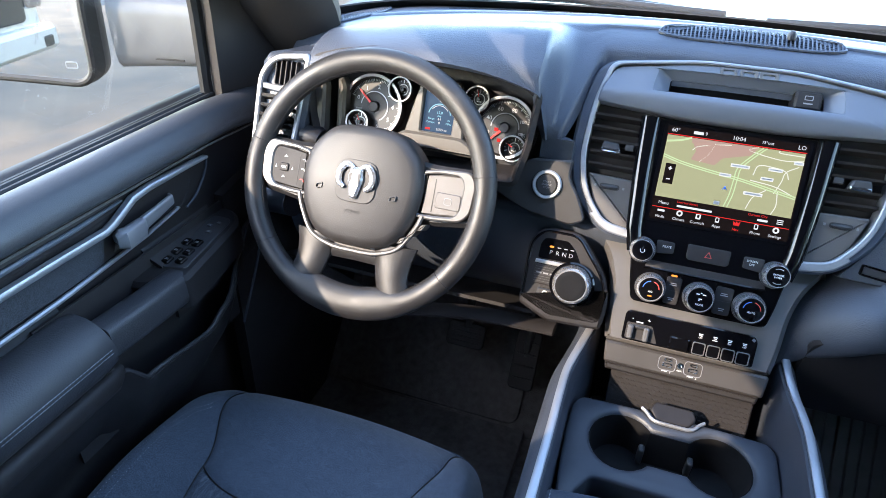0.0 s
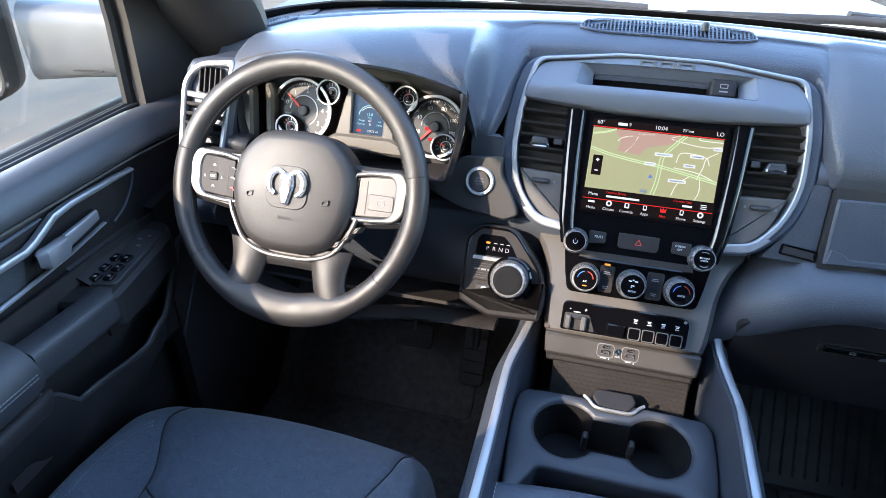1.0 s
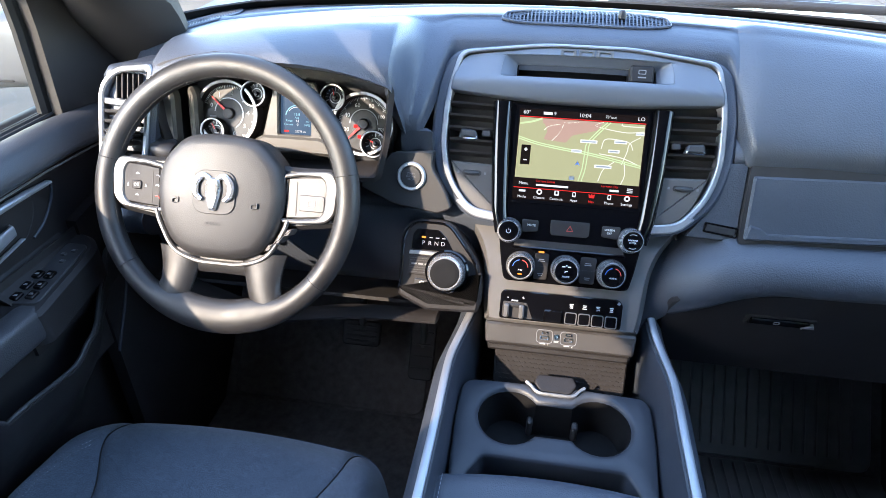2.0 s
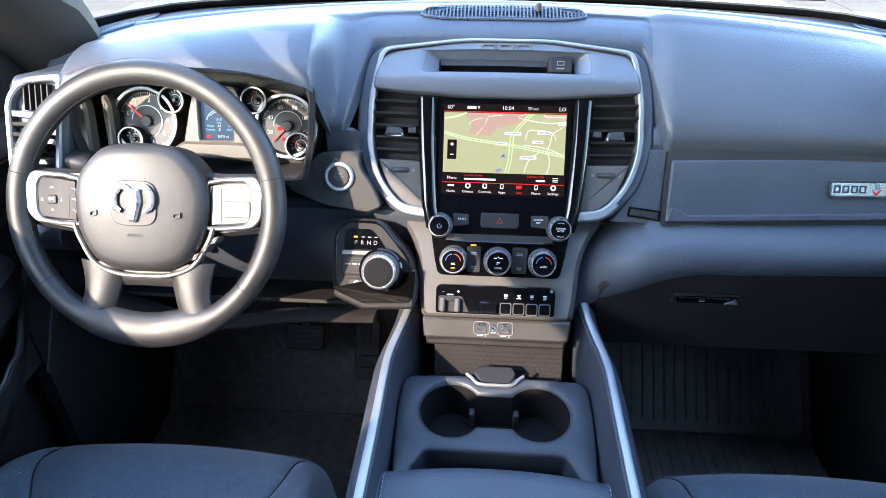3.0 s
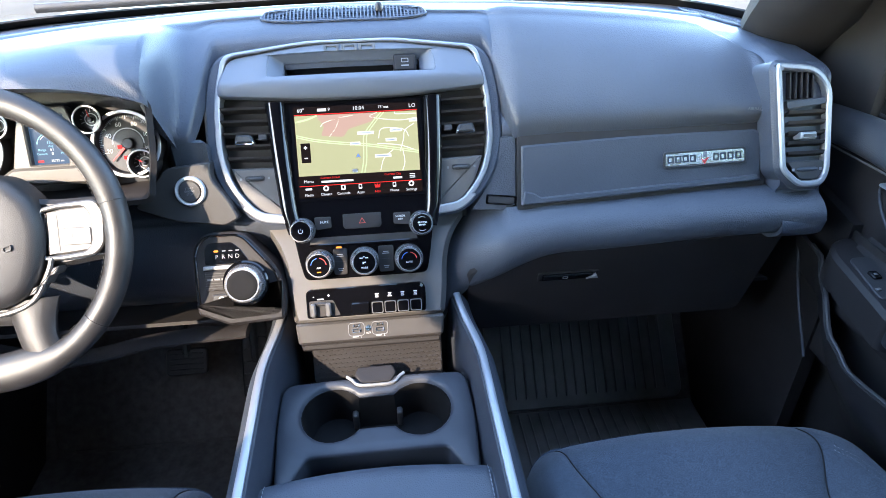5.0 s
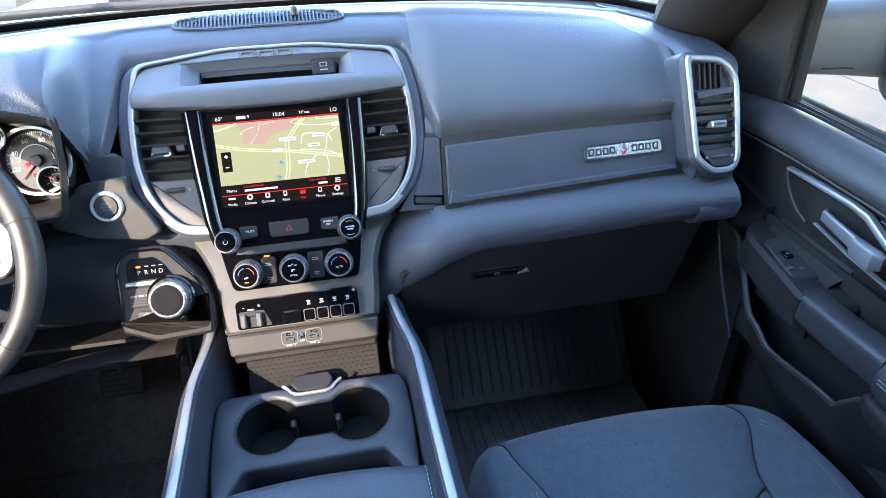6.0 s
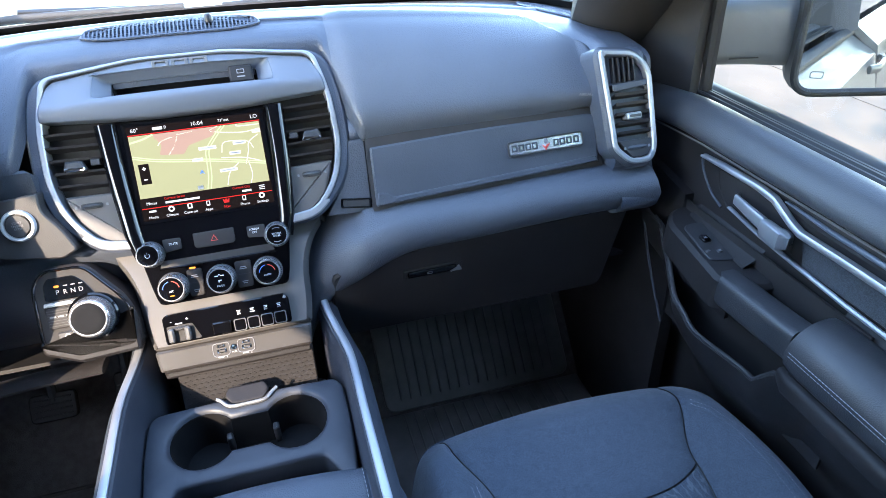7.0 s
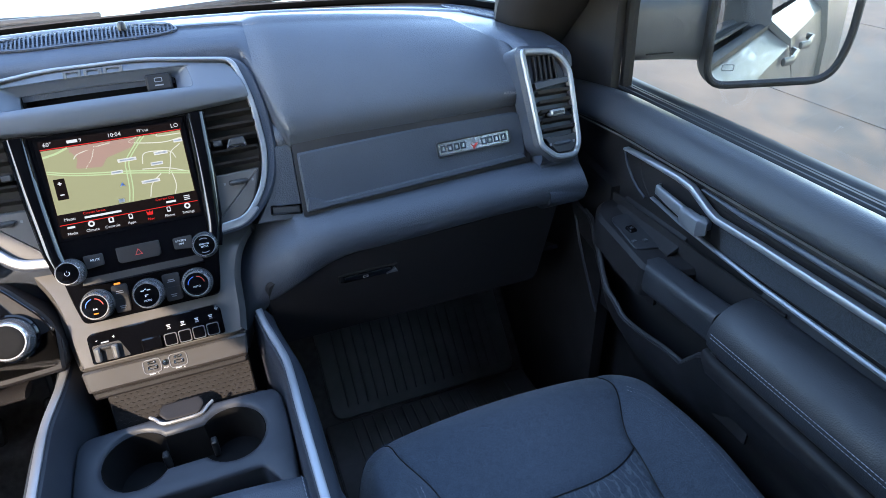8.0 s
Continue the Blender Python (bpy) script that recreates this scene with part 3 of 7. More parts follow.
skin(bm, [[Vector((x, 0.86, 0.78)), Vector((x, 1.19, 0.66))] for x in (CX - 0.70, CX, CX + 0.70)], closed=False)
part("underside", thick(bm, 0.006), DARK, dash)

# defroster ledge and loudspeaker grilles
bm = bmesh.new()
def ledge(s, t):
    x = CX + (s - 0.5) * 1.30
    y = 1.185 - 0.055 * (abs(x - CX) / 0.62) ** 2 - 0.030 * (1 - t)
    return Vector((x, y, dash_z(x, y) - 0.001 + 0.005 * math.sin(math.pi * t)))
grid(bm, ledge, 60, 6)
part("defroster_ledge", thick(bm, 0.004), SOFT, dash)
bm = bmesh.new()
def slot(s, t):
    x = CX + (s - 0.5) * 1.02
    y = 1.255 - 0.055 * (abs(x - CX) / 0.62) ** 2 + 0.012 * t
    return Vector((x, y, dash_z(x, y) + 0.0015))
grid(bm, slot, 50, 1)
part("defroster_slot", thick(bm, 0.002), HARD, dash)


def grille(name, cx, cy, w, d, turn, n, bow):
    """A perforated loudspeaker grille lying on the dash: a rim and many small bars."""
    rot = Matrix.Rotation(radians(turn), 4, "Z")
    def P(u, v, h):
        q = rot @ Vector((u, v - bow * (2 * u / w) ** 2, 0))
        return Vector((cx + q.x, cy + q.y, dash_z(cx + q.x, cy + q.y) + h))
    half = lambda u: d / 2 * max(0.02, 1 - abs(2 * u / w) ** 2.5) ** 0.6
    us = [w * (i / 40 - 0.5) for i in range(41)]
    rim = [P(u, half(u), 0.002) for u in us] + [P(u, -half(u), 0.002) for u in us[::-1]]
    g = part(name, tube(bmesh.new(), rim, 0.0022, n=6, closed=True), SOFT, dash, "oval loudspeaker grille")
    b = bmesh.new()
    skin(b, [[P(u, -half(u), 0.001), P(u, half(u), 0.001)] for u in us], closed=False)
    part("grille_cloth", thick(b, 0.001), LOWSKIN, g)
    b = bmesh.new()
    for i in range(n):
        u = w * ((i + 0.5) / n - 0.5) * 0.985
        h = half(u)
        tube(b, [P(u, -h, 0.0022), P(u, 0, 0.0034), P(u, h, 0.0022)], w / n * 0.27, 0.0015, n=4)
    k = max(2, int(d / 0.0065))
    for j in range(k):
        v = d * ((j + 0.5) / k - 0.5)
        ok = [u for u in us if half(u) > abs(v)]
        if len(ok) > 3:
            tube(b, [P(u, v, 0.0028) for u in ok[::2]], 0.0012, 0.0012, n=4)
    tagged(part("grille_mesh", b, SOFT, g), kind="stuff")
    return g


grille("speaker_grille", -0.008, 1.008, 0.24, 0.050, 0, 44, 0.010)
bm = bmesh.new()
lathe(bm, [(0.006, 0), (0.0055, 0.008), (0.003, 0.011), (0.0005, 0.0115)], pose(0.043, 1.0, crest(0.043) + 0.004), 16)
part("light_sensor", bm, HARD, dash, "small dark dome of the light sensor")
grille("tweeter_grille", -0.660, 1.112, 0.185, 0.050, 74, 26, -0.004)
grille("tweeter_grille", 0.632, 1.104, 0.185, 0.050, -66, 26, -0.004)


# ---- air vents ----
def slats(parent, m, u0, u1, v0, v1, n, w, lean=0.35):
    """Horizontal blades, one object each."""
    for i in range(n):
        v = v0 + (v1 - v0) * (i + 0.5) / n
        b = bmesh.new()
        h, dpt = (v1 - v0) / n * 0.16, 0.014
        ring = lambda u: [m @ Vector((u, v + dy, w + dz)) for dy, dz in ((-h + lean * dpt * 0.5, 0), (h + lean * dpt * 0.5, 0.0015), (h - lean * dpt * 0.5, -dpt), (-h - lean * dpt * 0.5, -dpt))]
        skin(b, [ring(u0), ring(u1)])
        part("slat", b, LOWBLACK, parent)


def end_vent(sgn):
    m = tilted(CX + sgn * 0.6495, 0.84, 1.16, 24)
    if sgn < 0:
        m = m @ Matrix.Diagonal((-1, 1, 1, 1))
    v = thing("air_vent", m.translation, "tall dashboard end air vent in a satin silver surround", "air vent", "dashboard end vents")
    out = rounded([(-0.0445, -0.146), (-0.018, -0.1705), (0.0185, -0.1705), (0.0295, -0.150), (0.0305, -0.030), (0.006, -0.002), (-0.0505, 0.004), (-0.0540, -0.004)], [0.010, 0.012, 0.012, 0.012, 0.03, 0.02, 0.006, 0.006], 5)
    part("housing", frame_ring(bmesh.new(), offset(out, -0.005), offset(out, 0.004), -0.075, -0.0035, 0.004, m, inner_w=0.0), LOWSKIN, v, "soft charcoal vent housing")
    inn = offset(out, 0.0085)
    part("surround", frame_ring(bmesh.new(), out, inn, -0.02, 0.004, 0.0022, m), SILVER, v, "satin silver surround")
    well = offset(out, 0.0080)
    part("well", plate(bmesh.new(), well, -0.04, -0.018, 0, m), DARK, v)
    for i in range(5):
        u = -0.031 + 0.0085 * i
        part("upright_blade", plate(bmesh.new(), [(u - 0.0012, -0.046), (u + 0.0012, -0.046), (u + 0.001, -0.012), (u - 0.001, -0.010)], -0.018, 0.0, 0.0004, m), LOWBLACK, v)
    part("cross_bar", plate(bmesh.new(), rounded([(-0.036, -0.060), (0.021, -0.055), (0.021, -0.046), (-0.037, -0.049)], 0.002), -0.018, 0.0025, 0.001, m), CONSOLE, v)
    slats(v, m, -0.034, 0.0205, -0.131, -0.060, 5, 0.0015)
    tab = part("tab", plate(bmesh.new(), rrect(-0.008, -0.098, 0.024, 0.010, 0.003), -0.012, 0.010, 0.002, m), SILVER, v, "silver vent tab")
    part("tab_grip", plate(bmesh.new(), rrect(-0.008, -0.098, 0.018, 0.004, 0.0015), 0.010, 0.0112, 0.0004, m), HARD, tab)
    low = part("lower_bezel", plate(bmesh.new(), rounded([(-0.034, -0.134), (0.021, -0.134), (0.020, -0.150), (0.012, -0.160), (-0.014, -0.160)], 0.004), -0.018, 0.001, 0.001, m), HARD, v)
    part("thumb_wheel", tube(bmesh.new(), [m @ Vector((u, -0.1455, 0.0005)) for u in (-0.020, -0.016, -0.004, 0.008, 0.012)], [0.0015, 0.0032, 0.0036, 0.0032, 0.0015], n=8), CONSOLE, low, "ribbed thumb wheel")
    for u in (-0.025, 0.016):
        part("wheel_mark", bars(bmesh.new(), m, [(u, -0.1455, 0.004)], 0.004, 0.001), GREY_INK, low)
    return v


def end_cap(sgn):
    """The dashboard's end round the tall vent."""
    m = tilted(CX + sgn * 0.6495, 0.84, 1.16, 24)
    pts = [m @ Vector((0, v, -0.009)) for v in (0.000, -0.010, -0.168, -0.176)]
    pts = [(p.y, p.z) for p in pts]
    pts = rounded([(1.06, 1.130), (0.92, 1.145), pts[0], pts[2], (pts[3][0] + 0.012, pts[3][1] - 0.004), (0.770, 0.978), (0.748, 0.958), (0.748, 0.940), (0.775, 0.918), (1.06, 0.918)], [0.02, 0.03, 0.012, 0.012, 0.006, 0.012, 0.012, 0.012, 0.012, 0.01], 4)
    a, b = (0.612, 0.6905)
    mm = axes((CX, 0, 0), (0, 1, 0), (0, 0, 1), (sgn, 0, 0))
    part("end_cap", plate(bmesh.new(), pts, a, b, 0.016, mm), SOFT, dash, "charcoal end of the dashboard round the vent")


end_cap(-1)
end_cap(1)
end_vent(-1)
end_vent(1)

# ---- centre stack ----
STK = tilted(-0.0015, 0.765, 0.83, 27.26)
stack = thing("center_stack", (-0.0015, 0.765, 0.83), "raised centre stack with silver edging, vents and controls", "center stack")


def sym(half, r, seg=5):
    """A closed outline from its right half, listed from the bottom up."""
    pts = half + [(-u, v) for u, v in half[::-1]]
    rr = list(r) + list(r[::-1])
    return rounded(pts, rr, seg)


OUT = sym([(0.104, 0.146), (0.152, 0.150), (0.198, 0.196), (0.215, 0.252), (0.2135, 0.335), (0.195, 0.394), (0.06, 0.4100)], [0.004, 0.03, 0.04, 0.05, 0.05, 0.03, 0.02])
RIM_O = sym([(0.104, 0.150), (0.147, 0.155), (0.1855, 0.200), (0.2000, 0.252), (0.1975, 0.332), (0.181, 0.3925), (0.06, 0.4075)], [0.004, 0.03, 0.04, 0.05, 0.05, 0.014, 0.02])
RIM_I = sym([(0.104, 0.158), (0.143, 0.163), (0.1785, 0.203), (0.1922, 0.252), (0.1898, 0.330), (0.1755, 0.3885), (0.06, 0.4030)], [0.004, 0.03, 0.04, 0.05, 0.05, 0.014, 0.02])
under = lambda u, v: abs(u) < 0.1065 and v < 0.17
part("module_body", clear_of(frame_ring(bmesh.new(), OUT, offset(RIM_O, 0.003), -0.12, -0.002, 0.004, STK), STK, under), SOFT, stack, "soft charcoal raised module body")
part("silver_edge", clear_of(frame_ring(bmesh.new(), RIM_O, RIM_I, -0.03, 0.0035, 0.0015, STK), STK, under), SILVER, stack, "satin silver edging line")
for sgn in (-1, 1):
    part("bottom_edge", plate(bmesh.new(), rounded([(sgn * 0.104, 0.149), (sgn * 0.148, 0.154), (sgn * 0.172, 0.176), (sgn * 0.160, 0.180), (sgn * 0.143, 0.167), (sgn * 0.104, 0.162)], [0.002, 0.02, 0.01, 0.004, 0.015, 0.002]), -0.02, 0.0040, 0.002, STK), SILVER, stack)
part("module_floor", plate(bmesh.new(), sym([(0.10, 0.150), (0.150, 0.160), (0.190, 0.215), (0.192, 0.335)], [0.004] * 4), -0.04, -0.026, 0, STK), DARK, stack)

# brow with the open tray
brow_lean = lambda u, v: 0.018 - 0.42 * max(0, v - 0.350) - 0.010 * (max(0, 0.350 - v) / 0.0255) ** 2 - 0.32 * u * u
BROW_O = sym([(0.06, 0.3245), (0.1905, 0.334), (0.1885, 0.352), (0.1750, 0.3860), (0.06, 0.4025)], [0.03, 0.004, 0.01, 0.012, 0.03], 4)
TRAY_I = sym([(0.030, 0.3575), (0.1205, 0.3575), (0.1190, 0.375), (0.1160, 0.3905), (0.030, 0.3910)], [0.003, 0.006, 0.004, 0.004, 0.003], 4)
BROW_RINGS = [[(a + (c - a) * k, b + (d - b) * k) for (a, b), (c, d) in zip(BROW_O, TRAY_I)] for k in (0, 0.04, 0.14, 0.26, 0.40, 0.56, 0.74, 0.90, 1)]
at_brow = lambda pts, w: [STK @ Vector((u, v, w + brow_lean(u, v))) for u, v in pts]
part("brow", skin_mesh([at_brow(BROW_O, -0.022), at_brow(BROW_O, 0.0015)] + [at_brow(q, 0.004) for q in BROW_RINGS[1:-1]] + [at_brow(TRAY_I, 0.002), at_brow(TRAY_I, -0.018)]), BROWSKIN, stack, "smooth blue-grey brow above the screen")
tray = part("tray_funnel", frame_ring(bmesh.new(), TRAY_I, sym([(0.030, 0.3535), (0.098, 0.3535), (0.098, 0.366), (0.098, 0.3800), (0.030, 0.3805)], [0.003, 0.004, 0.004, 0.004, 0.003], 4), -0.060, 0.002, 0.0005, STK, brow_lean, inner_w=-0.016), BROWSKIN, stack, "sloping sides of the open tray")
part("tray_floor", plate(bmesh.new(), rrect(0, 0.367, 0.196, 0.028, 0.002), -0.044, -0.033, 0, STK), PIT, tray)
part("tray_mat", box(bmesh.new(), (0, 0.3548, -0.0385), (0.194, 0.0016, 0.043), 0.0004, STK), PIT, tray, "black rubber tray mat")
for sgn in (-1, 1):
    part("tray_wall", box(bmesh.new(), (sgn * 0.0968, 0.3675, -0.0385), (0.0014, 0.024, 0.043), 0.0004, STK), PIT, tray)
part("tray_lip", plate(bmesh.new(), rrect(-0.014, 0.3545, 0.170, 0.0030, 0.001), -0.05, -0.006, 0.0006, STK), PIANO, tray)
lid = part("socket_lid", plate(bmesh.new(), rrect(0.0765, 0.3715, 0.033, 0.0245, 0.004), -0.04, 0.0030, 0.003, STK), LOWBLACK, tray, "square black socket lid")
part("lid_mark", frame_ring(bmesh.new(), rrect(0.0765, 0.3745, 0.0105, 0.0060, 0.001, 2), rrect(0.0765, 0.3745, 0.0085, 0.0042, 0.001, 2), 0.0030, 0.0034, 0.0001, STK), GREY_INK, lid)
part("lid_bar", bars(bmesh.new(), STK, [(0.0765, 0.3672, 0.011)], 0.0018, 0.003), GREY_INK, lid)
# maker's badge on the brow: three raised plain shapes
for u0, wd in ((-0.0270, 0.0220), (-0.0015, 0.0220), (0.0235, 0.0240)):
    b = bmesh.new()
    W = STK @ pose(0, 0, 0.0025)
    frame_ring(b, rrect(u0, 0.3957, wd, 0.0098, 0.0015, 2), rrect(u0, 0.3950, wd * 0.62, 0.0052, 0.001, 2), -0.006, 0.002, 0.0006, W)
    part("badge_shape", b, WHEELTRIM, stack, "raised satin badge shape")

# vents of the stack
for sgn in (-1, 1):
    m = STK if sgn > 0 else STK @ Matrix.Diagonal((-1, 1, 1, 1))
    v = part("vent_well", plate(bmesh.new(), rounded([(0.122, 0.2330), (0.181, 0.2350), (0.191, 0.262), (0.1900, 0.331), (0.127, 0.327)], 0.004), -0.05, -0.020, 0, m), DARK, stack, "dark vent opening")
    for i in range(5):
        vv = 0.2455 + 0.0174 * i
        b = bmesh.new()
        u1 = 0.1835 + 0.0065 * smooth(0, 4, i) + 0.002
        ring = lambda u, c: [m @ Vector((u, vv + dy + c, w)) for dy, w in ((0.0002, 0.0010), (0.0034, 0.0028), (0.0006, -0.016), (-0.0034, -0.016))]
        skin(b, [ring(0.122, -0.0008), ring(u1, 0.0008)])
        part("slat", b, LOWBLACK, v)
    t = part("tab", plate(bmesh.new(), rounded([(0.144, 0.2655), (0.173, 0.2670), (0.170, 0.2800), (0.149, 0.2790)], 0.003), -0.004, 0.009, 0.0025, m), HARD, v, "vent tab with a bright lower edge")
    part("tab_edge", plate(bmesh.new(), rrect(0.1585, 0.2680, 0.0255, 0.0048, 0.002), 0.004, 0.0115, 0.0015, m), CHROME, t)
    part("side_tab", plate(bmesh.new(), rrect(0.1335, 0.2755, 0.0125, 0.0085, 0.002), -0.004, 0.003, 0.001, m), HARD, v)
    low = part("vent_apron", plate(bmesh.new(), rounded([(0.103, 0.160), (0.143, 0.165), (0.166, 0.187), (0.183, 0.2335), (0.120, 0.2315)], [0.002, 0.01, 0.012, 0.003, 0.003]), -0.02, -0.003, 0.0025, m, tilt=lambda u, v: -0.063 * (0.2315 - v)), GUN, stack, "grey painted apron below the vent")
    part("thumb_slot", plate(bmesh.new(), rrect(0.1500, 0.2175, 0.028, 0.0082, 0.004), -0.003, -0.0018, 0, m), DARK, low)
    part("thumb_wheel", tube(bmesh.new(), [m @ Vector((u, 0.2175, -0.001)) for u in (0.138, 0.142, 0.150, 0.158, 0.162)], [0.001, 0.0030, 0.0036, 0.0030, 0.001], n=8), HARD, low, "ribbed thumb wheel")
    for u in (0.1305, 0.170):
        part("thumb_mark", bars(bmesh.new(), m, [(u, 0.2175, 0.003)], 0.0035, -0.0028), GREY_INK, low)

# grey arch around the lower controls
ARCH = sym([(0.1130, -0.001), (0.1185, 0.03), (0.122, 0.085), (0.134, 0.120), (0.162, 0.152)], [0.004, 0.02, 0.04, 0.04, 0.002], 6)
part("arch", plate(bmesh.new(), ARCH, -0.09, -0.003, 0.009, STK, tilt=lambda u, v: -3.0 * max(0, abs(u) - 0.092) ** 1.6), GUN, stack, "satin warm-grey lower fascia")

# glossy black panel with its two pillars
BLK = sym([(0.0895, 0.0645), (0.0955, 0.090), (0.1015, 0.128), (0.1075, 0.154), (0.1255, 0.3220)], [0.008, 0.01, 0.01, 0.01, 0.003], 4)
gloss = part("gloss_panel", plate(bmesh.new(), BLK, -0.02, 0.0, 0.0015, STK), PIANO, stack, "gloss black control panel")
for sgn in (-1, 1):
    b = bmesh.new()
    path = [(0.1130, 0.3225), (0.1120, 0.29), (0.1105, 0.25), (0.1080, 0.21), (0.1050, 0.170), (0.1015, 0.150), (0.0985, 0.135)]
    tube(b, [STK @ Vector((sgn * p.x, p.y, 0.001)) for p in spline([(u, v, 0) for u, v in path], 4)], [0.0142 - 0.0040 * i / 24 for i in range(25)], [0.011 - 0.005 * i / 24 for i in range(25)], n=12, up=tuple(STK.col[2][:3]))
    part("gloss_pillar", b, PIANO, stack, "rounded gloss black pillar beside the screen")

# touch screen and its picture
scr = thing("touch_screen", STK @ Vector((0, 0.25, 0)), "lit touch screen showing a street map", "screen")
SCR = STK @ pose(0.0012, 0, 0.0008)
part("display_glass", plate(bmesh.new(), rrect(0, 0.2500, 0.1900, 0.1400, 0.003), -0.002, 0.0010, 0.0004, SCR), PIANO, scr)
part("picture_ground", plate(bmesh.new(), rrect(0, 0.2500, 0.1790, 0.1300, 0.001), 0.001, 0.0013, 0, SCR), SCREEN_BLACK, scr)
MAPW = 0.0013
land = [(-0.0880, 0.2165), (0.0875, 0.2165), (0.0875, 0.3025), (-0.0880, 0.3025)]
flat("map_land", land, MAPW, MAP_LAND, scr, SCR, "olive map ground")
flat("map_district", rounded([(-0.057, 0.3023), (0.030, 0.3023), (0.022, 0.290), (-0.012, 0.281), (-0.020, 0.270), (-0.052, 0.273), (-0.047, 0.286)], 0.003), MAPW + 0.0003, MAP_PINK, scr, SCR, "pink map district")


def road(name, pts, width, material, w):
    p = spline([(u, v, 0) for u, v in pts], 6)
    left, right = [], []
    for i, q in enumerate(p):
        d = (p[min(i + 1, len(p) - 1)] - p[max(i - 1, 0)]).normalized()
        nrm = Vector((-d.y, d.x, 0)) * width / 2
        left.append(q + nrm)
        right.append(q - nrm)
    b = bmesh.new()
    skin(b, [[SCR @ Vector((l.x, l.y, w)), SCR @ Vector((r.x, r.y, w))] for l, r in zip(left, right)], closed=False)
    return part(name, b, material, scr)


W1 = MAPW + 0.0006
for pts in ([(-0.024, 0.2990), (-0.030, 0.284), (-0.040, 0.2715)], [(-0.052, 0.2860), (-0.045, 0.292), (-0.020, 0.298), (-0.004, 0.3000)], [(0.030, 0.2650), (0.034, 0.278), (0.048, 0.2795), (0.068, 0.276), (0.074, 0.266)], [(0.060, 0.2450), (0.066, 0.262), (0.069, 0.275), (0.083, 0.2845)],
            [(0.030, 0.3025), (0.020, 0.2965), (0.060, 0.2900), (0.0870, 0.2925)], [(0.0300, 0.2190), (0.036, 0.236), (0.050, 0.248)], [(0.0620, 0.2170), (0.066, 0.2300), (0.064, 0.2480)], [(0.056, 0.3022), (0.0580, 0.2990), (0.0870, 0.2985)], [(0.028, 0.2580), (0.060, 0.2540), (0.0870, 0.2440)]):
    road("map_street", pts, 0.0013, MAP_ROAD, W1)
for off in (-0.0012, 0.0016):
    road("map_highway", [(-0.0875, 0.2735 + off), (-0.060, 0.2665 + off), (-0.024, 0.2610 + off), (0.010, 0.2570 + off), (0.050, 0.2500 + off), (0.0870, 0.2430 + off)], 0.0016, MAP_GREEN, W1 + 0.0002)
for off in (-0.0022, 0.0022):
    road("map_avenue", [(0.0045 + off, 0.2170), (0.0085 + off, 0.2350), (0.0100 + off, 0.2560), (0.0120 + off, 0.2720), (0.0260 + off, 0.2900), (0.0380 + off, 0.3024)], 0.0016, MAP_GREEN, W1 + 0.0003)
road("map_avenue", [(-0.0875, 0.2935), (-0.070, 0.2970), (-0.0560, 0.3022)], 0.0026, MAP_GREEN, W1 + 0.0002)
for u, v, l in ((0.0120, 0.2740, 0.024), (-0.0040, 0.2595, 0.015), (0.0560, 0.2760, 0.018), (0.0480, 0.2625, 0.016), (0.0350, 0.2400, 0.024), (0.0815, 0.2890, 0.012)):
    lab = flat("map_label", rrect(u, v, l, 0.0046, 0.0005, 1), W1 + 0.0006, MAP_LABEL, scr, SCR)
    flat("map_label_bar", rrect(u, v, l * 0.82, 0.0017, 0.0003, 1), W1 + 0.0009, GREY_INK, scr, SCR)
flat("map_title_bar", rrect(-0.018, 0.2965, 0.074, 0.0022, 0.0005, 1), W1 + 0.0002, MAP_PINK, scr, SCR)
zoom = flat("zoom_buttons", rrect(-0.0755, 0.2495, 0.0135, 0.0280, 0.001), W1, SCREEN_BLACK, scr, SCR)
for v in (0.2570, 0.2420):
    flat("zoom_mark", rrect(-0.0755, v, 0.0050, 0.0016, 0.0003, 1), W1 + 0.0004, LIT_WHITE, scr, SCR)
flat("zoom_mark", rrect(-0.0755, 0.2570, 0.0016, 0.0050, 0.0003, 1), W1 + 0.0004, LIT_WHITE, scr, SCR)
flat("position_arrow", [(-0.0045, 0.2390), (-0.0010, 0.2410), (0.0025, 0.2390), (-0.0010, 0.2450)], W1 + 0.0008, BLUE_INK, scr, SCR)
flat("map_scale", rrect(-0.007, 0.2208, 0.0075, 0.0050, 0.0005, 1), W1, GREY_INK, scr, SCR)
flat("red_rule", rrect(0, 0.3038, 0.1770, 0.0012, 0.0002, 1), MAPW, LIT_RED, scr, SCR)
flat("red_rule", rrect(0, 0.2020, 0.1770, 0.0010, 0.0002, 1), MAPW, LIT_RED, scr, SCR)
info = flat("info_strip", rrect(0, 0.2095, 0.1765, 0.0135, 0.0005, 1), MAPW + 0.0012, SCREEN_BLACK, scr, SCR)
for u, words in ((-0.0435, "Current Street"), (0.0470, "Current City")):
    text(words, u, 0.2128, 0.0046, LIT_RED, scr, SCR, MAPW + 0.0016)
flat("info_bar", rrect(-0.0335, 0.2072, 0.046, 0.0028, 0.0003, 1), MAPW + 0.0016, LIT_WHITE, scr, SCR)
flat("info_bar", rrect(0.0540, 0.2072, 0.013, 0.0028, 0.0003, 1), MAPW + 0.0016, LIT_WHITE, scr, SCR)
text("Menu", -0.0745, 0.2085, 0.0062, LIT_WHITE, scr, SCR, MAPW + 0.0016)
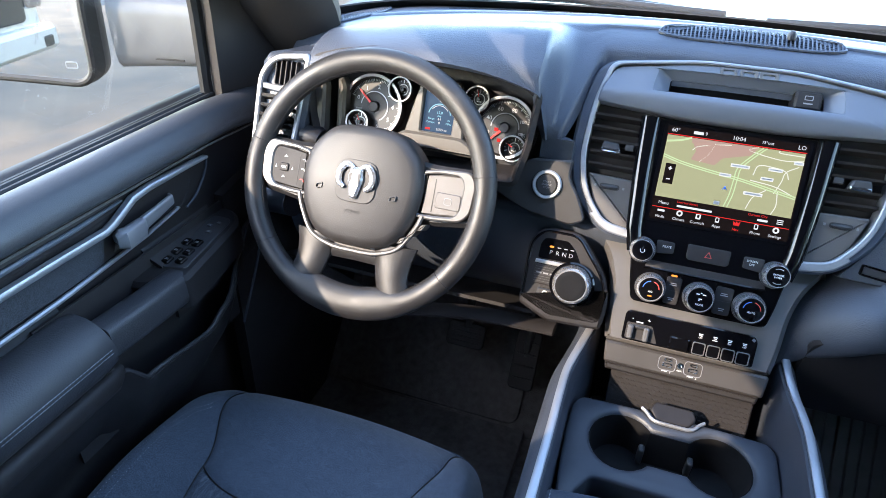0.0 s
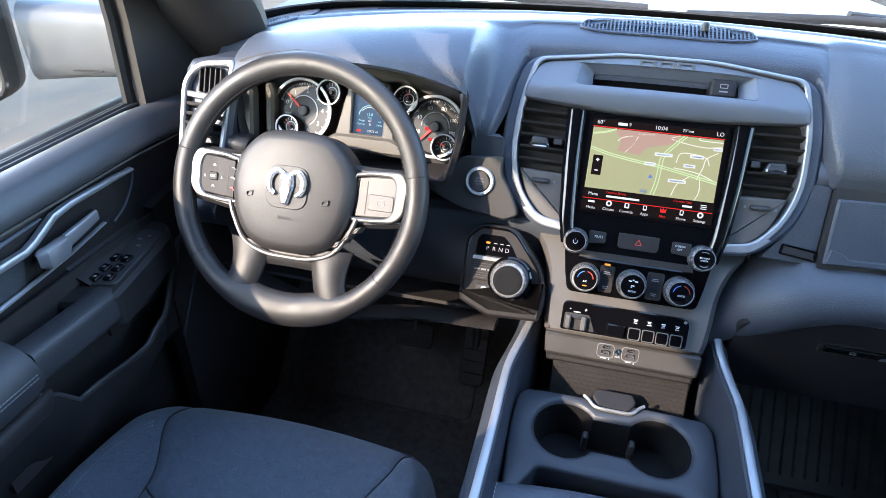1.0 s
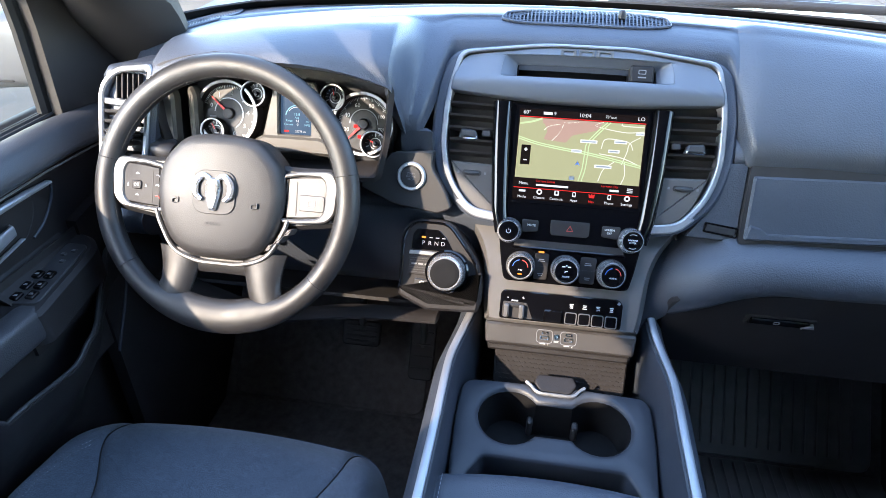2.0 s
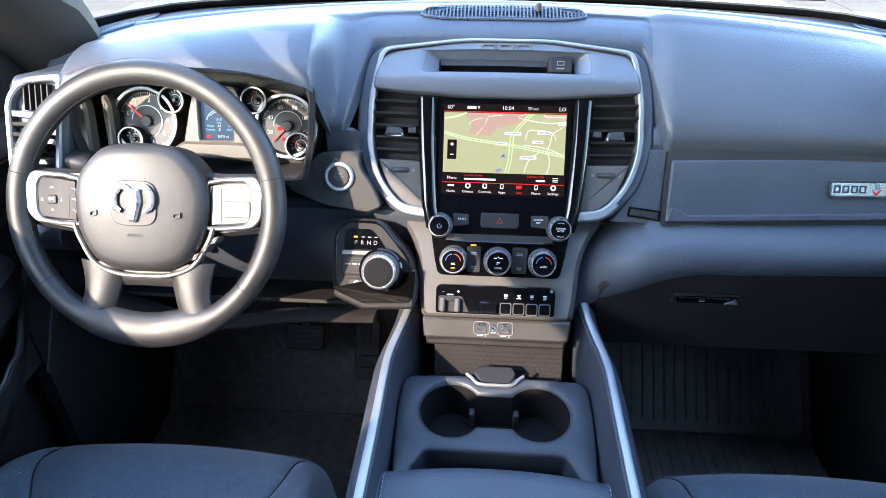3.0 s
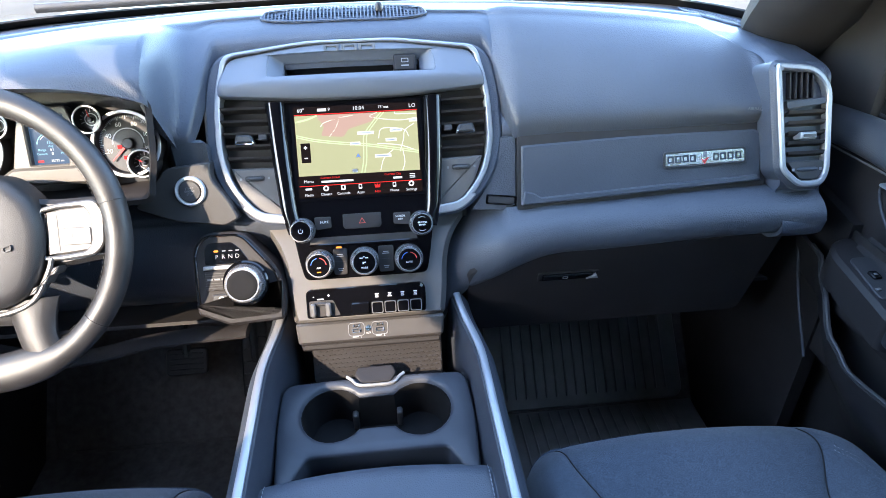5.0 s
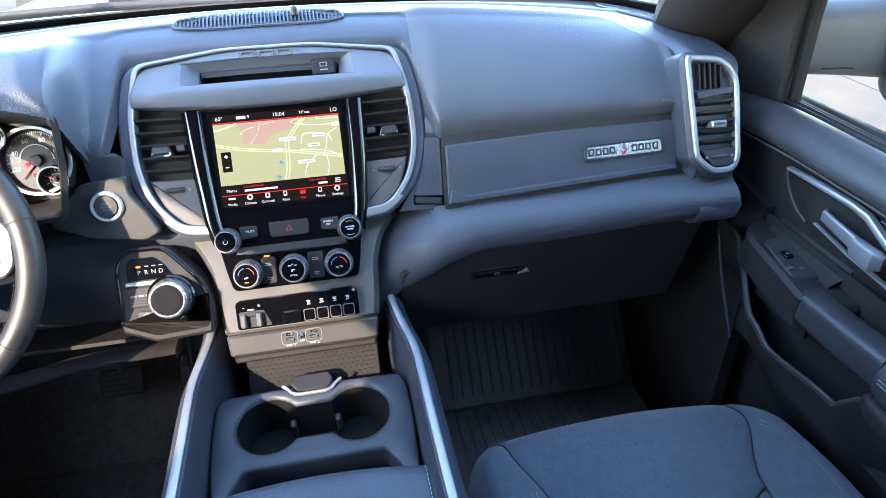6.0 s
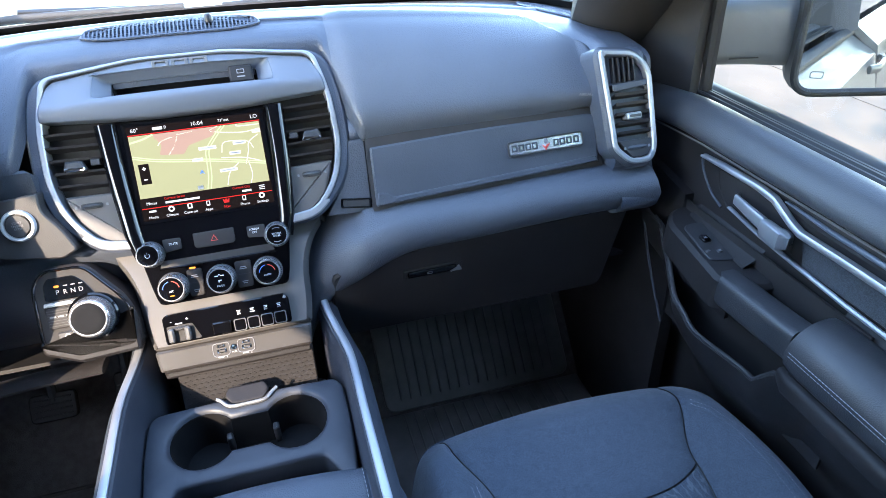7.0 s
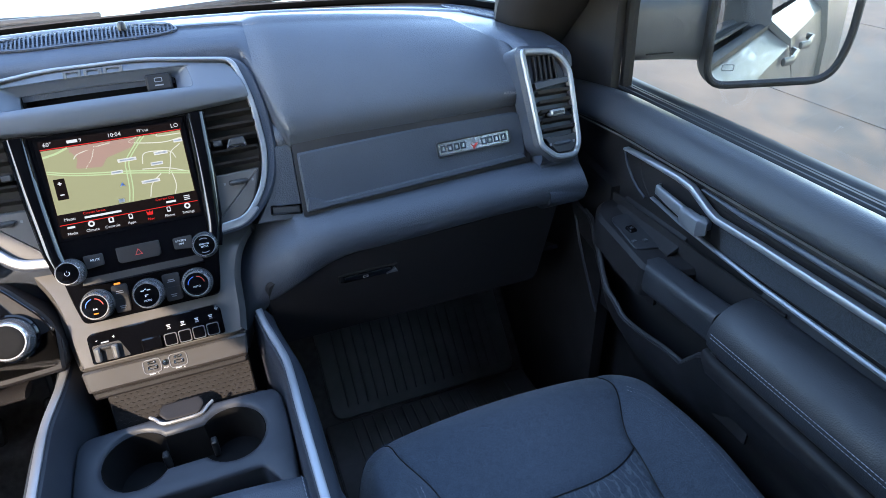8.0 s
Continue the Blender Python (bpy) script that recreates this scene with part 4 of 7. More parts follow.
for v in (0.2065, 0.2090, 0.2115):
    flat("menu_line", rrect(0.0755, v, 0.0080, 0.0011, 0.0002, 1), MAPW + 0.0016, LIT_WHITE, scr, SCR)
for words, u, s in (("60\u00b0", -0.0785, 0.0078), ("9", -0.0385, 0.0068), ("10:04", 0.0035, 0.0078), ("73\u00b0out", 0.0395, 0.0055), ("LO", 0.0815, 0.0078)):
    text(words, u, 0.3098, s, LIT_WHITE, scr, SCR, MAPW + 0.0004)
flat("station_bar", rrect(-0.0485, 0.3098, 0.0130, 0.0040, 0.0003, 1), MAPW + 0.0002, LIT_WHITE, scr, SCR)
for i, words in enumerate(("Media", "Climate", "Controls", "Apps", "Nav", "Phone", "Settings")):
    u = -0.0755 + 0.0248 * i
    lit = LIT_RED if words == "Nav" else LIT_WHITE
    text(words, u, 0.1890, 0.0052, lit, scr, SCR, MAPW + 0.0004)
    if i in (0,):
        flat("icon", rrect(u, 0.1975, 0.0095, 0.0028, 0.0004, 1), MAPW, lit, scr, SCR)
    elif i in (1, 6):
        part("icon", frame_ring(bmesh.new(), disc(u, 0.1975, 0.0042, 14), disc(u, 0.1975, 0.0020, 14), MAPW, MAPW + 0.0004, 0.0001, SCR), lit, scr)
    elif i == 4:
        flat("icon", [(u - 0.0035, 0.1945), (u + 0.0035, 0.1945), (u + 0.0045, 0.2005), (u + 0.0015, 0.1980), (u, 0.2010), (u - 0.0015, 0.1980), (u - 0.0045, 0.2005)], MAPW, lit, scr, SCR)
    else:
        part("icon", frame_ring(bmesh.new(), rrect(u, 0.1975, 0.0050 if i != 2 else 0.0066, 0.0070, 0.001, 2), rrect(u, 0.1980, 0.0030, 0.0042, 0.0008, 2), MAPW, MAPW + 0.0004, 0.0001, SCR), lit, scr)


# knobs and buttons
def knob(u, v, r, tall, face, name="knob", label="", chromed=0.20):
    """A turned knob: black skirt, bright knurled ring, flat face."""
    m = STK @ pose(u, v, 0)
    k = part(name, lathe(bmesh.new(), [(r * 1.08, -0.002), (r * 1.08, 0.003), (r * 1.02, 0.004), (r * 0.98, tall * 0.35)], m, 40), HARD, stack, label)
    b = bmesh.new()
    n = 80
    def ring(rad, w, wave):
        return [m @ Vector(((rad + (wave if i % 2 else 0)) * math.cos(2 * math.pi * i / n), (rad + (wave if i % 2 else 0)) * math.sin(2 * math.pi * i / n), w)) for i in range(n)]
    skin(b, [ring(r * 1.0, tall * 0.25, 0), ring(r * 0.995, tall * 0.3, 0.0004), ring(r * 0.91, tall * 0.86, 0.0004), ring(r * 0.85, tall, 0), ring(r * 0.79, tall, 0), ring(r * 0.78, tall - 0.001, 0)], cap0=False)
    part("bright_ring", b, BRIGHT, k, "knurled bright ring", sharp=20)
    part("face", lathe(bmesh.new(), [(r * 0.79, tall - 0.003), (r * 0.78, tall - 0.0006), (r * 0.5, tall - 0.0002), (r * 0.02, tall)], m, 32), face, k, "black knob face")
    return k, STK @ pose(0, 0, tall)


def arc_strip(m, u, v, r, a0, a1, width, w, name, material, parent, n=12):
    b = bmesh.new()
    skin(b, [[m @ Vector((u + rr * math.cos(a), v + rr * math.sin(a), w)) for rr in (r - width / 2, r + width / 2)] for a in [radians(a0 + (a1 - a0) * i / n) for i in range(n + 1)]], closed=False)
    return part(name, thick(b, 0.0002), material, parent)


k, m = knob(-0.0880, 0.1385, 0.0172, 0.025, PIANO, "volume_knob", "black volume knob with a bright ring")
arc_strip(m, -0.0880, 0.1385, 0.0030, -220, 40, 0.0006, 0.0006, "power_mark", WHITE_INK, k)
part("power_bar", bars(bmesh.new(), m, [(-0.0880, 0.1410, 0.0006)], 0.003, 0.0004), GREY_INK, k)
k, m = knob(0.0855, 0.1385, 0.0172, 0.025, PIANO, "tuning_knob", "black tuning knob with a bright ring")
text("BROWSE", 0.0855, 0.1403, 0.0033, WHITE_INK, k, m, 0.0004)
text("ENTER", 0.0855, 0.1368, 0.0033, WHITE_INK, k, m, 0.0004)
arc_strip(m, 0.0855, 0.1385, 0.0100, 60, 120, 0.0010, 0.0004, "knob_mark", GREY_INK, k)
arc_strip(m, 0.0855, 0.1385, 0.0100, 240, 300, 0.0010, 0.0004, "knob_mark", GREY_INK, k)
for u, words in ((-0.0665, "A/C"), (-0.0015, "MODE"), (0.0635, "AUTO")):
    k, m = knob(u, 0.0880, 0.0198, 0.026, PIANO, "climate_knob", "round climate knob with a bright ring")
    text(words, u, 0.0845 if words != "MODE" else 0.0805, 0.0036, WHITE_INK, k, m, 0.0004)
    if words != "MODE":
        arc_strip(m, u, 0.0880, 0.0108, 100, 175, 0.0010, 0.0004, "cold_mark", BLUE_INK, k)
        arc_strip(m, u, 0.0880, 0.0108, 5, 80, 0.0010, 0.0004, "warm_mark", RED_INK, k)
        if words == "A/C":
            flat("lit_bar", rrect(u, 0.0785, 0.006, 0.0016, 0.0004, 1), 0.0004, AMBER, k, m)
    else:
        part("fan_mark", bars(bmesh.new(), m, [(u - 0.004, 0.0948, 0.0045), (u + 0.004, 0.0948, 0.0045), (u, 0.0965, 0.002)], 0.0014, 0.0004), WHITE_INK, k)
        part("seat_mark", bars(bmesh.new(), m, [(u, 0.0885, 0.0045), (u - 0.0015, 0.0866, 0.0016)], 0.0012, 0.0004), WHITE_INK, k)


def button(outline, name, label="", w=0.004, material=LOWBLACK, parent=None):
    return part(name, plate(bmesh.new(), outline, -0.001, w, 0.0012, STK), material, parent or stack, label)


b = button(rounded([(-0.0690, 0.1375), (-0.0460, 0.1400), (-0.0460, 0.1560), (-0.0705, 0.1565)], 0.003), "mute_button", "black mute button")
text("MUTE", -0.0560, 0.1485, 0.0047, WHITE_INK, b, STK, 0.0041)
b = button(rounded([(0.0690, 0.1375), (0.0445, 0.1400), (0.0445, 0.1560), (0.0705, 0.1565)], 0.003), "screen_off_button", "black screen button")
text("SCREEN", 0.0550, 0.1508, 0.0040, WHITE_INK, b, STK, 0.0041)
text("OFF", 0.0550, 0.1462, 0.0040, WHITE_INK, b, STK, 0.0041)
b = button(rounded([(-0.0260, 0.1365), (0.0235, 0.1365), (0.0270, 0.1400), (0.0270, 0.1585), (-0.0290, 0.1585), (-0.0290, 0.1400)], 0.002), "hazard_button", "wide black hazard button with a red triangle")
tri = lambda r: [(-0.0010 + r * math.cos(radians(a)), 0.1468 + r * math.sin(radians(a))) for a in (90, 210, 330)]
part("hazard_mark", frame_ring(bmesh.new(), tri(0.0058), tri(0.0042), 0.004, 0.0044, 0.0001, STK), RED_INK, b, "red triangle")
shelf = part("cavity", plate(bmesh.new(), rounded([(-0.0800, 0.1150), (0.0790, 0.1150), (0.0755, 0.1265), (-0.0770, 0.1265)], 0.003), 0.0, 0.0006, 0, STK), DARK, stack, "shallow card slot")
part("cavity_lip", plate(bmesh.new(), rounded([(-0.0810, 0.1135), (0.0800, 0.1135), (0.0790, 0.1170), (-0.0800, 0.1170)], 0.001), 0.0, 0.0045, 0.0015, STK), PIANO, stack)
for u0, u1, words in ((-0.0470, -0.0270, ("", "OFF")), (0.0190, 0.0410, ("", ""))):
    b = button(rounded([(u0, 0.0700), (u1, 0.0700), (u1 + 0.001, 0.1090), (u0, 0.1090)], 0.004), "climate_button", "paired black climate buttons", 0.003)
    part("split_line", bars(bmesh.new(), STK, [((u0 + u1) / 2, 0.0895, u1 - u0 - 0.002)], 0.0006, 0.003), DARK, b)
    part("button_mark", bars(bmesh.new(), STK, [((u0 + u1) / 2, 0.1000, 0.008), ((u0 + u1) / 2, 0.0975, 0.010)], 0.0012, 0.003), GREY_INK, b)
    part("button_mark", bars(bmesh.new(), STK, [((u0 + u1) / 2, 0.0790, 0.008), ((u0 + u1) / 2, 0.0765, 0.006)], 0.0012, 0.003), GREY_INK, b)
flat("lit_bar", rrect(-0.0380, 0.1105, 0.0085, 0.0026, 0.0008, 1), 0.0006, AMBER, stack, STK, "amber indicator lamp", deep=0.0008)

# switch panel
SWP = rounded([(-0.0910, 0.0080), (0.0845, 0.0080), (0.0850, 0.0440), (0.0800, 0.0515), (-0.0860, 0.0505), (-0.0910, 0.0460)], 0.004)
sw = part("switch_panel", plate(bmesh.new(), SWP, -0.004, 0.0045, 0.0015, STK), PIANO, stack, "gloss black switch strip")
br = part("brake_lever_recess", plate(bmesh.new(), rounded([(-0.0870, 0.0105), (-0.0420, 0.0105), (-0.0520, 0.0340), (-0.0870, 0.0340)], 0.003), 0.0045, 0.0050, 0, STK), DARK, sw)
for u in (-0.0810, -0.0590):
    part("brake_lever", plate(bmesh.new(), rrect(u, 0.0210, 0.0075, 0.0200, 0.003), 0.004, 0.014, 0.002, STK), WHEELTRIM, sw, "silver trailer brake lever")
part("lever_bridge", plate(bmesh.new(), rrect(-0.0700, 0.0290, 0.0200, 0.0060, 0.002), 0.004, 0.009, 0.002, STK), HARD, sw)
part("lever_lamp", plate(bmesh.new(), rrect(-0.0700, 0.0360, 0.0100, 0.0020, 0.0008), 0.0045, 0.0055, 0.0004, STK), LIT_WHITE, sw)
text("-", -0.0800, 0.0405, 0.008, WHITE_INK, sw, STK, 0.0047)
text("+", -0.0580, 0.0405, 0.008, WHITE_INK, sw, STK, 0.0047)
key = part("switch_blank", plate(bmesh.new(), rrect(-0.0130, 0.0185, 0.0270, 0.0180, 0.003), 0.004, 0.0085, 0.002, STK), PIANO, sw, "blank switch key")
for i in range(4):
    u = 0.0125 + 0.0190 * i
    key = part("switch_key", plate(bmesh.new(), rrect(u, 0.0185, 0.0175, 0.0180, 0.003), 0.004, 0.0090, 0.002, STK), PIANO, sw, "dark rocker key")
    part("key_edge", frame_ring(bmesh.new(), rrect(u, 0.0185, 0.0172, 0.0176, 0.003), rrect(u, 0.0185, 0.0145, 0.0150, 0.003), 0.0080, 0.0094, 0.0003, STK), WHEELTRIM, key)
    if i != 1:
        text("OFF", u, 0.0335, 0.0030, WHITE_INK, sw, STK, 0.0047)
    part("key_mark", bars(bmesh.new(), STK, [(u, 0.0385, 0.0055), (u, 0.0364, 0.0040)] + ([(u, 0.0338, 0.0065)] if i == 1 else []), 0.0012, 0.0045), WHITE_INK, sw)
# Highlight on the gloss strip, built as a small silver plate.
part("panel_glint", plate(bmesh.new(), [(0.0765, 0.0455), (0.0800, 0.0435), (0.0820, 0.0465), (0.0785, 0.0490)], 0.0045, 0.0050, 0, STK), SILVER, sw)

# socket bar below
part("bin_ledge", plate(bmesh.new(), rounded([(-0.104, -0.0450), (0.104, -0.0450), (0.106, -0.0335), (-0.106, -0.0335)], 0.003), -0.07, -0.014, 0.003, STK), LOWBLACK, stack, "narrow dark ledge above the bin")
bar = part("socket_bar", plate(bmesh.new(), rounded([(-0.1080, -0.0320), (0.1080, -0.0320), (0.1110, -0.0010), (-0.1110, -0.0010)], 0.004), -0.06, -0.0040, 0.003, STK), SOCKETGREY, stack, "dark grey socket bar under the switches")
for u, words in ((-0.0215, "1"), (0.0135, "2")):
    s = part("socket_ring", frame_ring(bmesh.new(), rrect(u, -0.0145, 0.0245, 0.0205, 0.006), rrect(u, -0.0145, 0.0225, 0.0185, 0.005), -0.004, -0.0030, 0.0003, STK), GREY_INK, bar, "white ring round the sockets")
    for v, h, w2 in ((-0.0090, 0.0042, 0.0100), (-0.0165, 0.0058, 0.0128)):
        part("socket", frame_ring(bmesh.new(), rrect(u, v, w2, h, 0.0015, 2), rrect(u, v, w2 - 0.0028, h - 0.0026, 0.001, 2), -0.004, -0.0020, 0.0004, STK), CHROME, bar)
    text(words, u + 0.0060, -0.0258, 0.0055, WHITE_INK, bar, STK, -0.0038)
    part("socket_mark", bars(bmesh.new(), STK, [(u - 0.0020, -0.0258, 0.0080)], 0.0012, -0.0040), WHITE_INK, bar)
part("aux_socket", lathe(bmesh.new(), [(0.0042, 0), (0.0042, 0.0015), (0.0024, 0.0015), (0.0022, 0.0002), (0.0002, 0.0001)], STK @ pose(-0.0040, -0.0135, -0.004), 18), CHROME, bar)
text("AUX", -0.0040, -0.0210, 0.0036, WHITE_INK, bar, STK, -0.0038)

# ---- instruments ----
CLU = tilted(0, 0.872, 1.10, 20)
HOOD = tilted(0, 0.832, 1.10, 12)
clu = thing("instrument_cluster", (-0.43, 0.872, 1.08), "instrument cluster with round silver-ringed gauges", "instrument cluster")
hood_o = rounded([(-0.280, -0.075), (-0.268, -0.02), (-0.262, 0.050)] + [(x, lip(x) - 1.102) for x in (-0.283, -0.31, -0.36, -0.41, -0.46, -0.51, -0.56, -0.595)] + [(-0.612, 0.050), (-0.606, -0.02), (-0.590, -0.075), (-0.43, -0.085)], 0.008, 3)
back = [(-0.43 + (u + 0.43) * 0.93, v * 0.84 - 0.004) for u, v in hood_o]
b = bmesh.new()
skin(b, [[HOOD @ Vector((u, v, 0.002)) for u, v in offset(hood_o, -0.004)], [HOOD @ Vector((u, v, 0.004)) for u, v in hood_o], [HOOD @ Vector((u, v, -0.002)) for u, v in offset(hood_o, 0.003)], [HOOD @ Vector((u, v, -0.062)) for u, v in back]], cap0=False, cap1=False)
part("hood_lining", thick(b, 0.003), LOWBLACK, clu, "dark lining of the instrument hood")
part("face_panel", plate(bmesh.new(), offset(back, -0.01), -0.076, -0.064, 0, HOOD), HARD, clu, "black instrument face")


# Lighter strips put the sun on the hood's left wall into colour.
for u0, u1, w in ((-0.613, -0.589, -0.004), (-0.579, -0.566, -0.026)):
    part("hood_sunlit_strip", plate(bmesh.new(), rounded([(u0, -0.070), (u1, -0.070), (u1 + 0.002, 0.020), (u1 - 0.004, 0.034), (u0, 0.030)], 0.004), w - 0.02, w, 0.004, HOOD), CLUSTERGREY, clu, "silver-grey strip standing in for the sunlit hood wall")


def gauge(u, v, r, deep, words=(), span=(225, -45), ticks=0, pointer=None, name="gauge", rim=0.0060):
    m = CLU @ pose(u, v, -0.012)
    g = part(name, lathe(bmesh.new(), [(r + 0.0002, -0.01), (r + 0.0002, deep), (r - rim * 0.9, deep), (r - rim - 0.001, 0.001)], m, 56), LOWBLACK, clu, "round gauge in a silver ring")
    part("gauge_ring", frame_ring(bmesh.new(), disc(0, 0, r, 56), disc(0, 0, r - rim * 0.75, 56), deep - 0.001, deep + 0.002, 0.0006, m), GAUGERING, g, "bright silver ring")
    part("dial", lathe(bmesh.new(), [(r - rim, 0.0), (r - rim, 0.0010), (0.0005, 0.0012)], m, 48), DIALFACE, g, "dark grey dial")
    if ticks:
        bt = bmesh.new()
        for i in range(ticks):
            a = radians(span[0] + (span[1] - span[0]) * i / (ticks - 1))
            big = i % 5 == 0
            r1, r0 = r - rim - 0.0012, r - rim - (0.0062 if big else 0.0042)
            d, e = Vector((math.cos(a), math.sin(a))), Vector((-math.sin(a), math.cos(a)))
            h = 0.0006 if big else 0.00035
            plate(bt, [tuple(d * r0 - e * h), tuple(d * r1 - e * h), tuple(d * r1 + e * h), tuple(d * r0 + e * h)], 0.0012, 0.0015, 0, m)
        tagged(part("ticks", bt, WHITE_INK, g), kind="stuff")
    for i, wd in enumerate(words):
        a = radians(span[0] + (span[1] - span[0]) * i / max(1, len(words) - 1))
        rr = (r - rim) * 0.70
        text(wd, rr * math.cos(a), rr * math.sin(a), r * 0.185 if len(wd) < 3 else r * 0.15, WHITE_INK, g, m, 0.0016)
    if pointer is not None:
        a = radians(pointer)
        d, e = Vector((math.cos(a), math.sin(a))), Vector((-math.sin(a), math.cos(a)))
        L = (r - rim) * 0.80
        part("pointer", plate(bmesh.new(), [tuple(-d * r * 0.10 - e * r * 0.055), tuple(d * L - e * r * 0.016), tuple(d * L + e * r * 0.016), tuple(-d * r * 0.10 + e * r * 0.055)], 0.0045, 0.0055, 0.0002, m), RED_PAINT, g, "red pointer")
    part("hub", lathe(bmesh.new(), [(r * 0.17, 0.001), (r * 0.17, 0.006), (r * 0.14, 0.0075), (0.0003, 0.0078)], m, 24), HARD, g)
    return g, m


tach, tm = gauge(-0.5240, -0.0130, 0.0490, 0.010, ("0", "1", "2", "3", "4", "5", "6"), (160, -75), 61, 138, "tachometer")
part("honeycomb", lathe(bmesh.new(), [(0.0215, 0.0012), (0.0210, 0.0020), (0.0003, 0.0022)], tm, 32), HARD, tach)
arc_strip(tm, 0, 0, 0.0225, 175, -60, 0.0014, 0.0024, "inner_ring", SILVER, tach, 28)
spd, sm = gauge(-0.3145, -0.0150, 0.0460, 0.010, ("20", "40", "60", "80", "100", "120"), (200, -20), 61, 225, "speedometer")
part("honeycomb", lathe(bmesh.new(), [(0.0200, 0.0012), (0.0195, 0.0020), (0.0003, 0.0022)], sm, 32), HARD, spd)
arc_strip(sm, 0, 0, 0.0210, 180, 0, 0.0014, 0.0024, "inner_ring", SILVER, spd, 28)
text("MPH", 0.026, -0.006, 0.0045, WHITE_INK, spd, sm, 0.0016)
part("warning_mark", bars(bmesh.new(), sm, [(-0.012, -0.004, 0.006), (-0.006, -0.019, 0.005)], 0.005, 0.0030), LIT_RED, spd)
part("unit_bars", bars(bmesh.new(), tm, [(-0.026, -0.006, 0.010), (-0.026, -0.010, 0.010)], 0.0024, 0.0016), GREY_INK, tach)
for u, v, r, p, nm in ((-0.5445, -0.0400, 0.0190, 120, "temperature_gauge"), (-0.2960, -0.0425, 0.0195, 150, "fuel_gauge"), (-0.4800, 0.0180, 0.0190, None, "voltage_gauge"), (-0.3590, 0.0200, 0.0190, 105, "oil_gauge")):
    g, gm = gauge(u, v, r, 0.015, (), (200, -20), 11, p, nm, 0.0030)
    arc_strip(gm, 0, 0, r * 0.42, 0, 360, 0.0012, 0.0016, "inner_ring", WHITE_INK, g, 20)
    part("gauge_mark", bars(bmesh.new(), gm, [(0, -r * 0.10, r * 0.34)], r * 0.22, 0.0018), WHITE_INK, g)
# middle display in its light surround
sur = part("display_surround", frame_ring(bmesh.new(), rounded([(-0.468, -0.052), (-0.372, -0.052), (-0.378, 0.020), (-0.386, 0.040), (-0.446, 0.040), (-0.454, 0.010)], 0.006), rounded([(-0.441, -0.0375), (-0.3915, -0.0375), (-0.3905, 0.000), (-0.3905, 0.0285), (-0.4420, 0.0285), (-0.4415, 0.000)], 0.002), -0.014, 0.002, 0.002, CLU), CLUSTERGREY, clu, "satin silver-grey display surround")
part("surround_foot", plate(bmesh.new(), rounded([(-0.492, -0.064), (-0.345, -0.066), (-0.352, -0.052), (-0.375, -0.040), (-0.465, -0.040), (-0.484, -0.052)], 0.006), -0.014, 0.006, 0.004, CLU), CLUSTERGREY, sur)
lcd = part("display", plate(bmesh.new(), rrect(-0.4162, -0.0045, 0.0500, 0.0660, 0.002), -0.012, -0.008, 0, CLU), LCD_BLUE, clu, "blue driver display")
LM = CLU @ pose(-0.4162, -0.0045, -0.008)
text("0", 0, 0.0155, 0.012, LIT_WHITE, lcd, LM, 0.0002)
text("73\u00b0", -0.0175, 0.0265, 0.006, LIT_WHITE, lcd, LM, 0.0002)
text("15.8", 0, -0.0035, 0.0055, LCD_CYAN, lcd, LM, 0.0002)
text("61", 0.001, -0.0130, 0.0055, LIT_WHITE, lcd, LM, 0.0002)
text("0", 0.001, -0.0185, 0.0055, LIT_WHITE, lcd, LM, 0.0002)
text("25775 mi", 0.006, -0.0283, 0.0045, LIT_WHITE, lcd, LM, 0.0002)
for words, u, v in (("Range", -0.012, -0.0130), ("Current", -0.013, -0.0185), ("mi", 0.016, -0.0130), ("MPG", 0.016, -0.0185), ("Avg", 0, -0.0082)):
    text(words, u, v, 0.0042, LCD_CYAN, lcd, LM, 0.0002)
part("lamp_bar", bars(bmesh.new(), LM, [(-0.016, -0.0285, 0.008)], 0.0030, 0.0002), LIT_RED, lcd)
arc_strip(LM, 0, -0.008, 0.0175, 10, 170, 0.0014, 0.0004, "range_arc", LCD_CYAN, lcd, 20)
arc_strip(LM, 0, -0.008, 0.0150, 35, 145, 0.0008, 0.0004, "range_arc", LIT_WHITE, lcd, 16)

# start button and its panel
spn = thing("start_button_panel", CLU @ Vector((-0.235, -0.085, 0)), "grained panel with a silver-ringed start button", "start button")
SP = CLU @ pose(0, 0, -0.004)
part("panel", plate(bmesh.new(), rounded([(-0.318, -0.105), (-0.262, -0.128), (-0.196, -0.137), (-0.176, -0.128), (-0.188, -0.100), (-0.209, -0.070), (-0.207, -0.046), (-0.268, -0.052)], [0.01, 0.01, 0.004, 0.006, 0.02, 0.01, 0.004, 0.006]), -0.03, 0.003, 0.002, SP), AIRBAGCOVER, spn, "grained grey panel")
sb = part("button_ring", lathe(bmesh.new(), [(0.0212, 0.002), (0.0212, 0.006), (0.0195, 0.0085), (0.0165, 0.0080), (0.0160, 0.004)], SP @ pose(-0.2375, -0.0848, 0), 40), GAUGERING, spn, "silver ring")
part("button_well", lathe(bmesh.new(), [(0.0165, 0.002), (0.0165, 0.0045), (0.0140, 0.0048), (0.0138, 0.0075), (0.0003, 0.0080)], SP @ pose(-0.2375, -0.0848, 0), 36), HARD, sb, "black push button")
for wd, dv in (("START", 0.0040), ("ENGINE", 0), ("STOP", -0.0042)):
    text(wd, -0.2375, -0.0848 + dv, 0.0040, GREY_INK, spn, SP, 0.0081)

